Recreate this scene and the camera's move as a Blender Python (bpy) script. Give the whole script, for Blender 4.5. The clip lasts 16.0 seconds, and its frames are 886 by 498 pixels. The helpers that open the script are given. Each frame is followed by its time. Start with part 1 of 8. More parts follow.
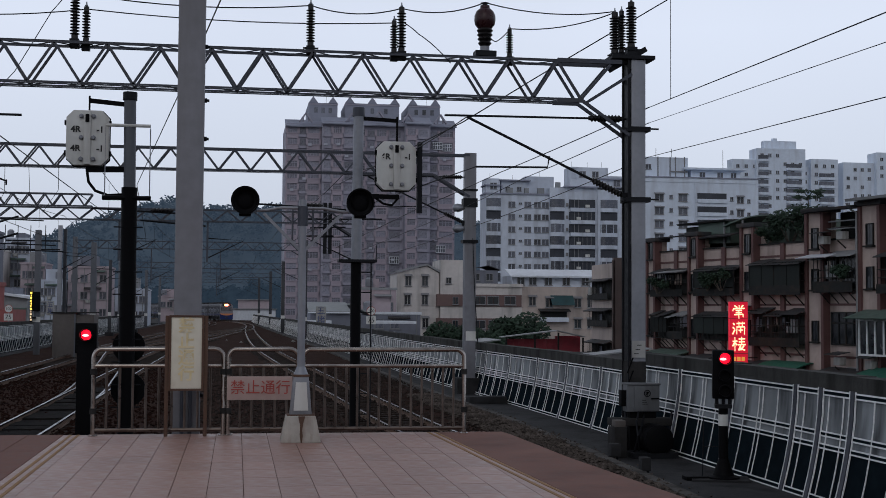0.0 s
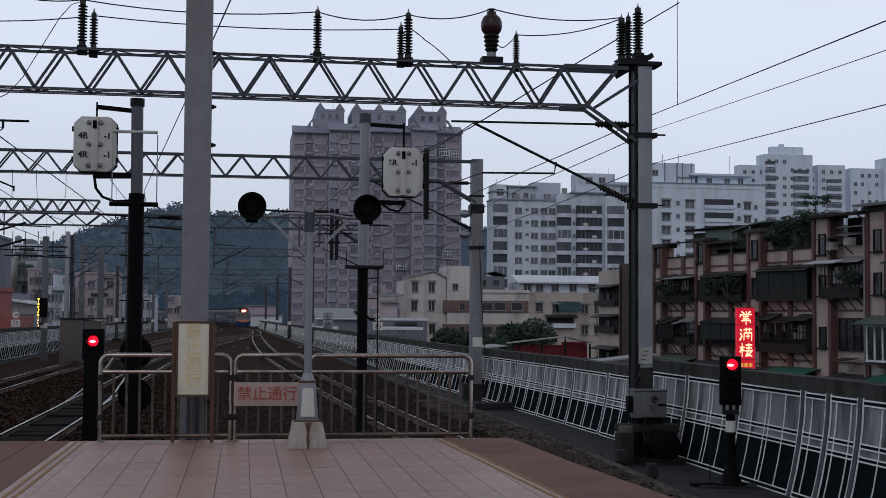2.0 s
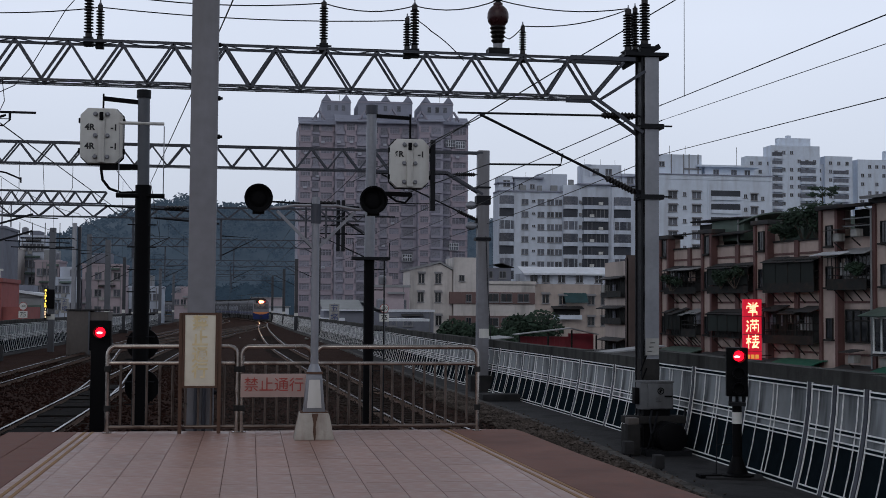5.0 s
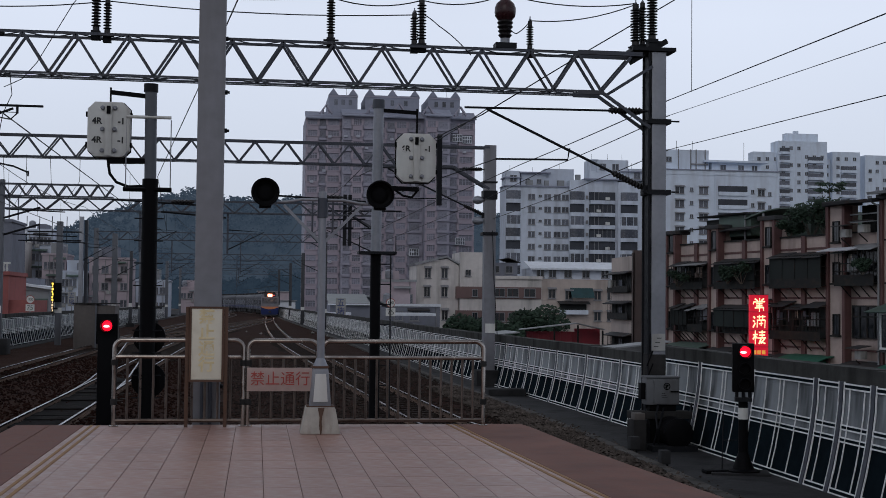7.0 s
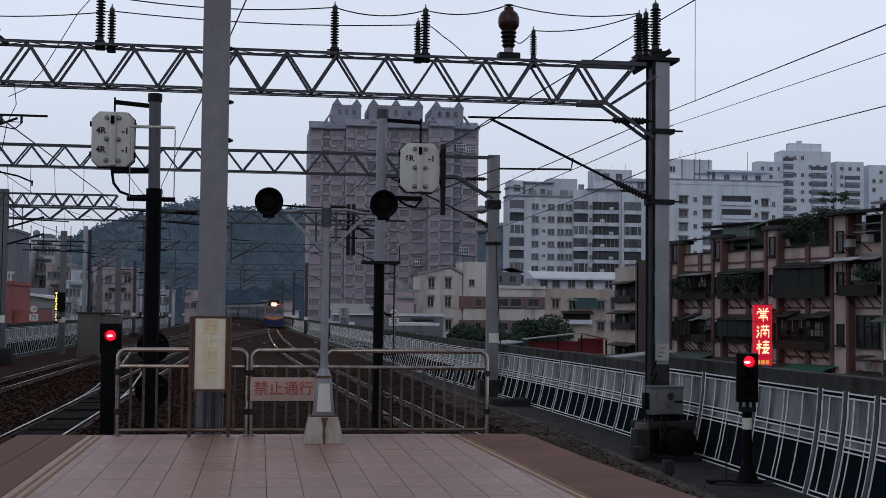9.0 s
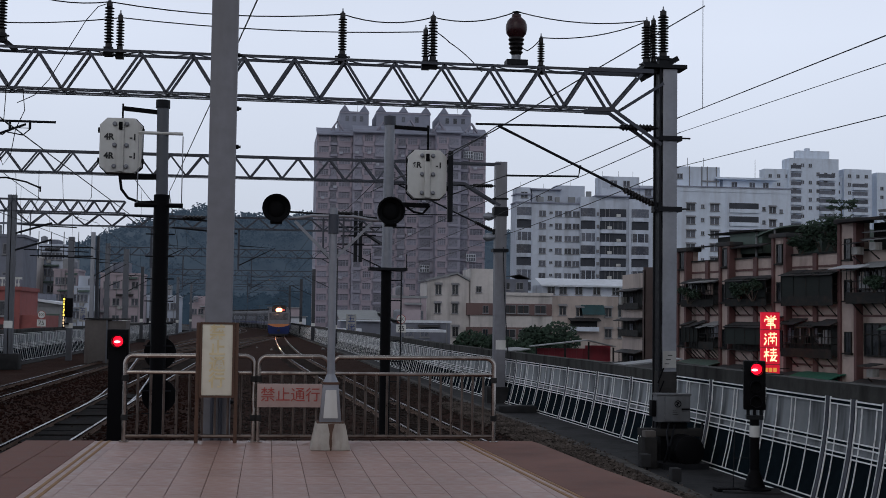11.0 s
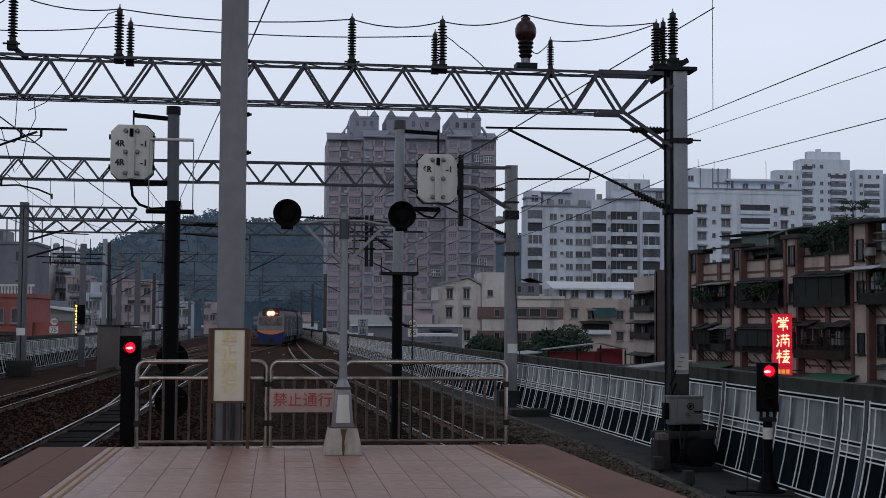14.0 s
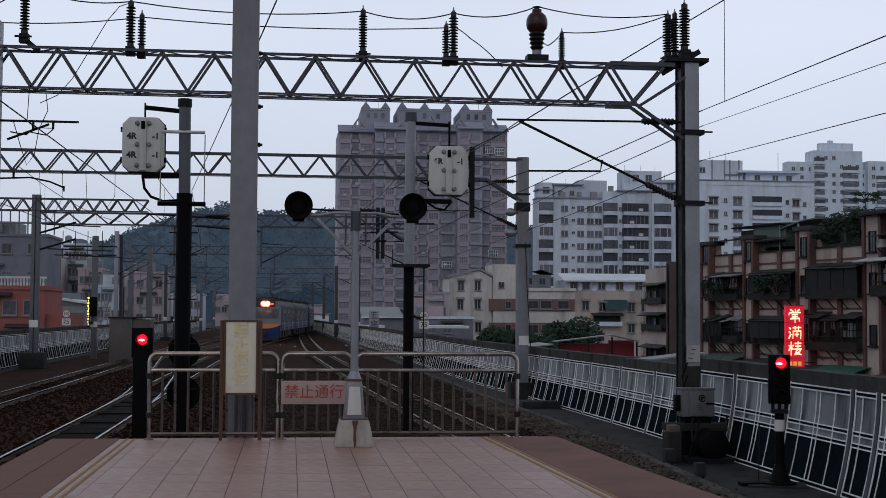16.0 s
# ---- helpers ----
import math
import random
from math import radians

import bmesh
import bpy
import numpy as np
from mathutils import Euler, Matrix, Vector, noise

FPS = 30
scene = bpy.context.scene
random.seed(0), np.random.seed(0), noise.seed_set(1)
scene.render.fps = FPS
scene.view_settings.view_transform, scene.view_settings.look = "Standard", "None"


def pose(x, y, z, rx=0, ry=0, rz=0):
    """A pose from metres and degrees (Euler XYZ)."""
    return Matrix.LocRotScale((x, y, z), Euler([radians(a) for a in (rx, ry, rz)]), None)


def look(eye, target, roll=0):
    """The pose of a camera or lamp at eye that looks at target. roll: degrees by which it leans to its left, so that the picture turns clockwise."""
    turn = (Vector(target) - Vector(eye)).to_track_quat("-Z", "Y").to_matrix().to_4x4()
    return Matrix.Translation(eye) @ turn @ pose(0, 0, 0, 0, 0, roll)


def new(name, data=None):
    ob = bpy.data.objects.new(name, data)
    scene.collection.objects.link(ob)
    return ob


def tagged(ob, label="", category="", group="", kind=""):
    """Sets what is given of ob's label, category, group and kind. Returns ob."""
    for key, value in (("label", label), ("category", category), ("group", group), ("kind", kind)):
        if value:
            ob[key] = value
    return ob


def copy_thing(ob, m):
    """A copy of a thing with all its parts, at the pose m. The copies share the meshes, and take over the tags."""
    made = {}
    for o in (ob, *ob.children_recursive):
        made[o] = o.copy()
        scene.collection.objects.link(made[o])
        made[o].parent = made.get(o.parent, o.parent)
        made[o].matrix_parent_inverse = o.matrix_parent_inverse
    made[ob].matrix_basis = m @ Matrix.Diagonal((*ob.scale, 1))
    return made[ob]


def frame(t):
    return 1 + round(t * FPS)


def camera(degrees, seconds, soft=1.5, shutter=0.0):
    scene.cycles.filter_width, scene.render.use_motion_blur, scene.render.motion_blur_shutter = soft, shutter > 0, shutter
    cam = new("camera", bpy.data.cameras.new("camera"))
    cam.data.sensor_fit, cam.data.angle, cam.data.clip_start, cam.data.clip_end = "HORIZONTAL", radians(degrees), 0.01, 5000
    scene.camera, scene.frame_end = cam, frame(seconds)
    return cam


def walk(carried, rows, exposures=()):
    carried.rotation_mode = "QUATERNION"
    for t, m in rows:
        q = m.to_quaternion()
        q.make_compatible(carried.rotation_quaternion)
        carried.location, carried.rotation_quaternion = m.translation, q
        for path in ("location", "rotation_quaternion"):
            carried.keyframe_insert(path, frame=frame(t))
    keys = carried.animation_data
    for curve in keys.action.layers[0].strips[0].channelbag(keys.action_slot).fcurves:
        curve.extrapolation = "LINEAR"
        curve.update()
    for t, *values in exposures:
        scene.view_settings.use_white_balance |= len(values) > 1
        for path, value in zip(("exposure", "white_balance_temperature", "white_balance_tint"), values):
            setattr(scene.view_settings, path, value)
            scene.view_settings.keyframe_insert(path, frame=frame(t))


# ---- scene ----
EYE = (0.0, 0.0, 1.55)
TURNS = [  # seconds, then the camera's turn in degrees
    (0, 92.727, -0.4, -9.008), (0.5, 92.789, -0.406, -8.925), (1, 92.795, -0.376, -8.861),
    (1.5, 92.901, -0.261, -8.803), (2, 92.99, -0.4, -8.711), (2.5, 93.03, -0.452, -8.651),
    (3, 93.058, -0.564, -8.58), (3.5, 92.963, -0.585, -8.622), (4, 92.832, -0.472, -8.623),
    (6.5, 92.396, -0.505, -8.199), (7, 92.375, -0.598, -8.15), (7.5, 92.456, -0.736, -7.999),
    (8, 92.529, -0.815, -8.068), (8.5, 92.731, -0.547, -8.014), (9, 92.799, -0.622, -7.996),
    (11.5, 93.12, -0.752, -7.633), (12, 93.028, -0.726, -7.592), (12.5, 92.919, -0.775, -7.462),
    (13, 93.051, -0.689, -7.369), (13.5, 93.162, -0.572, -7.321), (14, 93.263, -0.347, -7.178),
    (14.5, 93.154, -0.385, -7.069), (15, 93.101, -0.296, -6.984), (15.5, 93.021, -0.456, -6.823),
    (16, 92.909, -0.335, -6.683),
]
cam = camera(37.65, 16.0, soft=0.85)
walk(cam, [(t, pose(*EYE, rx, ry, rz)) for t, rx, ry, rz in TURNS])

# ---- light: dull overcast dusk ----
world = bpy.data.worlds.new("overcast_dusk")
world.use_nodes = True
scene.world = world
wn, wl = world.node_tree.nodes, world.node_tree.links
wn.clear()
sky = wn.new("ShaderNodeTexSky")
sky.sky_type = "NISHITA"
sky.sun_disc = False
sky.sun_elevation, sky.sun_rotation = radians(24), radians(200)
sky.air_density, sky.dust_density, sky.ozone_density = 1.0, 2.0, 1.5
veil = wn.new("ShaderNodeMix")      # the cloud layer that covers the clear sky
veil.data_type = "RGBA"
veil.inputs["Factor"].default_value = 0.93
veil.inputs["B"].default_value = (7.38, 8.0, 9.4, 1)
back = wn.new("ShaderNodeBackground")
back.inputs["Strength"].default_value = 0.1
wout = wn.new("ShaderNodeOutputWorld")
wnoise, wcloud = wn.new("ShaderNodeTexNoise"), wn.new("ShaderNodeMapRange")      # faint unevenness of the cloud
wnoise.inputs["Scale"].default_value, wnoise.inputs["Detail"].default_value = 2.2, 3
for key, v in (("From Min", 0.3), ("From Max", 0.7), ("To Min", 0.955), ("To Max", 1.03)):
    wcloud.inputs[key].default_value = v
wl.new(wnoise.outputs["Fac"], wcloud.inputs["Value"])
wl.new(sky.outputs["Color"], veil.inputs["A"])
# dusk: the cloud glows along the horizon, most where the day goes down ahead, and is dimmer overhead
wco, wsep, wup, wfwd, wmul, wdim = (wn.new("ShaderNode" + k) for k in ("TexCoord", "SeparateXYZ", "MapRange", "MapRange", "Math", "Mix"))
wl.new(wco.outputs["Generated"], wnoise.inputs["Vector"])
wl.new(wco.outputs["Generated"], wsep.inputs[0])
for node, axis, a, b, lo, hi in ((wup, "Z", 0.12, 0.9, 1.0, 0.42), (wfwd, "Y", -1.0, 0.8, 0.72, 1.0)):
    for key, v in (("From Min", a), ("From Max", b), ("To Min", lo), ("To Max", hi)):
        node.inputs[key].default_value = v
    node.interpolation_type = "SMOOTHSTEP"
    wl.new(wsep.outputs[axis], node.inputs["Value"])
wmul.operation = "MULTIPLY"
wl.new(wup.outputs["Result"], wmul.inputs[0])
wl.new(wfwd.outputs["Result"], wmul.inputs[1])
wdim.data_type, wdim.blend_type = "RGBA", "MULTIPLY"
wdim.inputs["Factor"].default_value = 1.0
wl.new(veil.outputs["Result"], wdim.inputs["A"])
wall_ = wn.new("ShaderNodeMath")
wall_.operation = "MULTIPLY"
wl.new(wmul.outputs[0], wall_.inputs[0])
wl.new(wcloud.outputs["Result"], wall_.inputs[1])
whaze, wlow = wn.new("ShaderNodeMapRange"), wn.new("ShaderNodeMath")      # greyer towards the hazy horizon
for key, v in (("From Min", 0.03), ("From Max", 0.21), ("To Min", 0.80), ("To Max", 1.04)):
    whaze.inputs[key].default_value = v
wl.new(wsep.outputs["Z"], whaze.inputs["Value"])
wlow.operation = "MULTIPLY"
wl.new(wall_.outputs[0], wlow.inputs[0])
wl.new(whaze.outputs["Result"], wlow.inputs[1])
wl.new(wlow.outputs[0], wdim.inputs["B"])
wl.new(wdim.outputs["Result"], back.inputs["Color"])
wl.new(back.outputs["Background"], wout.inputs["Surface"])
sun = new("sun", bpy.data.lights.new("sun", "SUN"))
sun.data.energy, sun.data.angle, sun.data.color = 0.25, radians(30), (1.0, 0.97, 0.93)
sun.matrix_world = look((-30, -60, 60), (0, 20, 0))
scene.view_settings.exposure = 0.0

# ---- materials ----
def material(name, color, rough=0.6, metal=0.0, vary=0.18, grain=8.0, stain=0.0, stain_color=(0.05, 0.035, 0.025),
             stain_scale=1.2, bump=0.15, bump_scale=None, pieces=0.0, emit=None, spec=0.5, streak=False):
    """A surface with fine grain, larger patches, optional stains and relief; sizes per metre."""
    m = bpy.data.materials.new(name)
    m.use_nodes = True
    n, l = m.node_tree.nodes, m.node_tree.links
    b = n["Principled BSDF"]
    b.inputs["Metallic"].default_value = metal
    b.inputs["Specular IOR Level"].default_value = spec
    co = n.new("ShaderNodeTexCoord")
    fine, wide = n.new("ShaderNodeTexNoise"), n.new("ShaderNodeTexNoise")
    fine.inputs["Scale"].default_value, fine.inputs["Detail"].default_value = grain, 5
    wide.inputs["Scale"].default_value, wide.inputs["Detail"].default_value = grain * 0.11, 4
    for tex in (fine, wide):
        l.new(co.outputs["Object"], tex.inputs["Vector"])
    both = n.new("ShaderNodeMath")
    both.operation = "ADD"
    l.new(fine.outputs["Fac"], both.inputs[0])
    l.new(wide.outputs["Fac"], both.inputs[1])
    span = n.new("ShaderNodeMapRange")
    for key, v in (("From Min", 0.6), ("From Max", 1.4), ("To Min", 1 - vary), ("To Max", 1 + vary)):
        span.inputs[key].default_value = v
    l.new(both.outputs[0], span.inputs["Value"])
    level = span.outputs["Result"]
    if pieces:
        info, pr, mul = n.new("ShaderNodeObjectInfo"), n.new("ShaderNodeMapRange"), n.new("ShaderNodeMath")
        pr.inputs["To Min"].default_value, pr.inputs["To Max"].default_value = 1 - pieces, 1 + pieces
        l.new(info.outputs["Random"], pr.inputs["Value"])
        mul.operation = "MULTIPLY"
        l.new(pr.outputs["Result"], mul.inputs[0])
        l.new(level, mul.inputs[1])
        level = mul.outputs[0]
    hsv = n.new("ShaderNodeHueSaturation")
    hsv.inputs["Color"].default_value = (*color, 1)
    l.new(level, hsv.inputs["Value"])
    col = hsv.outputs["Color"]
    if stain:
        st, sr, mx = n.new("ShaderNodeTexNoise"), n.new("ShaderNodeMapRange"), n.new("ShaderNodeMix")
        st.inputs["Scale"].default_value, st.inputs["Detail"].default_value = stain_scale, 6
        vec = co.outputs["Object"]
        if streak:
            mp = n.new("ShaderNodeMapping")
            mp.inputs["Scale"].default_value = (1, 1, 0.16)
            l.new(vec, mp.inputs["Vector"])
            vec = mp.outputs["Vector"]
        l.new(vec, st.inputs["Vector"])
        for key, v in (("From Min", 0.48), ("From Max", 0.72), ("To Min", 0), ("To Max", stain)):
            sr.inputs[key].default_value = v
        l.new(st.outputs["Fac"], sr.inputs["Value"])
        mx.data_type = "RGBA"
        mx.inputs["B"].default_value = (*stain_color, 1)
        l.new(sr.outputs["Result"], mx.inputs["Factor"])
        l.new(col, mx.inputs["A"])
        col = mx.outputs["Result"]
    l.new(col, b.inputs["Base Color"])
    rr = n.new("ShaderNodeMapRange")
    for key, v in (("From Min", 0.3), ("From Max", 0.7), ("To Min", max(0.03, rough - 0.1)), ("To Max", min(1, rough + 0.1))):
        rr.inputs[key].default_value = v
    l.new(fine.outputs["Fac"], rr.inputs["Value"])
    l.new(rr.outputs["Result"], b.inputs["Roughness"])
    if bump:
        bt, bp = n.new("ShaderNodeTexNoise"), n.new("ShaderNodeBump")
        bt.inputs["Scale"].default_value, bt.inputs["Detail"].default_value = bump_scale or grain * 2.5, 4
        l.new(co.outputs["Object"], bt.inputs["Vector"])
        bp.inputs["Strength"].default_value, bp.inputs["Distance"].default_value = bump, 0.02
        l.new(bt.outputs["Fac"], bp.inputs["Height"])
        l.new(bp.outputs["Normal"], b.inputs["Normal"])
    if emit:
        b.inputs["Emission Color"].default_value = (*emit[:3], 1)
        b.inputs["Emission Strength"].default_value = emit[3]
    return m


M = {}


def mat(key, *a, **k):
    M[key] = material(key, *a, **k)


mat("tile", (0.335, 0.20, 0.165), 0.42, spec=0.22, vary=0.15, grain=9, stain=0.45, stain_color=(0.17, 0.105, 0.09), stain_scale=0.9, bump=0.05, pieces=0.09)
mat("grout", (0.19, 0.112, 0.092), 0.9, spec=0.1, vary=0.3, grain=20, stain=0.6, stain_color=(0.09, 0.06, 0.05), stain_scale=3)
mat("yellow_line", (0.30, 0.18, 0.092), 0.8, spec=0.1, grain=14, stain=0.7, stain_color=(0.24, 0.14, 0.09), stain_scale=5)
mat("edge_tile", (0.185, 0.096, 0.078), 0.75, spec=0.1, vary=0.25, grain=8, stain=0.5, stain_color=(0.10, 0.055, 0.045), stain_scale=1.5, bump=0.12)
mat("concrete", (0.24, 0.235, 0.225), 0.85, grain=7, stain=0.6, stain_scale=1.1, streak=True, bump=0.3)
mat("dark_concrete", (0.034, 0.034, 0.036), 0.85, spec=0.14, vary=0.35, grain=6, stain=0.85, stain_color=(0.014, 0.014, 0.015), stain_scale=1.6, bump=0.45)
mat("concrete_kerb", (0.085, 0.08, 0.075), 0.9, spec=0.1, vary=0.4, grain=6, stain=0.85, stain_color=(0.028, 0.025, 0.023), stain_scale=2.5, bump=0.5)
mat("ballast", (0.033, 0.0172, 0.0132), 0.95, spec=0.02, vary=0.6, grain=22, stain=0.6, stain_color=(0.044, 0.026, 0.019), stain_scale=0.35, bump=0.9, bump_scale=30)
mat("oily_stone", (0.025, 0.0112, 0.0083), 0.95, spec=0.02, vary=0.7, grain=14, stain=0.85, stain_color=(0.008, 0.005, 0.0045), stain_scale=0.45, bump=0.4)
mat("stone", (0.046, 0.0355, 0.031), 0.95, spec=0.02, vary=0.75, grain=14, stain=0.8, stain_color=(0.018, 0.0155, 0.0145), stain_scale=0.55, bump=0.4)
mat("kerb_stone", (0.088, 0.073, 0.064), 0.95, spec=0.02, vary=0.75, grain=14, stain=0.7, stain_color=(0.03, 0.025, 0.022), stain_scale=1.2, bump=0.4)
mat("sludge", (0.010, 0.009, 0.009), 0.85, spec=0.02, vary=0.4, grain=6, stain=0.6, stain_color=(0.022, 0.017, 0.014), stain_scale=2.2, bump=0.5, bump_scale=9)
mat("sleeper", (0.030, 0.023, 0.020), 0.9, spec=0.05, grain=9, stain=0.4)
mat("rail", (0.13, 0.075, 0.05), 0.75, metal=0.3, grain=12, stain=0.5)
mat("rusty_head", (0.085, 0.062, 0.05), 0.6, spec=0.2, metal=0.4, grain=12, stain=0.5, bump=0.02)
mat("worn_head", (0.15, 0.125, 0.11), 0.24, metal=0.9, vary=0.3, grain=12, stain=0.5, stain_color=(0.07, 0.05, 0.04), stain_scale=2, bump=0.02)
mat("rail_head", (0.15, 0.15, 0.16), 0.2, metal=1.0, vary=0.3, grain=12, stain=0.5, stain_color=(0.06, 0.05, 0.045), stain_scale=3, bump=0.02)
mat("steel", (0.050, 0.056, 0.074), 0.55, metal=0.2, vary=0.16, grain=9, stain=0.35, stain_scale=1.6, streak=True, bump=0.06)
mat("steel_grey", (0.105, 0.112, 0.13), 0.6, metal=0.2, vary=0.2, grain=9, stain=0.4, stain_color=(0.06, 0.058, 0.06), stain_scale=1.6, streak=True, bump=0.06)
mat("dark_mast", (0.038, 0.041, 0.05), 0.65, metal=0.1, vary=0.2, grain=9, stain=0.4, stain_color=(0.06, 0.055, 0.055), stain_scale=1.6, streak=True, bump=0.06)
mat("galvanised", (0.25, 0.26, 0.29), 0.5, metal=0.5, vary=0.2, grain=12, stain=0.45, stain_color=(0.13, 0.125, 0.13), stain_scale=1.4, streak=True, bump=0.05)
mat("dark_steel", (0.015, 0.016, 0.019), 0.55, spec=0.12, metal=0.2, grain=12, bump=0.08)
mat("black_paint", (0.005, 0.005, 0.006), 0.55, spec=0.05, grain=12, bump=0.06)
mat("column_paint", (0.192, 0.194, 0.218), 0.55, vary=0.2, grain=6, stain=0.8, stain_color=(0.105, 0.10, 0.104), stain_scale=2.2, streak=True, bump=0.05)
mat("stainless", (0.33, 0.295, 0.27), 0.2, metal=1.0, vary=0.25, grain=10, stain=0.6, stain_color=(0.10, 0.065, 0.05), stain_scale=3, bump=0.04)
mat("dull_steel", (0.125, 0.098, 0.085), 0.35, metal=0.8, vary=0.3, grain=10, stain=0.7, stain_color=(0.05, 0.032, 0.025), stain_scale=4, bump=0.05)
mat("white_panel", (0.62, 0.62, 0.60), 0.6, vary=0.08, grain=8, stain=0.45, stain_color=(0.30, 0.27, 0.24), stain_scale=3.2, streak=True, bump=0.04)
mat("cream_sign", (0.70, 0.66, 0.55), 0.5, vary=0.06, grain=5, stain=0.4, stain_color=(0.45, 0.40, 0.31), stain_scale=5, bump=0.03)
mat("yellow_ink", (0.70, 0.58, 0.33), 0.6, grain=12, stain=0.7, stain_color=(0.70, 0.64, 0.48), stain_scale=9, bump=0)
mat("red_ink", (0.34, 0.05, 0.04), 0.6, grain=12, bump=0)
mat("black_ink", (0.02, 0.02, 0.022), 0.6, grain=12, bump=0)
mat("navy_ink", (0.03, 0.05, 0.16), 0.6, grain=12, bump=0)
mat("pink_board", (0.40, 0.29, 0.265), 0.5, vary=0.08, grain=5, stain=0.4, stain_color=(0.26, 0.17, 0.15), stain_scale=4, bump=0.03)
mat("insulator_dark", (0.014, 0.012, 0.0125), 0.3, spec=0.3, grain=8, bump=0.02)
mat("insulator_brown", (0.034, 0.011, 0.013), 0.3, spec=0.3, grain=8, bump=0.02)
mat("white_concrete", (0.40, 0.375, 0.34), 0.85, vary=0.22, grain=9, stain=0.85, stain_color=(0.15, 0.085, 0.055), stain_scale=5, streak=True, bump=0.3)
mat("grimy_white", (0.33, 0.33, 0.32), 0.7, grain=6, stain=0.7, stain_color=(0.11, 0.095, 0.08), stain_scale=3, streak=True, bump=0.05)
mat("shelter_wall", (0.112, 0.098, 0.092), 0.9, vary=0.25, grain=5, stain=0.8, stain_color=(0.05, 0.04, 0.034), stain_scale=1.3, streak=True, bump=0.2)
mat("rust", (0.10, 0.055, 0.038), 0.9, grain=9, stain=0.4)
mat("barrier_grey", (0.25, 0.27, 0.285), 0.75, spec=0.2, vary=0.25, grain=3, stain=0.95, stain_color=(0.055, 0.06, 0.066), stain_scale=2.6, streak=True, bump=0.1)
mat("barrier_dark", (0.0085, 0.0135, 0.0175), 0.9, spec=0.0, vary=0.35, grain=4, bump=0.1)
mat("barrier_frame", (0.88, 0.89, 0.90), 0.5, spec=0.25, vary=0.1, grain=9, stain=0.35, stain_color=(0.42, 0.41, 0.40), stain_scale=3.5, bump=0.03)
mat("coping", (0.058, 0.058, 0.056), 0.9, spec=0.08, vary=0.35, grain=5, stain=0.95, stain_color=(0.015, 0.016, 0.014), stain_scale=2.4, streak=True, bump=0.4)
mat("cabinet_paint", (0.125, 0.13, 0.14), 0.55, spec=0.3, vary=0.15, grain=7, stain=0.6, stain_color=(0.045, 0.042, 0.04), stain_scale=3.5, streak=True, bump=0.05)
mat("grime", (0.030, 0.029, 0.029), 0.85, spec=0.1, vary=0.4, grain=8, stain=0.8, stain_color=(0.012, 0.012, 0.012), stain_scale=4, bump=0.3)


# ---- building helpers ----
def box(bm, x0, x1, y0, y1, z0, z1):
    v = [bm.verts.new((x, y, z)) for z in (z0, z1) for y in (y0, y1) for x in (x0, x1)]
    for q in ((0, 2, 3, 1), (4, 5, 7, 6), (0, 1, 5, 4), (2, 6, 7, 3), (0, 4, 6, 2), (1, 3, 7, 5)):
        bm.faces.new([v[i] for i in q])
    return bm


def bar(bm, p, q, w, h=None):
    """A square-cut bar from p to q, w wide and h high."""
    p, q, h = Vector(p), Vector(q), h or w
    d = (q - p).normalized()
    up = Vector((0, 0, 1)) if abs(d.z) < 0.95 else Vector((0, 1, 0))
    s = d.cross(up).normalized() * w / 2
    u = s.cross(d).normalized() * h / 2
    v = [bm.verts.new(o + a * s + b * u) for o in (p, q) for a, b in ((-1, -1), (1, -1), (1, 1), (-1, 1))]
    for f in ((0, 3, 2, 1), (4, 5, 6, 7), (0, 1, 5, 4), (1, 2, 6, 5), (2, 3, 7, 6), (3, 0, 4, 7)):
        bm.faces.new([v[i] for i in f])
    return bm


def sweep(bm, pts, r, n=8, r1=None):
    """A round tube through pts, tapering from r to r1."""
    pts = [Vector(p) for p in pts]
    rings = []
    last = None
    for i, p in enumerate(pts):
        d = (pts[min(i + 1, len(pts) - 1)] - pts[max(i - 1, 0)]).normalized()
        if last is None:
            last = d.orthogonal().normalized()
        a = (last - d * last.dot(d)).normalized()
        last, b = a, d.cross(a)
        rad = r if r1 is None else r + (r1 - r) * i / (len(pts) - 1)
        rings.append([bm.verts.new(p + (a * math.cos(k * math.tau / n) + b * math.sin(k * math.tau / n)) * rad) for k in range(n)])
    for g, h in zip(rings, rings[1:]):
        for k in range(n):
            bm.faces.new((g[k], g[(k + 1) % n], h[(k + 1) % n], h[k]))
    bm.faces.new(rings[0][::-1])
    bm.faces.new(rings[-1])
    return bm


def lathe(bm, profile, n=16, at=(0, 0, 0), axis="z"):
    """Turn (radius, height) pairs about an axis through at."""
    at, rings = Vector(at), []
    for r, h in profile:
        ring = []
        for k in range(n):
            c, s = r * math.cos(k * math.tau / n), r * math.sin(k * math.tau / n)
            ring.append(bm.verts.new(at + Vector({"z": (c, s, h), "y": (c, h, s), "x": (h, c, s)}[axis])))
        rings.append(ring)
    for g, h in zip(rings, rings[1:]):
        for k in range(n):
            bm.faces.new((g[k], g[(k + 1) % n], h[(k + 1) % n], h[k]))
    bm.faces.new(rings[0][::-1])
    bm.faces.new(rings[-1])
    return bm


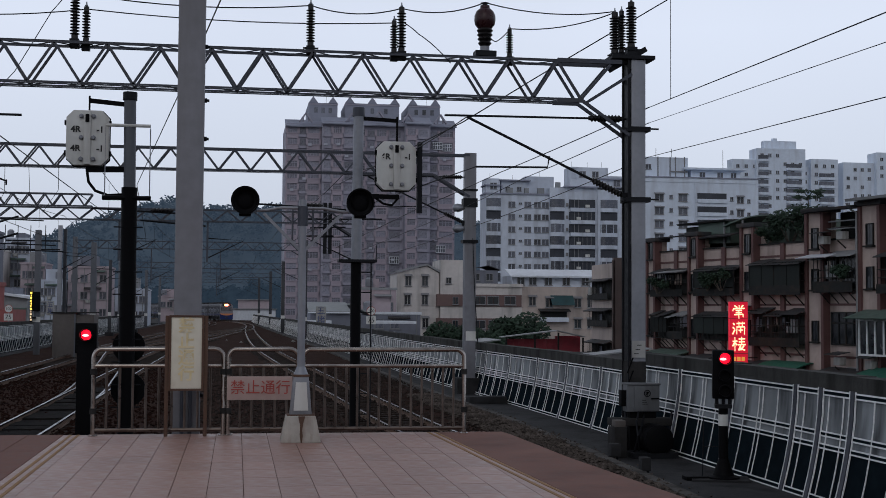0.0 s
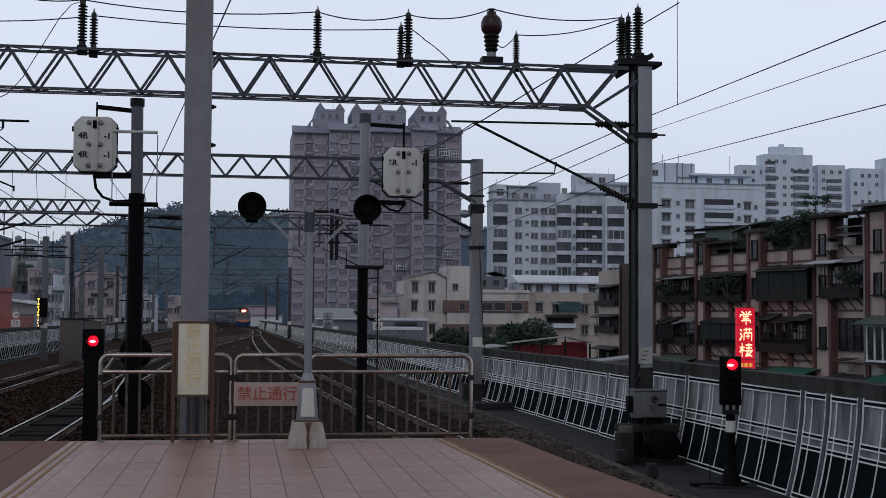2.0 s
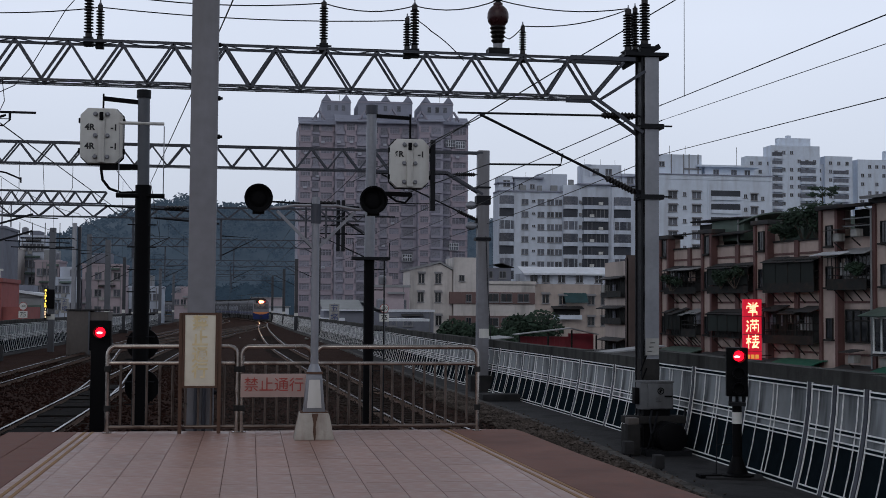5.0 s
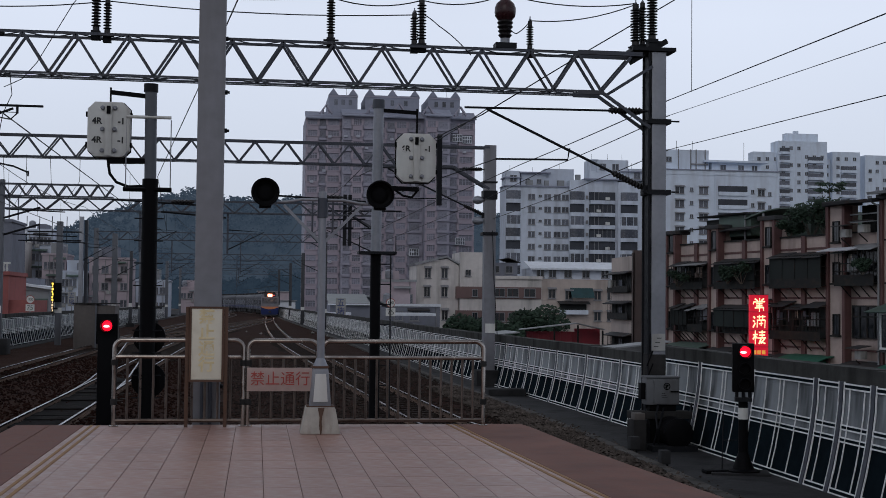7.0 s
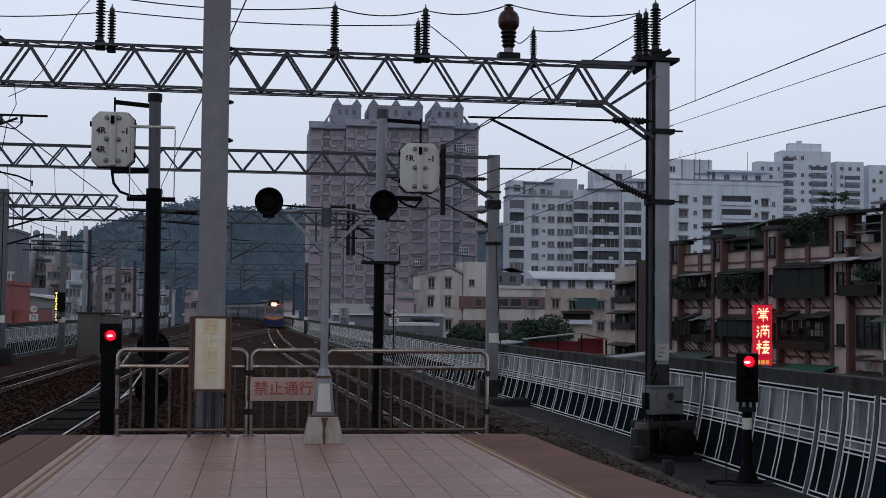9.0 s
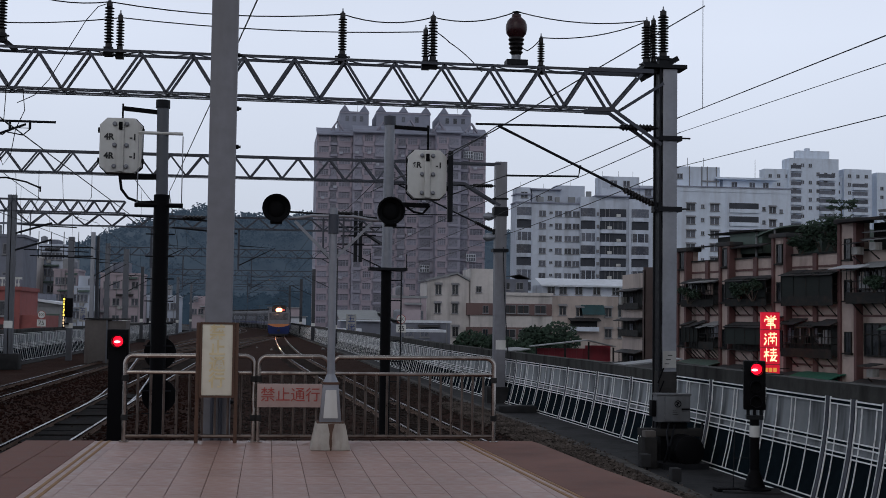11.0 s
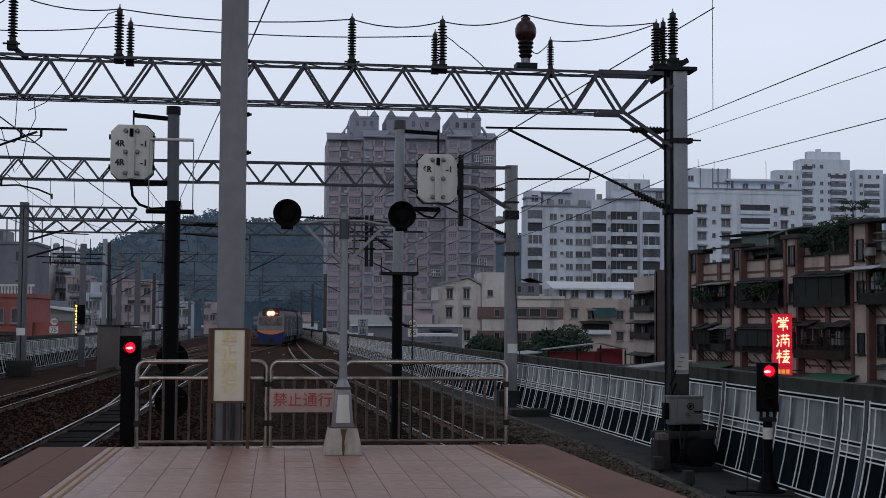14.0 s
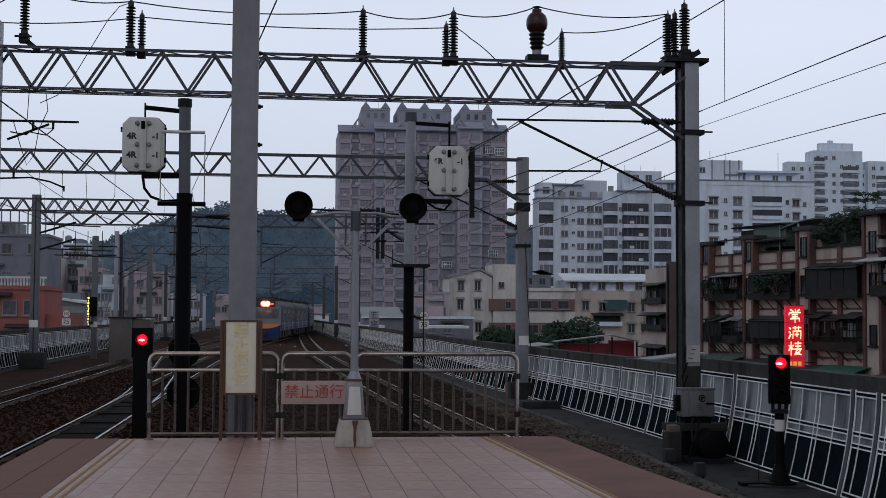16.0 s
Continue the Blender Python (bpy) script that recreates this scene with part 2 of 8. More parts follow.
def slab(bm, poly, h0, h1, plane="xz"):
    """A prism: poly in the named plane, from h0 to h1 along the third axis."""
    def at(a, b, h):
        return {"xz": (a, h, b), "xy": (a, b, h), "yz": (h, a, b)}[plane]
    lo = [bm.verts.new(at(a, b, h0)) for a, b in poly]
    hi = [bm.verts.new(at(a, b, h1)) for a, b in poly]
    k = len(poly)
    bm.faces.new(lo[::-1])
    bm.faces.new(hi)
    for i in range(k):
        bm.faces.new((lo[i], lo[(i + 1) % k], hi[(i + 1) % k], hi[i]))
    return bm


def B():
    return bmesh.new()


def finish(bm, name, material, smooth=None):
    bmesh.ops.recalc_face_normals(bm, faces=bm.faces)
    me = bpy.data.meshes.new(name)
    bm.to_mesh(me)
    bm.free()
    me.materials.append(material)
    if smooth:
        me.shade_smooth()
        me.set_sharp_from_angle(angle=radians(smooth))
    return me


def part(name, bm, material, parent=None, label="", smooth=40, bevel=0.0):
    """One mesh object under a thing or part (or on its own)."""
    if bevel:
        bmesh.ops.bevel(bm, geom=bm.edges[:], offset=bevel, segments=2, affect="EDGES", profile=0.6)
    ob = new(name, finish(bm, name, material, smooth))
    ob.parent = parent
    if label:
        tagged(ob, label)
    return ob


def thing(name, m, label, category, group="", kind=""):
    """An Empty at the thing's base, to hold its parts."""
    ob = new(name)
    ob.empty_display_size = 0.2
    ob.matrix_world = m
    return tagged(ob, label, category, group, kind)


def setting(name, bm, material, label, category, smooth=40, kind="structure"):
    return tagged(part(name, bm, material, smooth=smooth), label, category, kind=kind)


def text(name, body, size, material, parent, m, label="", thick=0.004, align="CENTER", bold=0.0):
    """Raised lettering as a mesh."""
    cu = bpy.data.curves.new(name, "FONT")
    cu.body, cu.size, cu.align_x, cu.align_y, cu.extrude = body, size, align, "CENTER", thick
    cu.offset = bold
    tmp = bpy.data.objects.new(name, cu)
    me = bpy.data.meshes.new_from_object(tmp)
    bpy.data.objects.remove(tmp)
    me.materials.clear()
    me.materials.append(material)
    ob = new(name, me)
    ob.parent = parent
    ob.matrix_basis = m
    if label:
        tagged(ob, label)
    return ob


FACE = pose(0, 0, 0, 90, 0, 0)      # turns lettering towards -y


def smooth_at(rows, y):
    """Glide through (y, x) pairs: a monotone blend for the plan's curves."""
    if y <= rows[0][0]:
        (a, p), (b, q) = rows[0], rows[1]
        return p + (q - p) * (y - a) / (b - a)
    for i in range(len(rows) - 1):
        (a, p), (b, q) = rows[i], rows[i + 1]
        if y <= b:
            m0 = (q - rows[max(i - 1, 0)][1]) / (b - rows[max(i - 1, 0)][0])
            j = min(i + 2, len(rows) - 1)
            m1 = (rows[j][1] - p) / (rows[j][0] - a)
            t, w = (y - a) / (b - a), b - a
            return (2 * t ** 3 - 3 * t * t + 1) * p + (t ** 3 - 2 * t * t + t) * w * m0 + (3 * t * t - 2 * t ** 3) * q + (t ** 3 - t * t) * w * m1
    (a, p), (b, q) = rows[-2], rows[-1]
    return q + (q - p) * (y - b) / (b - a)

# ---- the large structure ----
RAIL, BED = -0.95, -1.12          # rail top and ballast level, the platform being at 0
GROUND = -8.0

setting("ground", box(B(), -3000, 3000, -300, 4500, GROUND - 1, GROUND), M["dark_concrete"], "dark asphalt and earth of the town below the railway", "ground")
deck_bm = box(B(), -14.2, 8.9, -40, 420, -2.2, BED - 0.16)
slab(deck_bm, [(-60, 300), (-14.2, 260), (-14.2, 420), (-60, 480)], -2.2, BED - 0.16, "xy")
for yy in range(-30, 420, 30):
    box(deck_bm, -11, -7, yy, yy + 3, GROUND, -2.2)
    box(deck_bm, 2, 6, yy, yy + 3, GROUND, -2.2)
setting("viaduct_deck", deck_bm, M["dark_concrete"], "weathered concrete railway viaduct deck carrying the tracks", "viaduct")

# ballast bed, gently uneven
NX, NY = 46, 150
bb = B()
grid = []
for j in range(NY + 1):
    y = -20 + 360 * (j / NY) ** 1.5
    row = []
    for i in range(NX + 1):
        x = -12.6 + (6.32 + 12.6) * i / NX
        z = BED + 0.05 * noise.noise(Vector((x * 0.9, y * 0.5, 0))) + 0.03 * noise.noise(Vector((x * 3, y * 2, 4)))
        if i == NX:
            z -= 0.10
        row.append(bb.verts.new((x, y, z)))
    grid.append(row)
for a, b in zip(grid, grid[1:]):
    for i in range(NX):
        bb.faces.new((a[i], a[i + 1], b[i + 1], b[i]))
setting("ballast_bed", bb, M["ballast"], "brown crushed-stone ballast bed under the tracks", "ballast")

# concrete walkway beside the boundary wall, with its kerb
def kerb_line(y):
    """x of the kerb between ballast and walkway."""
    return smooth_at([(-20, 5.6), (10, 6.05), (19.5, 6.32), (26.8, 6.45), (35, 6.3), (51, 6.0), (90, 5.6), (130, 4.9), (170, 4.1), (230, 3.1)], y)


wb, kb0 = B(), B()
for y in range(-20, 230, 5):
    xa, xb = kerb_line(y), kerb_line(y + 5)
    slab(wb, [(xa + 0.2, y), (8.6, y), (8.6, y + 5), (xb + 0.2, y + 5)], -1.6, -1.10, "xy")
    slab(kb0, [(xa, y), (xa + 0.2, y), (xb + 0.2, y + 4.985), (xb, y + 4.985)], -1.6, -1.02 + 0.008 * math.sin(y * 1.7), "xy")
setting("walkway", wb, M["dark_concrete"], "dark damp concrete walkway along the boundary wall", "walkway")
setting("kerb", kb0, M["concrete_kerb"], "low worn concrete kerb between ballast and walkway", "kerb")
setting("walkway_far_side", box(B(), -13.7, -12.6, -20, 230, -1.6, -1.08), M["dark_concrete"], "concrete walkway along the far boundary wall", "walkway")

# platform: body, end face and edges
PLAN = [(-2.92, -12), (4.45, -12), (4.3, 3.5), (3.70, 11.0), (3.52, 13.6), (3.44, 16.1), (3.40, 16.55), (-2.92, 16.55)]
platform = setting("platform", slab(B(), PLAN, -1.6, -0.012, "xy"), M["grout"], "concrete station platform end paved with reddish tiles", "platform")

# curves of the tracks: (y, x)
TRAIN_LINE = [(-20, -4.4), (28, -4.4), (60, -4.4), (80, -4.2), (96, -3.65), (108, -3.0), (120, -2.25), (136, -1.2), (152, 0.05), (168, 1.3), (194, 2.0),
              (214, 2.1), (247, 1.3), (288, -2.5), (330, -9.6), (370, -19), (400, -28), (430, -39), (470, -57), (520, -84)]
EAST_LINE = [(-20, 6.3), (10, 5.3), (16, 4.75), (27, 3.95), (37, 3.5), (46, 3.1), (75, 2.1), (95, 1.7), (140, 1.55), (180, 1.75), (200, 2.0)]
WEST_LINE = [(-20, -8.5), (40, -8.47), (70, -8.47), (90, -8.4), (110, -8.1), (150, -6.9), (190, -5.2), (240, -4.2), (290, -7.2), (330, -14), (370, -23.5)]
TURNOUT_LINE = [(36, -4.4), (41, -4.53), (47, -4.85), (60, -5.6), (74, -6.62), (90, -7.7), (104, -8.2)]
LINK_LINE = [(55, -8.9), (70, -8.5), (95, -6.6), (120, -4.6), (140, -3.0), (160, -1.2), (176, 0.6), (194, 1.9)]


def along(line, y):
    """Place and heading of a line at y."""
    p, q = Vector((smooth_at(line, y), y, 0)), Vector((smooth_at(line, y + 0.5), y + 0.5, 0))
    return p, (q - p).normalized()


def track(name, line, y0, y1, label, tread="rail_head", drop=0.0):
    root = thing(name, pose(0, 0, -drop), label, "railway track", kind="structure")
    n = max(8, int((y1 - y0) / 2.5))
    sides = {-1: [], 1: []}
    for i in range(n + 1):
        p, d = along(line, y0 + (y1 - y0) * i / n)
        s = Vector((d.y, -d.x, 0))
        for k in sides:
            sides[k].append(p + s * k * 0.567)
    for k, pts in sides.items():
        foot, head = B(), B()
        for a, b in zip(pts, pts[1:]):
            up = Vector((0, 0, 1))
            for bm, w, z, h in ((foot, 0.12, RAIL - 0.125, 0.02), (foot, 0.018, RAIL - 0.075, 0.09), (head, 0.058, RAIL - 0.018, 0.036)):
                bar(bm, a + up * z, b + up * z, w, h)
        r = part("rail", foot, M["rail"], root)
        part("rail_head", head, M[tread], r, "running surface of the rail")
    sl = finish(slab(B(), [(-1.0, -0.075), (1.0, -0.075), (1.0, 0.055), (0.35, 0.075), (-0.35, 0.075), (-1.0, 0.055)], -0.11, 0.11), "sleeper", M["sleeper"])
    y = y0
    while y < min(y1, 120):
        p, d = along(line, y)
        ob = new("sleeper", sl)
        ob.parent = root
        ob.matrix_basis = pose(p.x, p.y, RAIL - 0.215, 0, 0, math.degrees(math.atan2(d.y, d.x)) - 90)
        y += 0.62
    return root


# black wet bed between the rails beside the platform end
sb = B()
for k in range(28):
    y = 19 + k * 0.9
    p, q = along(TRAIN_LINE, y)[0], along(TRAIN_LINE, y + 0.9)[0]
    slab(sb, [(p.x - 0.5, p.y), (p.x + 0.5, p.y), (q.x + 0.5, q.y), (q.x - 0.5, q.y)], BED - 0.02, BED + 0.085 + 0.02 * math.sin(k * 2.3), "xy")
setting("track_drain", sb, M["sludge"], "black oily wet bed between the rails", "track bed")
track("track_main", TRAIN_LINE, 8, 520, "rusty narrow-gauge railway track with polished rail heads")
track("track_east", EAST_LINE, 6, 198, "rusty railway track curving in beside the platform end", "worn_head")
track("track_west", WEST_LINE, 18, 370, "outer railway track beside the far boundary wall")
track("track_link", LINK_LINE, 72, 190, "crossover track linking the lines", "rusty_head", 0.004)
track("track_turnout", TURNOUT_LINE, 36, 103, "turnout track leaving the main line", drop=0.003)


# ---- boundary walls of leaning panels ----
def wall_line(y):
    """x of the wall beside the platform line."""
    return smooth_at([(0, 8.35), (24, 8.35), (35, 8.1), (51, 7.4), (70, 7.15), (90, 6.95), (110, 6.5), (130, 6.0), (170, 5.2), (230, 4.2), (300, 3.0)], y)


def panel_meshes(w, high=1.60):
    """One panel bay, w long along y, leaning outwards at the top: sheets and frame bars."""
    def lean(t):                     # x and z at t from foot (0) to top (1)
        return 0.26 * (1 - t) ** 1.7 - 0.02, t * high
    sheet_hi, sheet_lo, frame_bm = B(), B(), B()
    def skin(bm, t0, t1, dx):
        pts = [lean(t0 + (t1 - t0) * i / 4) for i in range(5)]
        slab(bm, [(-x + dx, z) for x, z in pts] + [(-x + dx + 0.03, z) for x, z in pts[::-1]], 0.03, w - 0.03)
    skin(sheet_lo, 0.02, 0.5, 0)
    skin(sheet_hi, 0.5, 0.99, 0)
    def rail(bm, t, y0, y1, high, out):
        x, z = lean(t)
        bar(bm, (-x - out, y0, z), (-x - out, y1, z), 0.012, high)
    def rib(y, t0, t1, r):
        for i in range(4):
            a, b = lean(t0 + (t1 - t0) * i / 4), lean(t0 + (t1 - t0) * (i + 1) / 4)
            bar(frame_bm, (-a[0] - 0.026, y, a[1]), (-b[0] - 0.026, y, b[1]), r, 0.014)
    strip = B()
    for t0, t1 in ((0.018, 0.06), (0.47, 0.508), (0.578, 0.616), (0.94, 0.982)):
        rail(frame_bm, t0, 0.07, w - 0.07, 0.021, 0.030)
        rail(frame_bm, t1, 0.07, w - 0.07, 0.021, 0.030)
        # near-black bar paints the shadow line between the two rails
        rail(strip, (t0 + t1) / 2, 0.07, w - 0.07, (t1 - t0) * high - 0.026, 0.022)
    rib(0.085, 0.0, 1.0, 0.020)
    rib(w - 0.085, 0.0, 1.0, 0.020)
    for y in (0.25, 0.475, 0.535, 0.76) if w > 1.5 else (0.27, 0.73) if w > 0.9 else (0.62,):
        rib(w * y, 0.06, 0.94, 0.015)
    post = B()
    for i in range(5):
        a, b = lean(i / 5), lean((i + 1) / 5)
        bar(post, (-a[0] - 0.01, 0, a[1]), (-b[0] - 0.01, 0, b[1]), 0.06, 0.10)
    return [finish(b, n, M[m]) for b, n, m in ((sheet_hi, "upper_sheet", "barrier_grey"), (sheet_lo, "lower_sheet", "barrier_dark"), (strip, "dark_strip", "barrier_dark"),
                                               (frame_bm, "panel_frame", "barrier_frame"), (post, "wall_post", "steel"))]


def boundary(name, x_at, posts, flip, label):
    root = thing(name, pose(0, 0, 0), label, "boundary wall", kind="structure")
    kinds = {}
    cope = B()
    for y, y2 in zip(posts, posts[1:]):
        bay = y2 - y
        xa, xb = x_at(y), x_at(y2)
        turn = math.degrees(math.atan2(-(xb - xa), bay))
        m = pose(xa, y, -1.12, 0, 0, turn)
        if flip:
            m = pose(xb, y2, -1.12, 0, 0, turn + 180)
        cut = 0.17 if y > 26 and not flip else 0.0        # the far bays are lower
        key = (round(bay, 2), cut)
        if key not in kinds:
            kinds[key] = panel_meshes(bay, 1.42 if cut else 1.60)
        for me in kinds[key]:
            ob = new(me.name.split(".")[0], me)
            ob.parent, ob.matrix_basis = root, m
        s = -1 if flip else 1
        slab(cope, [(xa + 0.02 * s, y), (xb + 0.02 * s, y2), (xb + 0.34 * s, y2), (xa + 0.34 * s, y)], -1.5, 0.69 - cut + 0.012 * math.sin(y * 3), "xy")
    part("coping", cope, M["coping"], root, "stained concrete parapet behind the panels", smooth=None)
    return root


EAST_POSTS = [11.6, 14.2, 16.8, 17.78, 18.64, 21.17, 23.76, 26.35, 28.93, 31.75, 34.61, 37.66] + [40.6 + 2.8 * i for i in range(86)]
boundary("wall_east", wall_line, EAST_POSTS, False, "leaning grey panel wall with white frames on the railway edge")
boundary("wall_west", lambda y: -13.6, [40 + 2.5 * i for i in range(65)], True, "leaning grey panel wall with white frames along the far track")


# ---- on the platform end ----
def railing(x0, x1, name_label, bars, tight_left=True):
    """A bent stainless guard rail between x0 and x1."""
    root = thing("guard_rail", pose(x0, 16.35, 0), name_label, "guard rail", "platform end railings")
    w, r, h, k = x1 - x0, 0.030, 1.06, 0.11
    def arc(cx, cz, a0, a1):
        return [(cx + k * math.cos(radians(a)), 0, cz + k * math.sin(radians(a))) for a in range(a0, a1, 18 if a1 > a0 else -18)]
    hoop = [(r, 0, 0)] + arc(r + k, h - k, 180, 90) + arc(w - r - k, h - k, 90, 0) + [(w - r, 0, 0)]
    part("hoop", sweep(B(), hoop, r, 10), M["stainless"], root)
    part("middle_rail", sweep(B(), [(r, 0, 0.85), (w - r, 0, 0.85)], 0.024, 8), M["stainless"], root)
    part("bottom_rail", sweep(B(), [(r, 0, 0.07), (w - r, 0, 0.07)], 0.024, 8), M["dull_steel"], root)
    for i in range(1, bars):
        x = r + (w - 2 * r) * i / bars
        part("baluster", sweep(B(), [(x, 0, 0.07), (x, 0, 0.85)], 0.0165, 8), M["dull_steel"], root)
    for x in (r, w - r):
        for z in (0.30, 0.78):
            part("clamp", lathe(B(), [(0.036, z - 0.035), (0.041, z - 0.03), (0.041, z + 0.03), (0.036, z + 0.035)], 12, (x, 0, 0)), M["grime"], root)
        part("foot_plate", lathe(B(), [(0.06, 0), (0.06, 0.012), (0.035, 0.016)], 10, (x, 0, 0)), M["stainless"], root)
    return root


railing(-1.74, -0.12, "bent stainless steel guard rail across the platform end", 10)
railing(-0.12, 0.80, "short stainless steel gate section of the guard rail", 6)
railing(0.80, 2.90, "long stainless steel guard rail at the platform end", 15)

# notice in a steel frame
notice = thing("notice_board", pose(-0.60, 16.24, 0), "faded cream prohibition notice in a brown metal frame", "notice board")
for x in (-0.235, 0.235):
    part("post", box(B(), x - 0.022, x + 0.022, -0.03, 0.03, 0, 1.47), M["rust"], notice, "brown weathered steel post", bevel=0.006)
part("panel", box(B(), -0.185, 0.185, -0.035, 0.0, 0.58, 1.45), M["cream_sign"], notice, bevel=0.008)
fb = B()
for z in (0.555, 1.45):
    box(fb, -0.21, 0.21, -0.045, 0.012, z, z + 0.025)
for x in (-0.21, 0.185):
    box(fb, x, x + 0.025, -0.045, 0.012, 0.58, 1.45)
part("panel_frame", fb, M["rust"], notice)
for i, ch in enumerate("禁止通行"):
    text("lettering", ch, 0.2, M["yellow_ink"], notice, pose(0, -0.038, 1.34 - i * 0.195) @ FACE, "faded yellow character", bold=0.005)

# red lettered board on the gate
board = thing("warning_board", pose(0.295, 16.29, 0.58), "pinkish board with red no-entry lettering on the railing", "warning board")
part("panel", box(B(), -0.40, 0.40, -0.012, 0.012, -0.145, 0.145), M["pink_board"], board, bevel=0.004)
for i, ch in enumerate("禁止通行"):
    text("lettering", ch, 0.185, M["red_ink"], board, pose(-0.27 + i * 0.185, -0.015, 0) @ FACE, "red painted character")

# steel column behind the notice
col = thing("steel_column", pose(-0.62, 17.0, -1.15), "grey painted steel column rising beside the platform end", "column")
part("shaft", box(B(), -0.17, 0.17, -0.15, 0.15, 0, 9.2), M["column_paint"], col, bevel=0.012)
for z in (1.6, 4.9, 5.4, 6.1):
    for s in (-1, 1):
        part("bolt", lathe(B(), [(0.03, 0), (0.03, 0.03), (0.018, 0.035), (0.018, 0.06)], 8, (0.17 * s, 0, z), "x"), M["dark_steel"], col)
for s in (-1, 1):
    part("cable_conduit", sweep(B(), [(0.05 * s, -0.175, 0), (0.05 * s, -0.175, 2.2)], 0.025, 8), M["steel"], col)

# two-headed repeater lamp stand on a concrete foot
stand = thing("repeater_stand", pose(0.76, 15.5, 0), "steel stand with two round black signal lamps on concrete", "signal stand")
part("foot", slab(B(), [(-0.235, 0), (0.235, 0), (0.17, 0.31), (-0.17, 0.31)], -0.2, 0.2), M["white_concrete"], stand, "white-painted concrete foot with a rust streak", bevel=0.015)
part("rust_streak", slab(B(), [(-0.004, 0.0), (0.012, 0.0), (0.02, 0.08), (0.014, 0.15), (0.022, 0.22), (0.045, 0.31), (-0.035, 0.31), (-0.012, 0.2), (-0.016, 0.1)], -0.206, -0.202), M["rust"], stand)
part("socket", slab(B(), [(-0.13, 0.31), (0.13, 0.31), (0.088, 0.766), (-0.088, 0.766)], -0.1, 0.1), M["galvanised"], stand, bevel=0.012)
part("skirt", lathe(B(), [(0.088, 0.79), (0.07, 0.83), (0.05, 0.88)], 16), M["galvanised"], stand)
part("cap_rim", box(B(), -0.098, 0.098, -0.108, 0.108, 0.765, 0.79), M["rust"], stand, "rusty cap rim")
part("socket_plate", slab(B(), [(-0.085, 0.37), (0.085, 0.37), (0.062, 0.70), (-0.062, 0.70)], -0.118, -0.104), M["white_panel"], stand, "pale inspection plate")
part("base_flange", box(B(), -0.16, 0.16, -0.13, 0.13, 0.30, 0.325), M["rust"], stand, "rusty base flange")
part("pole", sweep(B(), [(0, 0, 0.75), (0, 0, 2.86)], 0.046, 14), M["galvanised"], stand)
part("collar", sweep(B(), [(0, 0, 2.55), (0, 0, 2.78)], 0.062, 14), M["steel"], stand)
for s in (-1, 1):
    part("arm", sweep(B(), [(0, 0, 2.76), (0.25 * s, 0, 2.76), (0.42 * s, 0, 2.73), (0.54 * s, 0, 2.72)], 0.018, 8), M["galvanised"], stand)
    part("strut", bar(B(), (0.03 * s, 0, 2.26), (0.46 * s, 0, 2.69), 0.035, 0.035), M["galvanised"], stand)
    part("brace", sweep(B(), [(0.12 * s, 0, 2.36), (0.12 * s, 0, 2.74)], 0.012, 6), M["steel"], stand)
    lamp = part("lamp_head", lathe(B(), [(0.10, 0.16), (0.155, 0.1), (0.162, -0.06), (0.168, -0.07), (0.168, -0.10), (0.15, -0.10), (0.145, -0.02), (0.11, 0.0)],
                                   24, (0.68 * s, 0, 2.836), "y"), M["black_paint"], stand, "round black signal lamp head")
    part("lens", lathe(B(), [(0.105, -0.002), (0.09, -0.012), (0.05, -0.018)], 20, (0.68 * s, 0, 2.836), "y"), M["black_paint"], lamp, "dark unlit lens")
    part("lamp_shoe", box(B(), 0.68 * s - 0.07, 0.68 * s + 0.07, -0.05, 0.05, 2.652, 2.69), M["black_paint"], stand)


# ---- overhead line: gantries, insulators, wires ----
def truss(root, x0, x1, z0, z1, depth, pitch, double=True, w=0.07, each=False):
    """A lattice beam along x from x0 to x1 between z0 and z1: chords and zigzag lacing."""
    chord = B()
    ys = (-depth / 2, depth / 2)
    for y in ys:
        for z in (z0, z1):
            bar(chord, (x0, y, z), (x1, y, z), w * 0.5, w * 0.6)
            bar(chord, (x0, y + 0.02, z + (w / 2 if z == z1 else -w / 2)), (x1, y + 0.02, z + (w / 2 if z == z1 else -w / 2)), w, w * 0.22)
    n = max(2, round((x1 - x0) / pitch))
    lace = B()
    for i in range(n):
        a, m, b = x0 + (x1 - x0) * i / n, x0 + (x1 - x0) * (i + 0.5) / n, x0 + (x1 - x0) * (i + 1) / n
        for y in ys:
            for p, q in (((a, y, z1), (m, y, z0)), ((m, y, z0), (b, y, z1))):
                bar(one := B() if each else lace, p, q, w * 0.6, w * 0.8)
                if each:
                    part("lattice_bar", one, M["steel"], root, smooth=None)
        if double:
            for z in (z0, z1):
                bar(chord, (a, ys[0], z), (m, ys[1], z), w * 0.4, w * 0.3)
                bar(chord, (m, ys[1], z), (b, ys[0], z), w * 0.4, w * 0.3)
    tagged(part("beam_chord", chord, M["steel"], root, "lattice beam chords", smooth=None), kind="stuff")
    if each:
        lace.free()
    else:
        tagged(part("lacing", lace, M["steel"], root, "zigzag lattice bars", smooth=None), kind="stuff")


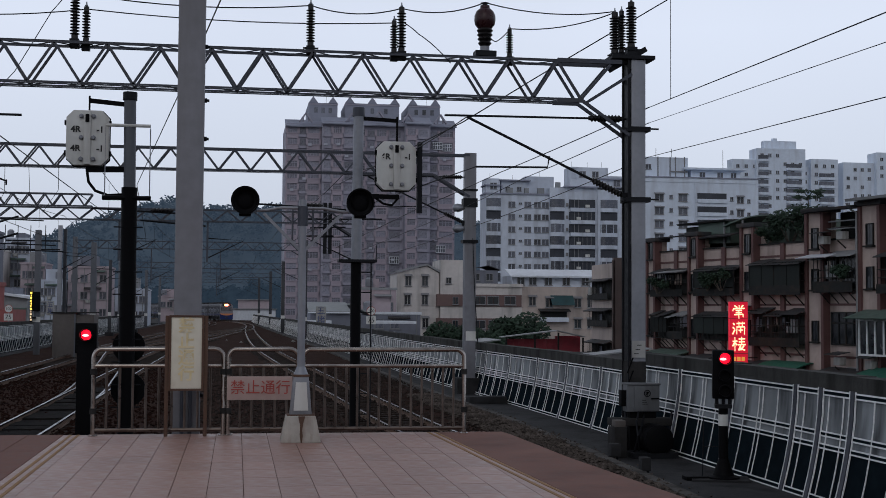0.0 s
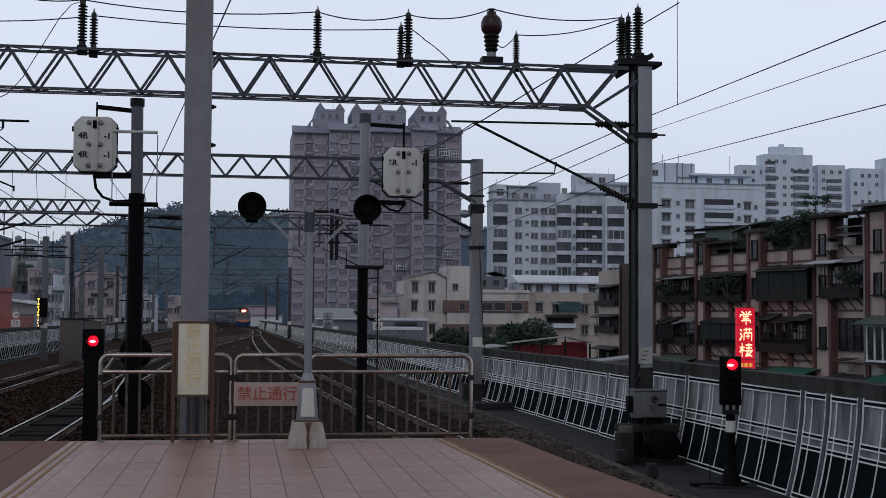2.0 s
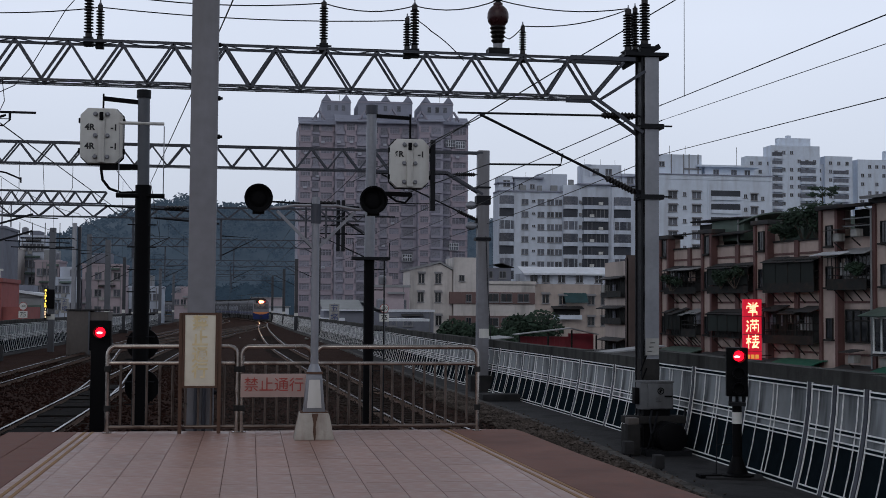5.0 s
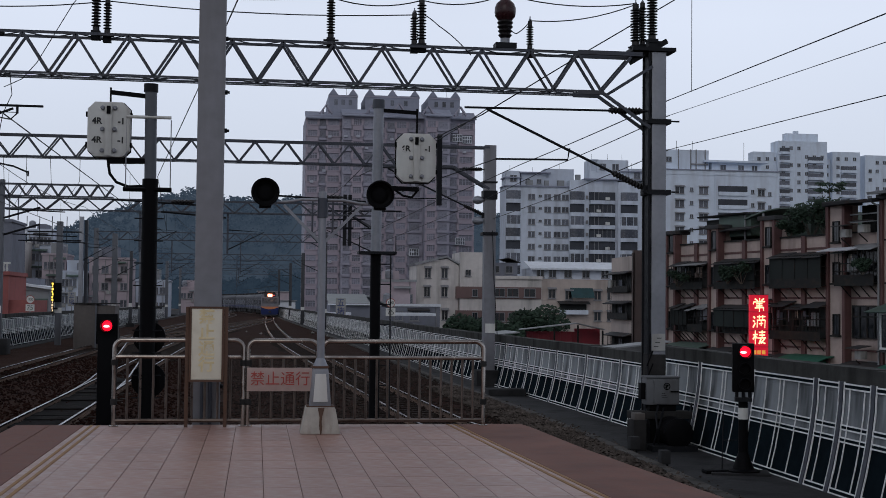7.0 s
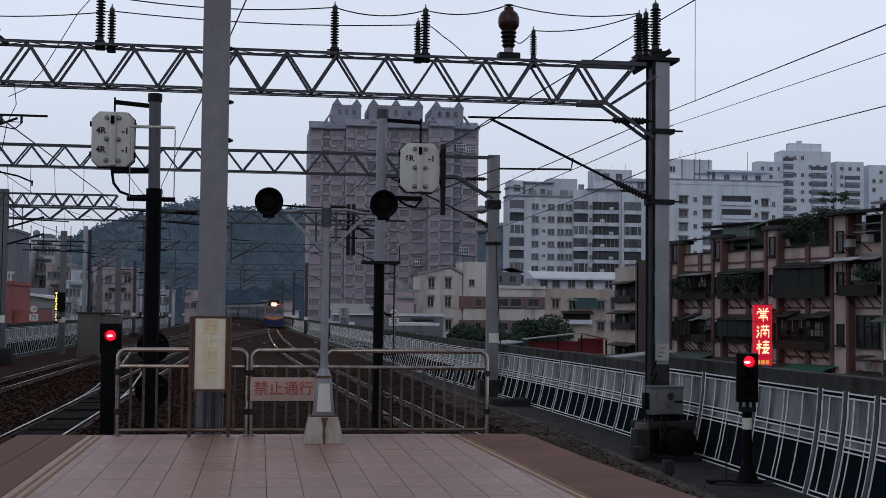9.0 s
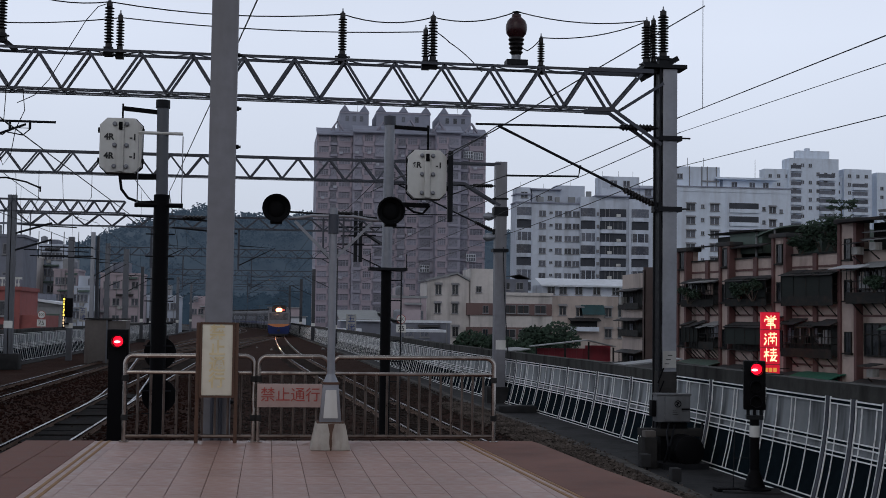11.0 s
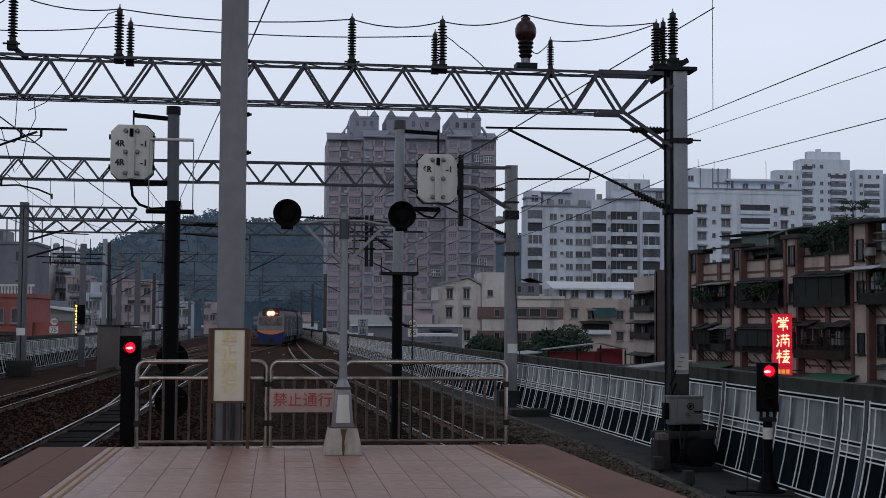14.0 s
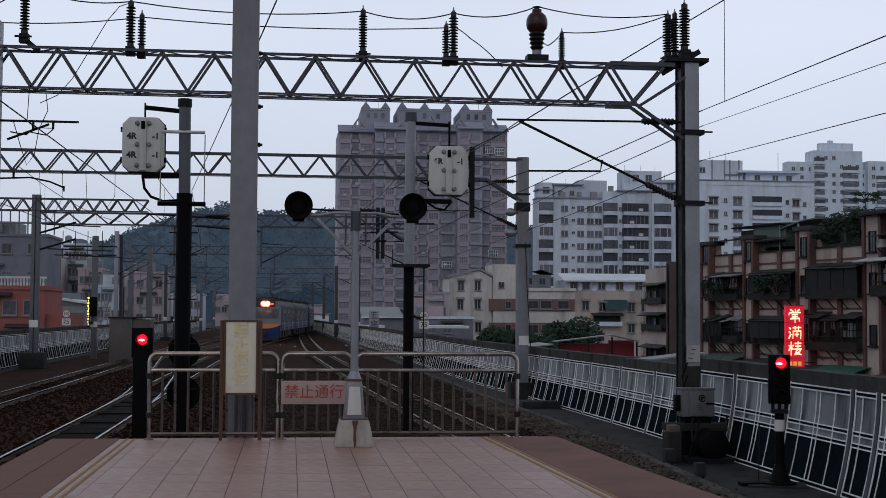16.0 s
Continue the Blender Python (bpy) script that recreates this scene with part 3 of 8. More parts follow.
def ribbed(h, r, core, n, tone="insulator_dark", hat=0.09):
    """A stack of sheds on a core, h tall."""
    prof = [(core * 1.5, 0), (core * 1.5, hat)]
    for i in range(n):
        z = hat + (h - 2 * hat) * i / n
        dz = (h - 2 * hat) / n
        prof += [(core, z + dz * 0.15), (r, z + dz * 0.45), (r * 0.92, z + dz * 0.62), (core, z + dz * 0.8)]
    prof += [(core * 1.3, h - hat), (core * 1.3, h)]
    return lathe(B(), prof, 14)


def insulator(x, y, z, h, r, label="dark ribbed post insulator on a steel bracket", lean=0, sheds=13):
    root = thing("post_insulator", pose(x, y, z, 0, lean, 0), label, "insulator", "line insulators")
    part("ribbed_body", ribbed(h, r * 1.2, r * 0.55, min(sheds, max(6, int(h * 15)))), M["insulator_dark"], root)
    part("bracket", bar(B(), (0, 0, -0.14), (0, 0, 0.02), r * 2.2, r * 2.2), M["dark_steel"], root)
    part("clamp_bar", bar(B(), (-r * 2.0, -0.1, -0.04), (r * 2.0, -0.1, -0.04), 0.03), M["dark_steel"], root)
    part("terminal", lathe(B(), [(0.02, 0), (0.03, 0.02), (0.012, 0.05), (0.012, 0.09)], 8, (0, 0, h)), M["galvanised"], root)
    return root


def lattice_post(root, x, w, d, z0, z1, step=0.45):
    """A laced mast: a solid channel face and a laced flank."""
    chan = B()
    box(chan, x - w / 2 + 0.07, x + w / 2, -d / 2, d / 2, z0, z1)
    part("mast_channel", chan, M["galvanised"], root, "grey steel channel of the mast", bevel=0.01)
    # near-black plate added to fill the lacing's gaps with shade
    part("mast_web", box(B(), x - w / 2 + 0.025, x - w / 2 + 0.068, -d / 2 + 0.05, d / 2 - 0.05, z0, z1), M["dark_steel"], root)
    lace = B()
    for y in (-d / 2 + 0.02, d / 2 - 0.02):
        box(lace, x - w / 2, x - w / 2 + 0.035, y - 0.02, y + 0.02, z0, z1)
        k = 0
        z = z0 + 0.1
        while z < z1 - step:
            a, b = (x - w / 2 + 0.01, x - w / 2 + 0.08)
            bar(lace, (a if k % 2 else b, y, z), (b if k % 2 else a, y, z + step), 0.03, 0.03)
            z += step
            k += 1
    part("mast_lacing", lace, M["dark_steel"], root, smooth=None)


# near gantry
g1 = thing("near_gantry", pose(0, 24.0, -1.1), "grey steel lattice gantry spanning the tracks", "gantry")
lattice_post(g1, 7.495, 0.35, 0.40, 0.0, 7.48)
lattice_post(g1, -5.42, 0.36, 0.36, 0.0, 7.9)
truss(g1, -6.0525, 5.94, 6.68, 7.40, 0.42, 0.9225, each=True, w=0.056)
for y in (-0.19, 0.19):
    part("lattice_bar", bar(B(), (5.94, y, 7.40), (6.40, y, 6.68), 0.04, 0.05), M["steel"], g1)
    part("lattice_bar", bar(B(), (6.40, y, 6.68), (6.98, y, 7.36), 0.04, 0.05), M["steel"], g1)
    part("chord_end", bar(B(), (5.94, y, 7.42), (7.2, y, 7.42), 0.05, 0.08), M["steel"], g1)
    part("chord_end", bar(B(), (5.94, y, 6.66), (6.45, y, 6.66), 0.05, 0.08), M["steel"], g1)
kn = B()
for y in (-0.19, 0.19):
    bar(kn, (6.42, y, 6.66), (7.36, y, 6.02), 0.045, 0.06)
    bar(kn, (6.60, y, 6.68), (7.40, y, 7.20), 0.045, 0.055)
part("knee_brace", kn, M["steel"], g1)
part("end_plate", box(B(), 7.0, 7.85, -0.25, 0.25, 7.49, 7.56), M["dark_steel"], g1)
part("end_bracket", bar(B(), (7.02, 0, 7.3), (7.72, 0, 7.72), 0.2, 0.1), M["dark_steel"], g1)
for z in (4.75, 6.1):
    part("mast_band", box(B(), 7.3, 7.76, -0.24, 0.24, z, z + 0.09), M["dark_steel"], g1)
    part("band_bolt", bar(B(), (7.2, -0.22, z + 0.05), (7.92, -0.22, z + 0.05), 0.03, 0.03), M["dark_steel"], g1)
part("notice_plate", box(B(), 7.40, 7.655, -0.23, -0.21, 1.79, 2.11), M["grimy_white"], g1, "small white notice plate with faded lines")
for i in range(3):
    part("notice_mark", box(B(), 7.43 + 0.03 * i, 7.52 + 0.03 * i, -0.236, -0.231, 1.86 + i * 0.08, 1.875 + i * 0.08), M["black_ink"], g1)
part("mast_sleeve", box(B(), 7.34, 7.675, -0.212, 0.212, 0.9, 1.72), M["grime"], g1, "grimy lower sleeve of the mast", bevel=0.01)
for k in range(3):
    part("sleeve_brace", bar(B(), (7.30, -0.215, 1.0 + 0.25 * k), (7.42, -0.215, 1.3 + 0.25 * k), 0.025), M["black_paint"], g1)
part("concrete_base", box(B(), 7.1, 7.95, -0.35, 0.4, 0, 0.45), M["grime"], g1, "dark concrete footing", bevel=0.02)
cabinet = thing("switch_cabinet", pose(7.51, 23.55, -0.30), "weathered grey metal switch cabinet clamped to the gantry mast", "cabinet")
part("body", box(B(), -0.33, 0.30, -0.16, 0.14, 0.0, 0.5), M["cabinet_paint"], cabinet, bevel=0.02)
part("lid", box(B(), -0.345, 0.315, -0.18, 0.16, 0.495, 0.53), M["cabinet_paint"], cabinet, bevel=0.012)
door = part("door", box(B(), -0.19, 0.285, -0.185, -0.162, 0.02, 0.475), M["cabinet_paint"], cabinet, "flat cabinet door", bevel=0.008)
ring = [(0.05 + 0.058 * math.cos(a * math.tau / 20), -0.192, 0.345 + 0.058 * math.sin(a * math.tau / 20)) for a in range(21)]
part("badge", sweep(B(), ring, 0.008, 6), M["black_paint"], door, "round ring-shaped badge")
bm = bar(B(), (0.02, -0.19, 0.325), (0.08, -0.19, 0.365), 0.008, 0.02)
bar(bm, (0.02, -0.19, 0.365), (0.075, -0.19, 0.368), 0.008, 0.014)
bar(bm, (0.045, -0.19, 0.305), (0.05, -0.19, 0.37), 0.014, 0.008)
part("badge_mark", bm, M["black_paint"], door)
part("handle", box(B(), 0.12, 0.27, -0.215, -0.186, 0.235, 0.262), M["black_paint"], door, bevel=0.006)
for k in range(3):
    part("faded_line", box(B(), -0.05, 0.06 - 0.02 * k, -0.189, -0.186, 0.14 + 0.035 * k, 0.15 + 0.035 * k), M["grime"], door)
for z in (0.06, 0.40):
    part("hinge", sweep(B(), [(-0.195, -0.185, z), (-0.195, -0.185, z + 0.07)], 0.014, 8), M["cabinet_paint"], cabinet)
part("side_box", box(B(), -0.42, -0.332, -0.1, 0.08, 0.10, 0.40), M["black_paint"], cabinet, bevel=0.01)
part("stand_leg", box(B(), -0.25, 0.25, -0.1, 0.1, -0.72, 0.0), M["black_paint"], cabinet)
part("cross_bearer", box(B(), -0.62, 0.55, -0.16, 0.16, -0.26, -0.12), M["grime"], cabinet, bevel=0.015)
motor = thing("switch_motor", pose(7.62, 23.1, -1.1), "black point-motor box under the gantry mast", "machine")
part("casing", lathe(B(), [(0.22, -0.3), (0.27, -0.27), (0.27, 0.25), (0.2, 0.3)], 20, (0, 0, 0.33), "y"), M["black_paint"], motor)
part("sled", box(B(), -0.5, 0.35, -0.3, 0.3, 0, 0.1), M["dark_steel"], motor)

for x, z, h, r in ((-2.96, 6.38, 0.86, 0.075), (-2.76, 6.34, 0.66, 0.065), (1.28, 6.42, 0.80, 0.07), (2.98, 6.38, 0.86, 0.075), (2.84, 6.36, 0.62, 0.065),
                   (5.05, 6.36, 0.55, 0.06), (7.12, 6.50, 0.82, 0.088), (7.40, 6.60, 0.90, 0.088), (7.31, 6.56, 0.84, 0.07), (-4.84, 6.56, 0.86, 0.075)):
    insulator(x, {0.90: 23.85, 0.84: 24.18}.get(h, 24.0), z, h, r, sheds=17)
part("bracket_arm", bar(B(), (-4.88, 0, 7.62), (-4.58, 0, 7.38), 0.1, 0.09), M["dark_steel"], g1)
arrester = thing("current_transformer", pose(4.57, 24.0, 6.36), "brown porcelain current transformer with a ball-shaped head", "transformer")
part("pedestal", box(B(), -0.2, 0.2, -0.15, 0.15, 0, 0.1), M["dark_steel"], arrester)
part("collar", lathe(B(), [(0.09, 0.1), (0.09, 0.2)], 14), M["galvanised"], arrester)
part("porcelain", lathe(B(), [(0.08, 0.2), (0.13, 0.26), (0.10, 0.30), (0.14, 0.34), (0.11, 0.38), (0.15, 0.42), (0.12, 0.46), (0.155, 0.5), (0.13, 0.54)], 18), M["insulator_dark"], arrester)
part("head", lathe(B(), [(0.13, 0.54), (0.15, 0.57), (0.19, 0.62), (0.205, 0.70), (0.2, 0.78), (0.17, 0.86), (0.12, 0.91), (0.09, 0.93), (0.09, 0.98)], 20), M["insulator_brown"], arrester, "rounded brown head")
part("terminal", lathe(B(), [(0.05, 0.98), (0.05, 1.02), (0.09, 1.03), (0.02, 1.05)], 10), M["dark_steel"], arrester)


def cantilever(mast_x, y, reach, z_top, z_low, z_arm, label="dark steel catenary cantilever with ribbed insulators"):
    """Bracket that holds the contact wire: a stay, an inclined tube, a steady arm."""
    root = thing("catenary_bracket", pose(mast_x, y, 0), label, "catenary bracket", "catenary brackets")
    s = 1 if reach > 0 else -1
    part("stay_tube", sweep(B(), [(0, 0, z_top), (reach, 0, z_top - 0.03)], 0.021, 8), M["dark_steel"], root)
    part("inclined_tube", sweep(B(), [(0, 0, z_low), (reach * 0.88, 0, z_top - 0.05)], 0.026, 8), M["dark_steel"], root)
    k = (z_top - z_low) * 0.5 / 0.88
    part("steady_arm", sweep(B(), [(reach * 0.43, 0, z_low + k * 0.88), (reach * 0.44, 0, z_arm + 0.02), (reach * 0.83, 0, z_arm)], 0.02, 8), M["dark_steel"], root)
    for z, dz in ((z_top, 0.0), (z_low, (z_top - z_low) * 0.5)):
        d = (Vector((reach * 0.88, 0, z_top - 0.05)) - Vector((0, 0, z_low))).normalized() if dz else Vector((s, 0, 0))
        rod = part("rod_insulator", lathe(B(), [(0.045, 0)] + [(0.075 if i % 2 else 0.045, 0.03 + i * 0.033) for i in range(19)] + [(0.045, 0.66)], 10), M["insulator_dark"], root)
        rod.matrix_basis = Matrix.Translation(Vector((0, 0, z)) + d * 0.1) @ d.to_track_quat("Z", "Y").to_matrix().to_4x4()
    part("hinge", box(B(), -0.1, 0.1, -0.1, 0.1, z_low - 0.08, z_low + 0.08), M["dark_steel"], root)
    return root


cantilever(7.36, 24.0, -3.55, 5.26, 3.75, 4.27)

# second gantry
g2 = thing("second_gantry", pose(0, 41.5, -1.1), "grey steel lattice gantry further along the tracks", "gantry")
part("mast", box(B(), 7.25, 7.62, -0.18, 0.18, 0, 7.78), M["column_paint"], g2, "grey steel mast", bevel=0.012)
lattice_post(g2, -12.6, 0.36, 0.36, 0.0, 7.78)
truss(g2, -12.13, 5.87, 7.05, 7.70, 0.36, 1.0, double=False, each=True, w=0.062)
kb = B()
for y in (-0.16, 0.16):
    bar(kb, (5.87, y, 7.05), (6.2, y, 7.05), 0.05, 0.07)
    bar(kb, (6.2, y, 7.05), (7.4, y, 6.35), 0.06, 0.08)
    bar(kb, (5.87, y, 7.7), (7.4, y, 7.7), 0.05, 0.07)
part("knee_brace", kb, M["steel"], g2)
part("number_plate", box(B(), 7.3, 7.62, -0.2, -0.185, 1.7, 2.0), M["white_panel"], g2, "pale band plate")
part("concrete_base", box(B(), 7.0, 7.95, -0.4, 0.4, 0, 0.5), M["dark_concrete"], g2)
for z in (5.32, 5.99):
    part("insulator", lathe(B(), [(0.04, -0.19), (0.1, -0.15), (0.14, -0.03), (0.11, 0.1), (0.04, 0.19)], 12, (7.05, -0.1, z), "x"), M["galvanised"], g2)
part("mast_sleeve", box(B(), 7.2, 7.66, -0.22, 0.22, 6.02, 6.3), M["dark_steel"], g2)
part("mast_band", box(B(), 7.18, 7.68, -0.22, 0.22, 4.85, 4.95), M["dark_steel"], g2)
part("mast_band", box(B(), 7.2, 7.66, -0.215, 0.215, 6.55, 6.6), M["dark_steel"], g2)
part("hanging_cable", sweep(B(), [(7.5, -0.24, 5.0), (7.56, -0.26, 3.4), (7.68, -0.26, 1.6)], 0.014, 5), M["dark_steel"], g2)
cantilever(7.28, 41.5, -3.6, 5.9, 4.4, 4.9)
cantilever(-12.4, 41.5, 3.4, 5.9, 4.4, 4.9)

# gantries that follow the line into the distance
for y, xl, xr, zt, zb in ((66, -12.3, 6.0, 7.6, 7.05), (117, -14.0, 6.0, 8.6, 7.95), (150, -13.0, 5.2, 7.9, 7.3), (190, -12.8, 4.8, 7.9, 7.3), (235, -13.5, 3.9, 8.0, 7.4)):
    g = thing("far_gantry", pose(0, y, -1.1), "distant grey lattice gantry over the tracks", "gantry", "distant gantries")
    truss(g, xl, xr, zb, zt, 0.4, 1.35, double=False)
    for x in (xl, xr) if y != 66 else (xr,):
        part("mast", box(B(), x - 0.2, x + 0.2, -0.2, 0.2, 0, zt + 0.3), M["steel_grey" if x < 0 else "dark_mast"], g, bevel=0.01)
        part("band_plate", box(B(), x - 0.21, x + 0.21, -0.21, -0.203, 1.65, 2.0), M["white_panel"], g, "pale band plate")
        s = 1 if x < 0 else -1
        part("knee_brace", bar(B(), (x + 1.3 * s, 0, zb), (x, 0, zb - 0.75), 0.09, 0.09), M["steel"], g)
        part("bracket_tube", sweep(B(), [(x, 0, 5.1), (x + 2.6 * s, 0, 6.3), (x, 0, 6.4)], 0.04, 6), M["dark_steel"], g)
    for x in (xl + 6.5, xr - 7.5):
        part("drop_post", bar(B(), (x, 0, zb), (x, 0, 5.0), 0.1, 0.1), M["steel"], g)
        part("drop_arm", sweep(B(), [(x, 0, 5.2), (x + 1.8, 0, 6.1), (x, 0, 6.2)], 0.035, 6), M["dark_steel"], g)
# extra crossbeam on twin masts
tw = thing("twin_mast_gantry", pose(0, 64, -1.1), "short lattice boom on twin steel masts", "gantry")
truss(tw, -16.5, -6.9, 7.55, 8.1, 0.4, 0.75, double=False)
for x in (-12.26, -12.05):
    part("mast", box(B(), x - 0.085, x + 0.085, -0.2, 0.2, 0, 8.3), M["steel_grey"], tw, bevel=0.01)
part("band_plate", box(B(), -12.36, -11.95, -0.215, -0.203, 1.95, 2.3), M["white_panel"], tw, "pale band plate")
part("concrete_base", box(B(), -12.75, -11.6, -0.5, 0.5, 0, 0.75), M["dark_concrete"], tw, "dark concrete footing", bevel=0.03)
for z in (6.2, 7.0):
    part("cross_arm", sweep(B(), [(-12.2, 0, z - 0.6), (-10.3, 0, z)], 0.05, 6), M["dark_steel"], tw)
for mx, my, mh, mw, tone in ((-11.75, 90, 8.2, 0.26, "galvanised"), (-11.5, 90.6, 8.0, 0.2, "dark_mast"), (-9.75, 92, 7.2, 0.36, "steel_grey"), (-12.2, 130, 7.4, 0.3, "dark_mast"), (-11.4, 150, 7.4, 0.36, "steel_grey")):
    lm = thing("line_mast", pose(mx, my, -1.1), "grey overhead-line mast beside the far track", "mast", "line masts")
    part("shaft", box(B(), -mw / 2, mw / 2, -0.18, 0.18, 0, mh), M[tone], lm, bevel=0.01)
    part("band_plate", box(B(), -mw / 2 - 0.01, mw / 2 + 0.01, -0.195, -0.183, 1.95, 2.3), M["white_panel"], lm, "pale band plate")
    part("bracket_tube", sweep(B(), [(0, -0.1, mh - 3.0), (1.9, -0.1, mh - 1.9), (0, -0.1, mh - 1.8)], 0.035, 6), M["dark_steel"], lm)
    part("concrete_base", box(B(), -0.4, 0.4, -0.4, 0.4, 0, 0.35), M["dark_concrete"], lm)
mast = thing("line_mast", pose(-11.26, 77, -1.1), "lone grey overhead-line mast with a cross arm", "mast", "line masts")
part("shaft", box(B(), -0.16, 0.16, -0.2, 0.2, 0, 7.1), M["steel_grey"], mast, bevel=0.01)
part("band_plate", box(B(), -0.21, 0.21, -0.215, -0.203, 1.85, 2.15), M["white_panel"], mast, "pale band plate")
for z in (6.0, 6.5):
    part("cross_arm", bar(B(), (-1.8, 0, z), (1.2, 0, z), 0.08, 0.08), M["dark_steel"], mast)


def wire(pts, r=0.012, sag=0.0, name="overhead_wire", label="dark overhead line wire"):
    """A hanging wire through pts."""
    out = []
    for a, b in zip(pts, pts[1:]):
        a, b = Vector(a), Vector(b)
        n = 8 if sag else 1
        for i in range(n):
            p = a.lerp(b, i / n)
            p.z -= sag * 4 * (i / n) * (1 - i / n)
            out.append(p)
    out.append(Vector(pts[-1]))
    ob = tagged(part(name, sweep(B(), out, r, 5), M["dark_steel"]), label, "wire", "overhead wires", "stuff")
    return ob


# ---- signals beyond the platform end ----
def octagon(hw, hh, c):
    return [(-hw + c, -hh), (hw - c, -hh), (hw, -hh + c), (hw, hh - c), (hw - c, hh), (-hw + c, hh), (-hw, hh - c), (-hw, -hh + c)]


def route_box(x, y, z, hw, hh, rows, parent):
    """White octagonal indicator case seen from behind, with knobs and lettering."""
    case = part("indicator_case", slab(B(), octagon(hw, hh, 0.15), y - 0.11, y + 0.11), M["white_panel"], parent, "grubby white octagonal indicator case", bevel=0.018)
    case.location = (x, 0, z)
    part("rim", slab(B(), octagon(hw + 0.015, hh + 0.015, 0.15), y + 0.112, y + 0.16), M["black_paint"], case)
    part("centre_rib", box(B(), -0.07, 0.07, y - 0.155, y - 0.112, -hh + 0.02, hh - 0.02), M["white_panel"], case, bevel=0.01)
    for zz in (-hh + 0.13, 0.0, hh - 0.13):
        for s in (-1, 1):
            part("knob", lathe(B(), [(0.045, 0), (0.05, -0.03), (0.03, -0.05)], 8, (s * 0.125, y - 0.112, zz), "y"), M["galvanised"], case, "small grey knob")
    part("latch", box(B(), -0.04, 0.04, y - 0.185, y - 0.157, hh - 0.26, hh - 0.09), M["black_paint"], case, bevel=0.01)
    for s in (-1, 1):
        for zz in (-0.55 * hh, 0.55 * hh):
            part("hinge", box(B(), s * (hw + 0.022) - 0.02, s * (hw + 0.022) + 0.02, y - 0.06, y + 0.06, zz - 0.05, zz + 0.05), M["black_paint"], case)
    for t, tx, tz in rows:
        text("lettering", t, 0.18, M["black_ink"], case, pose(tx, y - 0.116, tz) @ FACE, "black stencilled lettering", bold=0.006)
    return case


s4 = thing("signal_mast", pose(-2.27, 28.0, -1.1), "tall black and grey signal mast with a white indicator case", "signal mast", "line signals")
part("lower_tube", sweep(B(), [(0, 0, 0), (0.0, 0, 5.2)], 0.165, 16), M["black_paint"], s4, "black painted lower tube")
part("upper_tube", sweep(B(), [(0, 0, 5.2), (-0.02, 0, 7.15)], 0.125, 16), M["steel_grey"], s4, "grey upper tube")
part("cap", sweep(B(), [(-0.02, 0, 7.05), (-0.02, 0, 7.22)], 0.15, 16), M["dark_steel"], s4)
part("top_arm", bar(B(), (0, 0, 6.95), (-0.85, 0, 7.02), 0.07, 0.09), M["black_paint"], s4)
part("hanger", sweep(B(), [(-0.85, 0, 7.12), (-0.85, 0, 6.8)], 0.02, 8), M["black_paint"], s4)
route_box(-0.87, 0, 6.22, 0.435, 0.58, (("4R", -0.24, 0.17), ("-1", 0.26, 0.17), ("4R", -0.24, -0.23), ("-1", 0.26, -0.23)), s4)
part("low_arm", bar(B(), (0, 0, 5.58), (-0.9, 0, 5.56), 0.1, 0.11), M["black_paint"], s4)
part("cable", sweep(B(), [(-0.87, 0, 5.5), (-0.84, 0, 5.3), (-0.7, 0, 5.12), (-0.45, 0, 5.03), (-0.15, 0, 5.05)], 0.03, 8), M["black_paint"], s4)
for x in (-0.5, 0.42):
    part("hoop_rod", sweep(B(), [(x, -0.1, 5.0), (x, -0.1, 6.45)], 0.012, 6), M["galvanised"], s4)
part("hoop_bar", sweep(B(), [(-0.5, -0.1, 6.5), (0.42, -0.1, 6.5)], 0.035, 8), M["white_panel"], s4)
part("step_bar", sweep(B(), [(-0.55, -0.1, 4.97), (0.45, -0.1, 4.97)], 0.05, 8), M["black_paint"], s4)
for i in range(9):
    part("rung", sweep(B(), [(-0.3, -0.1, 0.6 + i * 0.47), (0.3, -0.1, 0.6 + i * 0.47)], 0.014, 6), M["dark_steel"], s4)
for z, r in ((0.95, 0.36), (1.85, 0.34)):
    part("signal_disc", lathe(B(), [(r, -0.02), (r, 0.02), (0.12, 0.1)], 28, (0.03, 0.22, z), "y"), M["black_paint"], s4, "round black backing disc of a signal lamp")

s6 = thing("signal_mast", pose(2.62, 29.0, -1.1), "tall signal mast, black below and grey above", "signal mast", "line signals")
part("lower_tube", sweep(B(), [(0, 0, 0), (0, 0, 3.75)], 0.118, 16), M["black_paint"], s6, "black painted lower tube")
part("upper_tube", sweep(B(), [(0, 0, 3.75), (0.03, 0, 7.15)], 0.115, 16), M["galvanised"], s6, "grey upper tube")
part("cap", sweep(B(), [(0.03, 0, 7.0), (0.03, 0, 7.2)], 0.135, 16), M["steel"], s6)
part("top_arm", bar(B(), (0, 0, 6.97), (0.9, 0, 6.93), 0.06, 0.08), M["black_paint"], s6)
part("hanger", sweep(B(), [(0.9, 0, 7.02), (0.9, 0, 6.4)], 0.025, 8), M["black_paint"], s6)
route_box(0.88, 0, 5.9, 0.44, 0.55, (("6R", -0.24, 0.2), ("-1", 0.26, 0.2)), s6)
part("side_rail", box(B(), 1.36, 1.47, -0.08, 0.08, 4.85, 6.45), M["dark_steel"], s6)
part("low_arm", bar(B(), (0, 0, 5.22), (0.95, 0, 5.2), 0.09, 0.1), M["black_paint"], s6)
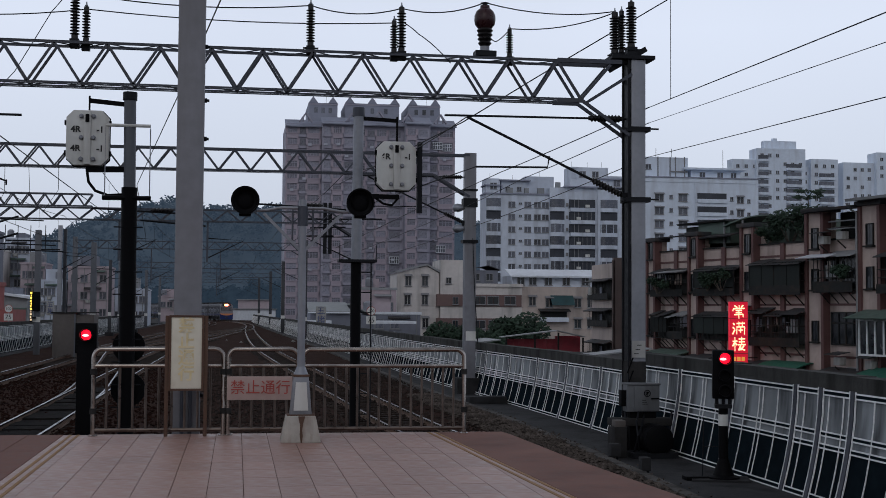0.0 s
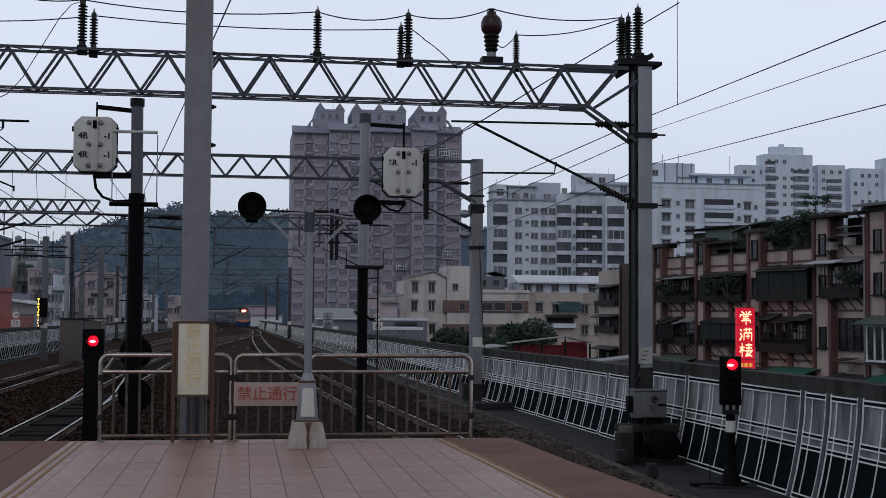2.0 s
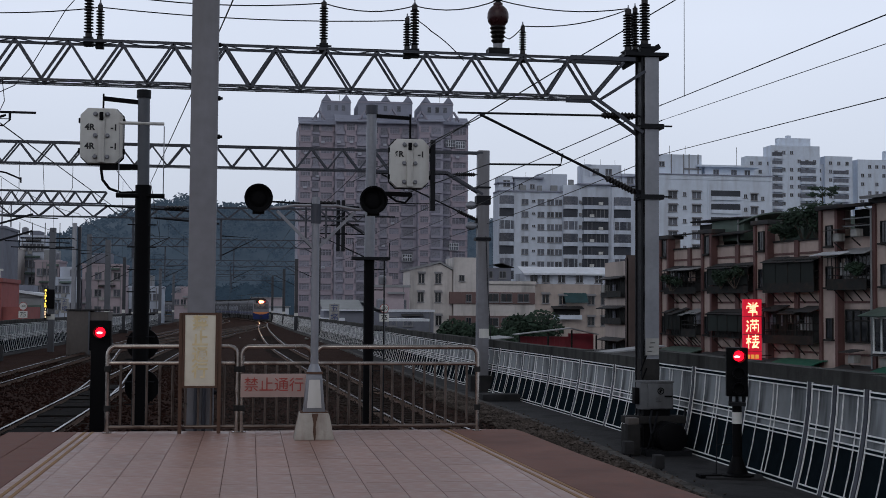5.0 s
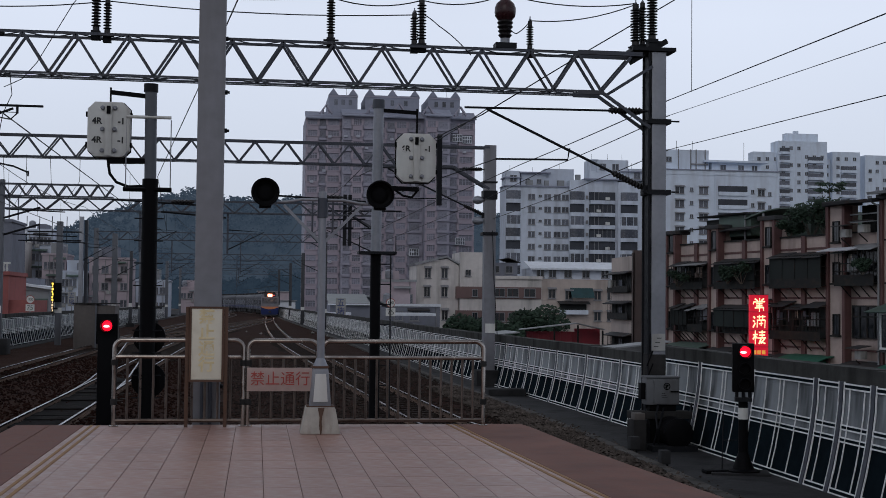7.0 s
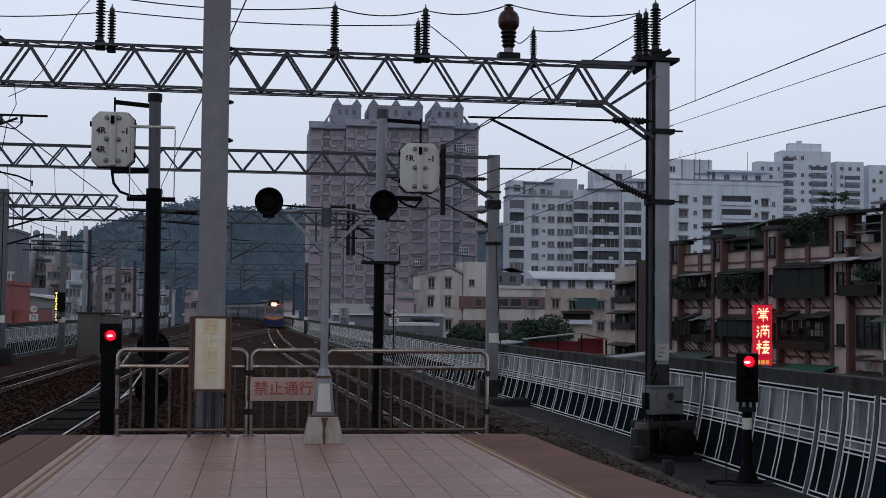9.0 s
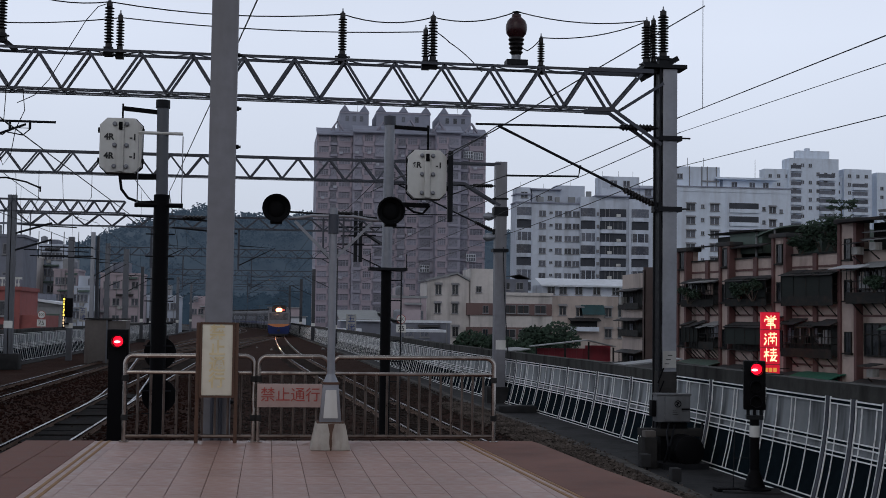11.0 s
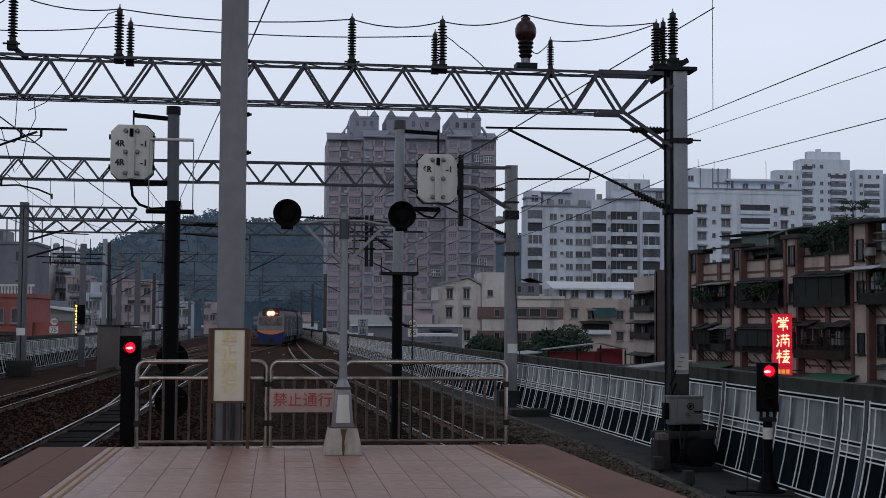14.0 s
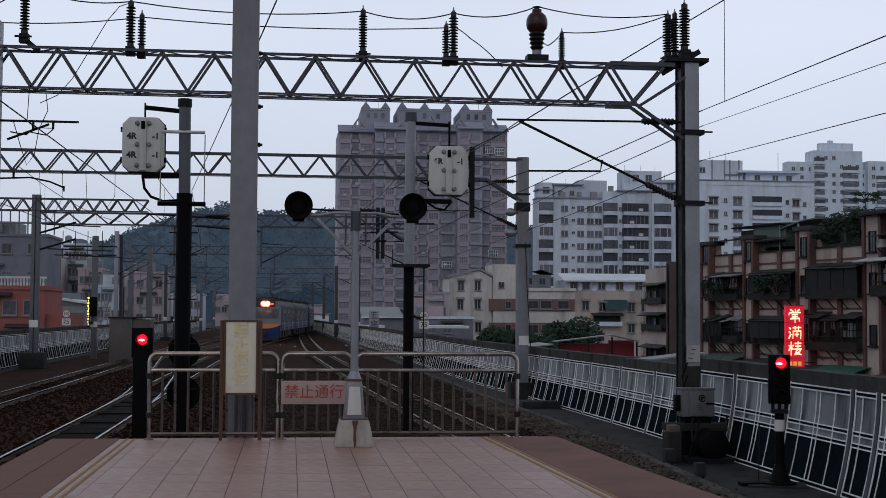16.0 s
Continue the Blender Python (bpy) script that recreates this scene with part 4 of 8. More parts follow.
part("cable", sweep(B(), [(0.95, 0, 5.2), (0.8, 0, 5.02), (0.6, 0, 5.05), (0.3, 0, 5.25)], 0.025, 8), M["black_paint"], s6)
part("platform_step", box(B(), -0.4, 0.45, -0.25, 0.25, 3.72, 3.78), M["dark_steel"], s6)
for x in (-0.38, 0.43):
    part("step_post", sweep(B(), [(x, -0.2, 3.78), (x, -0.2, 4.1)], 0.012, 6), M["dark_steel"], s6)
part("ladder_stile", sweep(B(), [(0.33, -0.1, 0.0), (0.33, -0.1, 3.7)], 0.016, 6), M["dark_steel"], s6)
for i in range(8):
    part("rung", sweep(B(), [(0.1, -0.1, 0.35 + i * 0.45), (0.33, -0.1, 0.35 + i * 0.45)], 0.014, 6), M["dark_steel"], s6)

mat("red_glow", (0.5, 0.02, 0.02), 0.3, bump=0, emit=(1.0, 0.004, 0.02, 2.2))
mat("red_core", (0.6, 0.1, 0.1), 0.3, bump=0, emit=(1.0, 0.42, 0.42, 3.0))
mat("amber_glow", (0.5, 0.35, 0.02), 0.3, bump=0, emit=(1.0, 0.68, 0.10, 1.8))
mat("pale_glow", (0.5, 0.4, 0.3), 0.3, bump=0, emit=(1.0, 0.72, 0.42, 0.8))


def lit_head(root, x, z, r, shift):
    ring = part("lamp_hood", lathe(B(), [(r * 1.25, 0), (r * 1.25, -0.2), (r * 1.12, -0.2), (r * 1.1, 0)], 20, (x, -0.11, z), "y"), M["black_paint"], root)
    part("red_lens", lathe(B(), [(r, 0.0), (r * 0.85, -0.03), (r * 0.3, -0.045)], 20, (x, -0.12, z), "y"), M["red_glow"], root, "glowing red lens")
    c = part("lens_core", lathe(B(), [(r * 0.3, 0.0), (r * 0.3, -0.012), (r * 0.1, -0.02)], 12, (0, 0, 0), "y"), M["red_core"], root, "bright lamp filament spot")
    c.location = (x + shift, -0.17, z - 0.01)
    c.scale = (2.0, 1, 0.8)
    return ring


dw = thing("signal_post", pose(-2.98, 27.0, -1.1), "black signal post showing a red light", "signal", "red signals")
part("post", box(B(), -0.17, 0.17, -0.14, 0.14, 0, 2.0), M["black_paint"], dw, bevel=0.01)
part("head", box(B(), -0.21, 0.21, -0.11, 0.11, 1.75, 2.36), M["black_paint"], dw, bevel=0.02)
lit_head(dw, 0.01, 2.12, 0.105, -0.01)

rs = thing("signal_post", pose(7.66, 19.8, -1.1, 0, 0, -17), "black three-lamp signal on a short post showing red", "signal", "red signals")
part("foot", lathe(B(), [(0.26, 0), (0.26, 0.06), (0.17, 0.08), (0.09, 0.3), (0.075, 0.34)], 18), M["black_paint"], rs)
part("slab", box(B(), -0.5, 0.4, -0.3, 0.3, -0.02, 0.035), M["dark_concrete"], rs)
part("post", sweep(B(), [(0, 0, 0.3), (0, 0, 1.2)], 0.075, 16), M["black_paint"], rs)
part("white_band", sweep(B(), [(0, 0, 0.86), (0, 0, 1.04)], 0.079, 16), M["white_panel"], rs, "grey-white painted band")
part("clamp", box(B(), -0.13, 0.13, -0.12, 0.12, 1.14, 1.2), M["dark_steel"], rs)
part("head", box(B(), -0.17, 0.165, -0.11, 0.11, 1.29, 2.06), M["black_paint"], rs, bevel=0.015)
for z in (1.42, 1.66):
    part("dark_lens", lathe(B(), [(0.1, 0.0), (0.1, -0.12), (0.085, -0.12), (0.08, -0.02)], 18, (0.02, -0.11, z), "y"), M["black_paint"], rs, "unlit signal lens")
for x in (-0.1, 0.0, 0.1):
    part("bolt", bar(B(), (x, 0, 1.2), (x, 0, 1.3), 0.05), M["dark_steel"], rs)
lit_head(rs, 0.02, 1.93, 0.085, -0.03)


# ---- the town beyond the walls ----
# tower and pale blocks: distance haze mixed into the wall colours, paler and bluer
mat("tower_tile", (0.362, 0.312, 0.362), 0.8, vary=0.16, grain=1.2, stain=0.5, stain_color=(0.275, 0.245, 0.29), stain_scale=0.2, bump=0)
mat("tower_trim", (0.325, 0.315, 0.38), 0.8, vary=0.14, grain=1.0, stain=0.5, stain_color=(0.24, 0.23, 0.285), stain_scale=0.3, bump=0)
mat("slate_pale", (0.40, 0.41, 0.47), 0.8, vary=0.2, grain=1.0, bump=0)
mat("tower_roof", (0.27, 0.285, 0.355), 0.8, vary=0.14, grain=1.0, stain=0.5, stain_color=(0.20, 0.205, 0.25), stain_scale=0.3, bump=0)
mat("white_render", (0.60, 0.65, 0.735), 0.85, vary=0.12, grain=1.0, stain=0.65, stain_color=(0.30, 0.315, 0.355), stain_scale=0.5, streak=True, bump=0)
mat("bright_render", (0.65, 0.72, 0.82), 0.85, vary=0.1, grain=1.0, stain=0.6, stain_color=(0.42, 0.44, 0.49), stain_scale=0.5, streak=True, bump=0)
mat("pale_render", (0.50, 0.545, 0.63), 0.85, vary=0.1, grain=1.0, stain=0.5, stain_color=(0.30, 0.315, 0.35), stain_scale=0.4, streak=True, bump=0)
mat("cream_render", (0.56, 0.525, 0.505), 0.85, vary=0.14, grain=1.5, stain=0.7, stain_color=(0.20, 0.19, 0.18), stain_scale=0.6, streak=True, bump=0.05)
mat("beige_render", (0.45, 0.38, 0.345), 0.85, vary=0.14, grain=1.5, stain=0.65, stain_color=(0.19, 0.165, 0.145), stain_scale=0.6, streak=True, bump=0.05)
mat("brown_band", (0.15, 0.095, 0.09), 0.85, grain=2, bump=0.02)
mat("flat_tile", (0.43, 0.34, 0.305), 0.8, vary=0.16, grain=2.5, stain=0.75, stain_color=(0.15, 0.115, 0.098), stain_scale=0.9, streak=True, bump=0.05)
mat("red_tile", (0.115, 0.055, 0.052), 0.75, vary=0.2, grain=3, stain=0.5, stain_color=(0.06, 0.03, 0.03), stain_scale=1.5, bump=0.05)
mat("brown_tile", (0.085, 0.062, 0.058), 0.75, vary=0.2, grain=3, stain=0.5, stain_color=(0.045, 0.034, 0.034), stain_scale=1.5, bump=0.05)
mat("red_brick", (0.30, 0.095, 0.088), 0.85, vary=0.18, grain=2, stain=0.5, stain_color=(0.19, 0.065, 0.06), stain_scale=0.7, bump=0.05)
# these two walls are also raised paler and bluer for haze
mat("rose_render", (0.385, 0.32, 0.345), 0.85, vary=0.15, grain=1.5, stain=0.5, stain_color=(0.27, 0.235, 0.255), stain_scale=0.4, bump=0)
mat("slate_wall", (0.175, 0.185, 0.225), 0.85, vary=0.15, grain=1.5, stain=0.5, stain_color=(0.10, 0.105, 0.125), stain_scale=0.5, bump=0)
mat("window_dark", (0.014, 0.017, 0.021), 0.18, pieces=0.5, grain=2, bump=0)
# far panes: haze painted in by a paler, bluer glass colour
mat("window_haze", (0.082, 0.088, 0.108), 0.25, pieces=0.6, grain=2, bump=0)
# dark fill that paints the shade of far loggias and balconies
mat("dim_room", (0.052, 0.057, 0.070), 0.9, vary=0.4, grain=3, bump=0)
mat("window_frame", (0.20, 0.20, 0.21), 0.6, grain=4, bump=0)
mat("cage", (0.013, 0.0145, 0.0145), 0.7, spec=0.2, vary=0.4, grain=5, stain=0.6, stain_color=(0.045, 0.03, 0.022), stain_scale=2.4, bump=0.05)
mat("dark_glazing", (0.012, 0.0165, 0.0155), 0.5, spec=0.12, pieces=0.5, vary=0.4, grain=2, bump=0)
# near-black fill for solid boxes that stand for shaded interiors
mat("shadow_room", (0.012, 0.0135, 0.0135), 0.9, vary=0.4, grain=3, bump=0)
mat("tin_roof", (0.040, 0.041, 0.044), 0.75, spec=0.2, vary=0.3, grain=3, stain=0.6, stain_color=(0.075, 0.048, 0.036), stain_scale=1.6, bump=0.05)
mat("shed_tin", (0.20, 0.213, 0.213), 0.6, grain=2, stain=0.5, stain_color=(0.25, 0.25, 0.25), stain_scale=0.9, bump=0)
mat("white_tin", (0.62, 0.65, 0.70), 0.5, grain=2, stain=0.3, stain_color=(0.4, 0.4, 0.42), stain_scale=0.7, bump=0)
mat("grey_tin", (0.24, 0.25, 0.26), 0.6, grain=2, stain=0.4, stain_color=(0.14, 0.13, 0.13), stain_scale=0.7, bump=0)
mat("green_tin", (0.075, 0.115, 0.095), 0.6, grain=3, stain=0.4, bump=0.03)
mat("green_awning", (0.012, 0.10, 0.065), 0.7, grain=4, bump=0.05)
mat("red_sheet", (0.23, 0.016, 0.03), 0.6, vary=0.25, grain=3, stain=0.5, stain_color=(0.09, 0.012, 0.018), stain_scale=1.5, bump=0)
mat("orange_sheet", (0.38, 0.12, 0.06), 0.6, grain=3, stain=0.3, bump=0)
mat("white_frame", (0.6, 0.62, 0.62), 0.5, grain=4, bump=0)
mat("teal_canvas", (0.022, 0.062, 0.068), 0.8, vary=0.3, grain=2, stain=0.6, stain_color=(0.02, 0.035, 0.036), bump=0.05)
mat("leaf", (0.033, 0.055, 0.037), 0.75, spec=0.15, vary=0.6, grain=3, bump=0)
mat("bark", (0.09, 0.075, 0.06), 0.9, grain=8)
# distance haze is put into both woods as a weak blue emission
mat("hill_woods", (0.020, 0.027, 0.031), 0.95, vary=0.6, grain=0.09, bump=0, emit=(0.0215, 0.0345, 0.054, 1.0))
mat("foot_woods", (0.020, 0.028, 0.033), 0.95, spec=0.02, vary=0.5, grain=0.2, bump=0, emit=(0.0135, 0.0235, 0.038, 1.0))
# tower panes lightened further, again to paint in haze
mat("tower_glass", (0.185, 0.185, 0.228), 0.3, pieces=0.4, grain=2, bump=0)
mat("sign_red", (0.4, 0.01, 0.02), 0.4, grain=4, bump=0, emit=(0.85, 0.010, 0.045, 0.52))
mat("sign_amber", (0.6, 0.35, 0.1), 0.4, grain=4, bump=0, emit=(1.0, 0.42, 0.06, 0.55))
mat("sign_dim", (0.22, 0.05, 0.04), 0.5, grain=4, bump=0, emit=(0.5, 0.09, 0.06, 0.16))
mat("sign_cream", (0.8, 0.7, 0.45), 0.4, grain=4, bump=0, emit=(1.0, 0.80, 0.44, 1.15))

window_kinds = {}
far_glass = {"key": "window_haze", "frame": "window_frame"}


def window_mesh(w, h, kind="plain"):
    """A framed window proud of its wall: jambs, mullion, sill and a set-back pane."""
    key = (round(w, 2), round(h, 2), kind, far_glass["key"], far_glass["frame"])
    if key in window_kinds:
        return window_kinds[key]
    bm, f = B(), min(0.1, w * 0.08)
    ring = [[bm.verts.new((sx * (w / 2 - k), y, sz * (h / 2 - k))) for sx, sz in ((-1, -1), (1, -1), (1, 1), (-1, 1))] for k, y in ((0, 0.05), (0, -0.09), (f, -0.09), (f, 0.05))]
    for a, b in zip(ring, ring[1:] + ring[:1]):
        for i in range(4):
            bm.faces.new((a[i], a[(i + 1) % 4], b[(i + 1) % 4], b[i]))
    if kind != "bare":
        box(bm, -w / 2 - 0.1, w / 2 + 0.1, -0.22, 0.05, -h / 2 - 0.1, -h / 2)
    if kind == "hood":
        slab(bm, [(-0.55, h / 2 - 0.05), (0.0, h / 2 + 0.25), (0.0, h / 2 + 0.32), (-0.58, h / 2)], -w / 2 - 0.15, w / 2 + 0.15, "yz")
    pane = box(B(), -w / 2 + f, -f / 2, -0.03, 0.05, -h / 2 + f, h / 2 - f)
    box(pane, f / 2, w / 2 - f, -0.04, 0.05, -h / 2 + f, h / 2 - f)
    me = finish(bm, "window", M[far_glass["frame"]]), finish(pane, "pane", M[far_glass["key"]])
    window_kinds[key] = me
    return me


def windows(root, y, cells, w, h, kind="plain", side=None):
    """Windows on a front wall at y (or, with side, on the flank at that x)."""
    me = window_mesh(w, h, kind)
    for a, z in cells:
        ob, pane = new("window", me[0]), new("pane", me[1])
        ob.parent, pane.parent = root, ob
        ob.matrix_basis = pose(a, y, z) if side is None else pose(side, a, z, 0, 0, -90)


def cells(x0, x1, nx, z0, z1, nz, skip=0.0, seed=1):
    rnd = random.Random(seed)
    out = []
    for j in range(nz):
        for i in range(nx):
            if rnd.random() >= skip:
                out.append((x0 + (x1 - x0) * (i + 0.5) / nx, z0 + (z1 - z0) * (j + 0.5) / nz))
    return out


def balconies(root, x0, x1, y, zs, material, deep=1.1, high=0.95, name="balcony"):
    """Projecting balcony boxes with a rounded-off parapet and a panel painted as recess shade."""
    for z in zs:
        b = part(name, slab(B(), [(x0, y), (x0 + 0.25, y - deep), (x1 - 0.25, y - deep), (x1, y)], z, z + high, "xy"), material, root)
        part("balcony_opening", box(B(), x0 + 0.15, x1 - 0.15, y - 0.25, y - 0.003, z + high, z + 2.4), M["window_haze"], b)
        part("grille", box(B(), x0 + 0.3, x1 - 0.3, y - deep + 0.04, y - deep + 0.09, z + high + 0.02, z + 1.75), M["window_frame"], b) if int(z * 10) % 3 == 0 else None


# far residential tower, rose tiled, with gabled crown
tw1 = thing("residential_tower", pose(34, 332, 0), "tall hazy rose-tiled residential tower with gabled crown", "apartment tower")
SEGMENTS = ((-22.2, -13, 2, 49.4), (-13, -4.5, 0, 50.0), (-4.5, 8.5, 4, 50.4), (8.5, 15, 0, 50.6), (15, 22, 3, 50.4))
for x0, x1, y0, zt in SEGMENTS:
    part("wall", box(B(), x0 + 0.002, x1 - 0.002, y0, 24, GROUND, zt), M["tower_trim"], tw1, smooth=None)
    part("attic_eave", slab(B(), [(y0 - 1.3, zt - 1.0), (y0 + 3.5, zt + 1.3), (y0 + 3.5, zt + 1.55), (y0 - 1.4, zt - 0.75)], x0 - 0.2, x1 + 0.2, "yz"), M["tower_roof"], tw1, smooth=None)
for x0, x1, zt in ((-16.3, -8.8, 55.4), (-6.8, 7.4, 55.6), (9.8, 18.2, 55.6)):
    crown = part("crown_block", box(B(), x0, x1, 5, 20, 50, zt), M["tower_roof"], tw1, smooth=None)
    part("crown_band", box(B(), x0 - 0.12, x1 + 0.12, 4.86, 4.996, zt - 0.55, zt - 0.15), M["tower_trim"], crown)
    windows_at = [x0 + (x1 - x0) * k / 4 for k in (1, 2, 3)]
    for xc in windows_at:
        part("crown_slot", box(B(), xc - 0.45, xc + 0.45, 4.9, 4.998, zt - 2.6, zt - 1.2), M["window_haze"], crown)
    for xc in (x0 + 1.2, x1 - 1.2) + (((x0 + x1) / 2,) if x1 - x0 > 10 else ()):
        part("gable", slab(B(), [(xc - 1.25, zt), (xc + 1.25, zt), (xc, zt + 1.7)], 4.8, 8), M["tower_roof"], crown, smooth=None)
    part("roof_aerial", sweep(B(), [((x0 + x1) / 2 + 1, 8, zt), ((x0 + x1) / 2 + 1, 8, zt + 2.4)], 0.04, 5), M["dark_steel"], crown)
for xc, zz in ((-17.2, 49.6), (-5.4, 49.9), (9.2, 50.2), (1.6, 50.6), (17.6, 50.2)):      # open gable arches along the eaves
    arch_bm = B()
    for a, b in (((-1.6, 0), (0, 2.3)), ((0, 2.3), (1.6, 0))):
        bar(arch_bm, (xc + a[0], 0.2, zz + a[1]), (xc + b[0], 0.2, zz + b[1]), 1.2, 0.38)
    bar(arch_bm, (xc - 0.7, 0.3, zz), (xc - 0.7, 0.3, zz + 1.5), 0.35)
    bar(arch_bm, (xc + 0.7, 0.3, zz), (xc + 0.7, 0.3, zz + 1.5), 0.35)
    part("gable_arch", arch_bm, M["tower_trim"], tw1, "pale open gable arch", smooth=None)


def shared(name, mesh, parent, x, y, z):
    ob = new(name, mesh)
    ob.parent, ob.matrix_basis = parent, pose(x, y, z)
    return ob


def tower_bay(w):
    """Meshes of one storey of a projecting rose bay: spandrel with ledges, glazing, mullions."""
    sp = box(B(), -w / 2, w / 2, -0.45, 0.0, -1.45, -0.25)
    box(sp, -w / 2 - 0.12, w / 2 + 0.12, -0.56, 0.0, -0.25, -0.05)
    for sx in (-1, 1):
        box(sp, sx * w / 2 - 0.28, sx * w / 2 + 0.28, -0.4, 0.0, -0.05, 1.55)
    gl = box(B(), -w / 2 + 0.28, w / 2 - 0.28, -0.16, -0.004, -0.05, 1.55)
    mu = B()
    for k in range(1, 4):
        x = -w / 2 + 0.28 + (w - 0.56) * k / 4
        box(mu, x - 0.05, x + 0.05, -0.22, -0.162, -0.05, 1.55)
    box(mu, -w / 2 + 0.28, w / 2 - 0.28, -0.22, -0.163, 0.95, 1.05)
    return finish(sp, "spandrel", M["tower_tile"]), finish(gl, "pane", M["tower_glass"]), finish(mu, "mullion", M["tower_trim"])


def tower_recess(w):
    gl = box(B(), -w * 0.36, w * 0.36, -0.12, -0.004, -0.5, 1.35)
    rl_ = box(B(), -w * 0.46, w * 0.46, -0.55, -0.13, -1.1, -0.45)
    return finish(gl, "pane", M["tower_glass"]), finish(rl_, "balcony", M["tower_trim"])


tr_ = random.Random(21)
ac_mesh = finish(box(B(), -0.45, 0.45, -0.95, -0.56, -0.4, 0.2), "air_conditioner", M["slate_pale"])
for y0, bays in ((2, ((-22.0, -19.0, 1), (-18.9, -16.9, 0), (-16.8, -13.4, 1))), (0, ((-12.8, -10.6, 0), (-10.4, -7.8, 1), (-7.6, -4.8, 0))),
                 (4, ((-4.2, -1.4, 1), (-1.2, 1.0, 0), (1.2, 4.2, 1), (4.4, 8.2, 0))), (0, ((8.8, 11.4, 1), (11.6, 14.7, 0))), (3, ((15.2, 17.4, 0), (17.6, 21.6, 1)))):
    for x0, x1, kind in bays:
        meshes = tower_bay(x1 - x0) if kind else tower_recess(x1 - x0)
        for j in range(18):
            z = -2.6 + j * 2.92
            for me in meshes:
                shared(me.name.split(".")[0], me, tw1, (x0 + x1) / 2, y0, z)
            if tr_.random() < 0.14:
                shared("air_conditioner", ac_mesh, tw1, x0 + tr_.uniform(0.6, 1.6), y0 - (0.35 if kind else 0), z - 0.1)

for x, z, y0 in ((17.2, 44.6, 3), (10.8, 41.0, 0), (19.8, 44.2, 3), (18.2, 17.6, 3), (18.6, 8.8, 3), (6.2, 14.6, 4)):
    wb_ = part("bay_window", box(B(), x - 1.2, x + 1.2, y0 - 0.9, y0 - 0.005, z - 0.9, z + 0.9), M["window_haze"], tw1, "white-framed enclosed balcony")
    for k in range(5):
        part("mullion", box(B(), x - 1.2 + k * 0.6 - 0.06, x - 1.2 + k * 0.6 + 0.06, y0 - 0.98, y0 - 0.905, z - 0.9, z + 0.9), M["white_tin"], wb_)
    for k in (-0.9, 0.1, 0.9):
        part("rail", box(B(), x - 1.26, x + 1.26, y0 - 0.99, y0 - 0.91, z + k - 0.06, z + k + 0.06), M["white_tin"], wb_)

# pale apartment blocks on the rise
wa = thing("apartment_block", pose(75, 302, 0), "pale grey apartment block with rounded balconies", "apartment block", "pale apartment blocks")
for x0, x1, y0, zt in ((-16.7, -1.3, 1.5, 29.6), (-1.3, 2.6, 0.6, 31.3), (2.6, 10.6, 0.9, 31.6), (10.6, 18, 0.4, 31.0)):
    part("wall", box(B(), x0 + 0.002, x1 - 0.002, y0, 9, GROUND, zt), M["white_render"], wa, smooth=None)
for x0, x1, y0, z0, z1, m in ((-16.4, -13, 3, 29.6, 33.4, "white_render"), (-12.6, -6.5, 3.5, 29.6, 33.0, "pale_render"), (-6.5, 0.5, 4, 29.6, 34.2, "pale_render"), (4.2, 13.8, 3, 31.6, 36.6, "white_render"), (13.9, 17.5, 3, 31, 34.6, "pale_render")):
    part("roof_room", box(B(), x0, x1, y0, 8.5, z0, z1), M[m], wa, smooth=None)
for x0, x1, y0, z in ((-17, -1.0, 1.1, 29.5), (-13.2, -5.5, 2.6, 32.9), (2.2, 18.2, -0.1, 31.4), (10.8, 18, 2.4, 33.7), (-16.8, -12.5, 2.4, 31.6)):
    part("eave", box(B(), x0, x1, y0, 8, z, z + 0.3), M["tower_roof"], wa)
windows(wa, 3, [(-14.6, 31.6), (7.4, 34.9), (10.6, 34.9), (16, 32.9)], 1.6, 1.5)
rf = part("roof_frame", bar(bar(B(), (4.4, 2.9, 36.5), (6.2, 2.9, 36.5), 0.3), (6.0, 2.9, 33.6), (6.0, 2.9, 36.5), 0.3), M["white_render"], wa)
part("roof_gap", box(B(), 4.6, 5.8, 2.93, 2.996, 33.8, 36.2), M["pale_render"], wa)
for ax, az in ((-15.2, 33.4), (-9.6, 33), (-3.0, 34.2), (5.0, 36.6), (9.0, 36.6), (12.6, 36.6), (15.0, 34.6)):
    part("aerial", sweep(B(), [(ax, 4.5, az), (ax, 4.5, az + 1.5)], 0.03, 5), M["dark_steel"], wa)
for ax, az, aw in ((-11.5, 30.2, 1.4), (-7.2, 30.2, 1.0), (-4.0, 30.3, 1.6), (0.4, 31.8, 1.2)):
    part("roof_clutter", box(B(), ax, ax + aw, 1.7, 2.6, 29.6, az + 0.9), M["grey_tin"], wa)
windows(wa, 3.5, [(-11, 31), (-8.2, 31)], 1.1, 1.1)
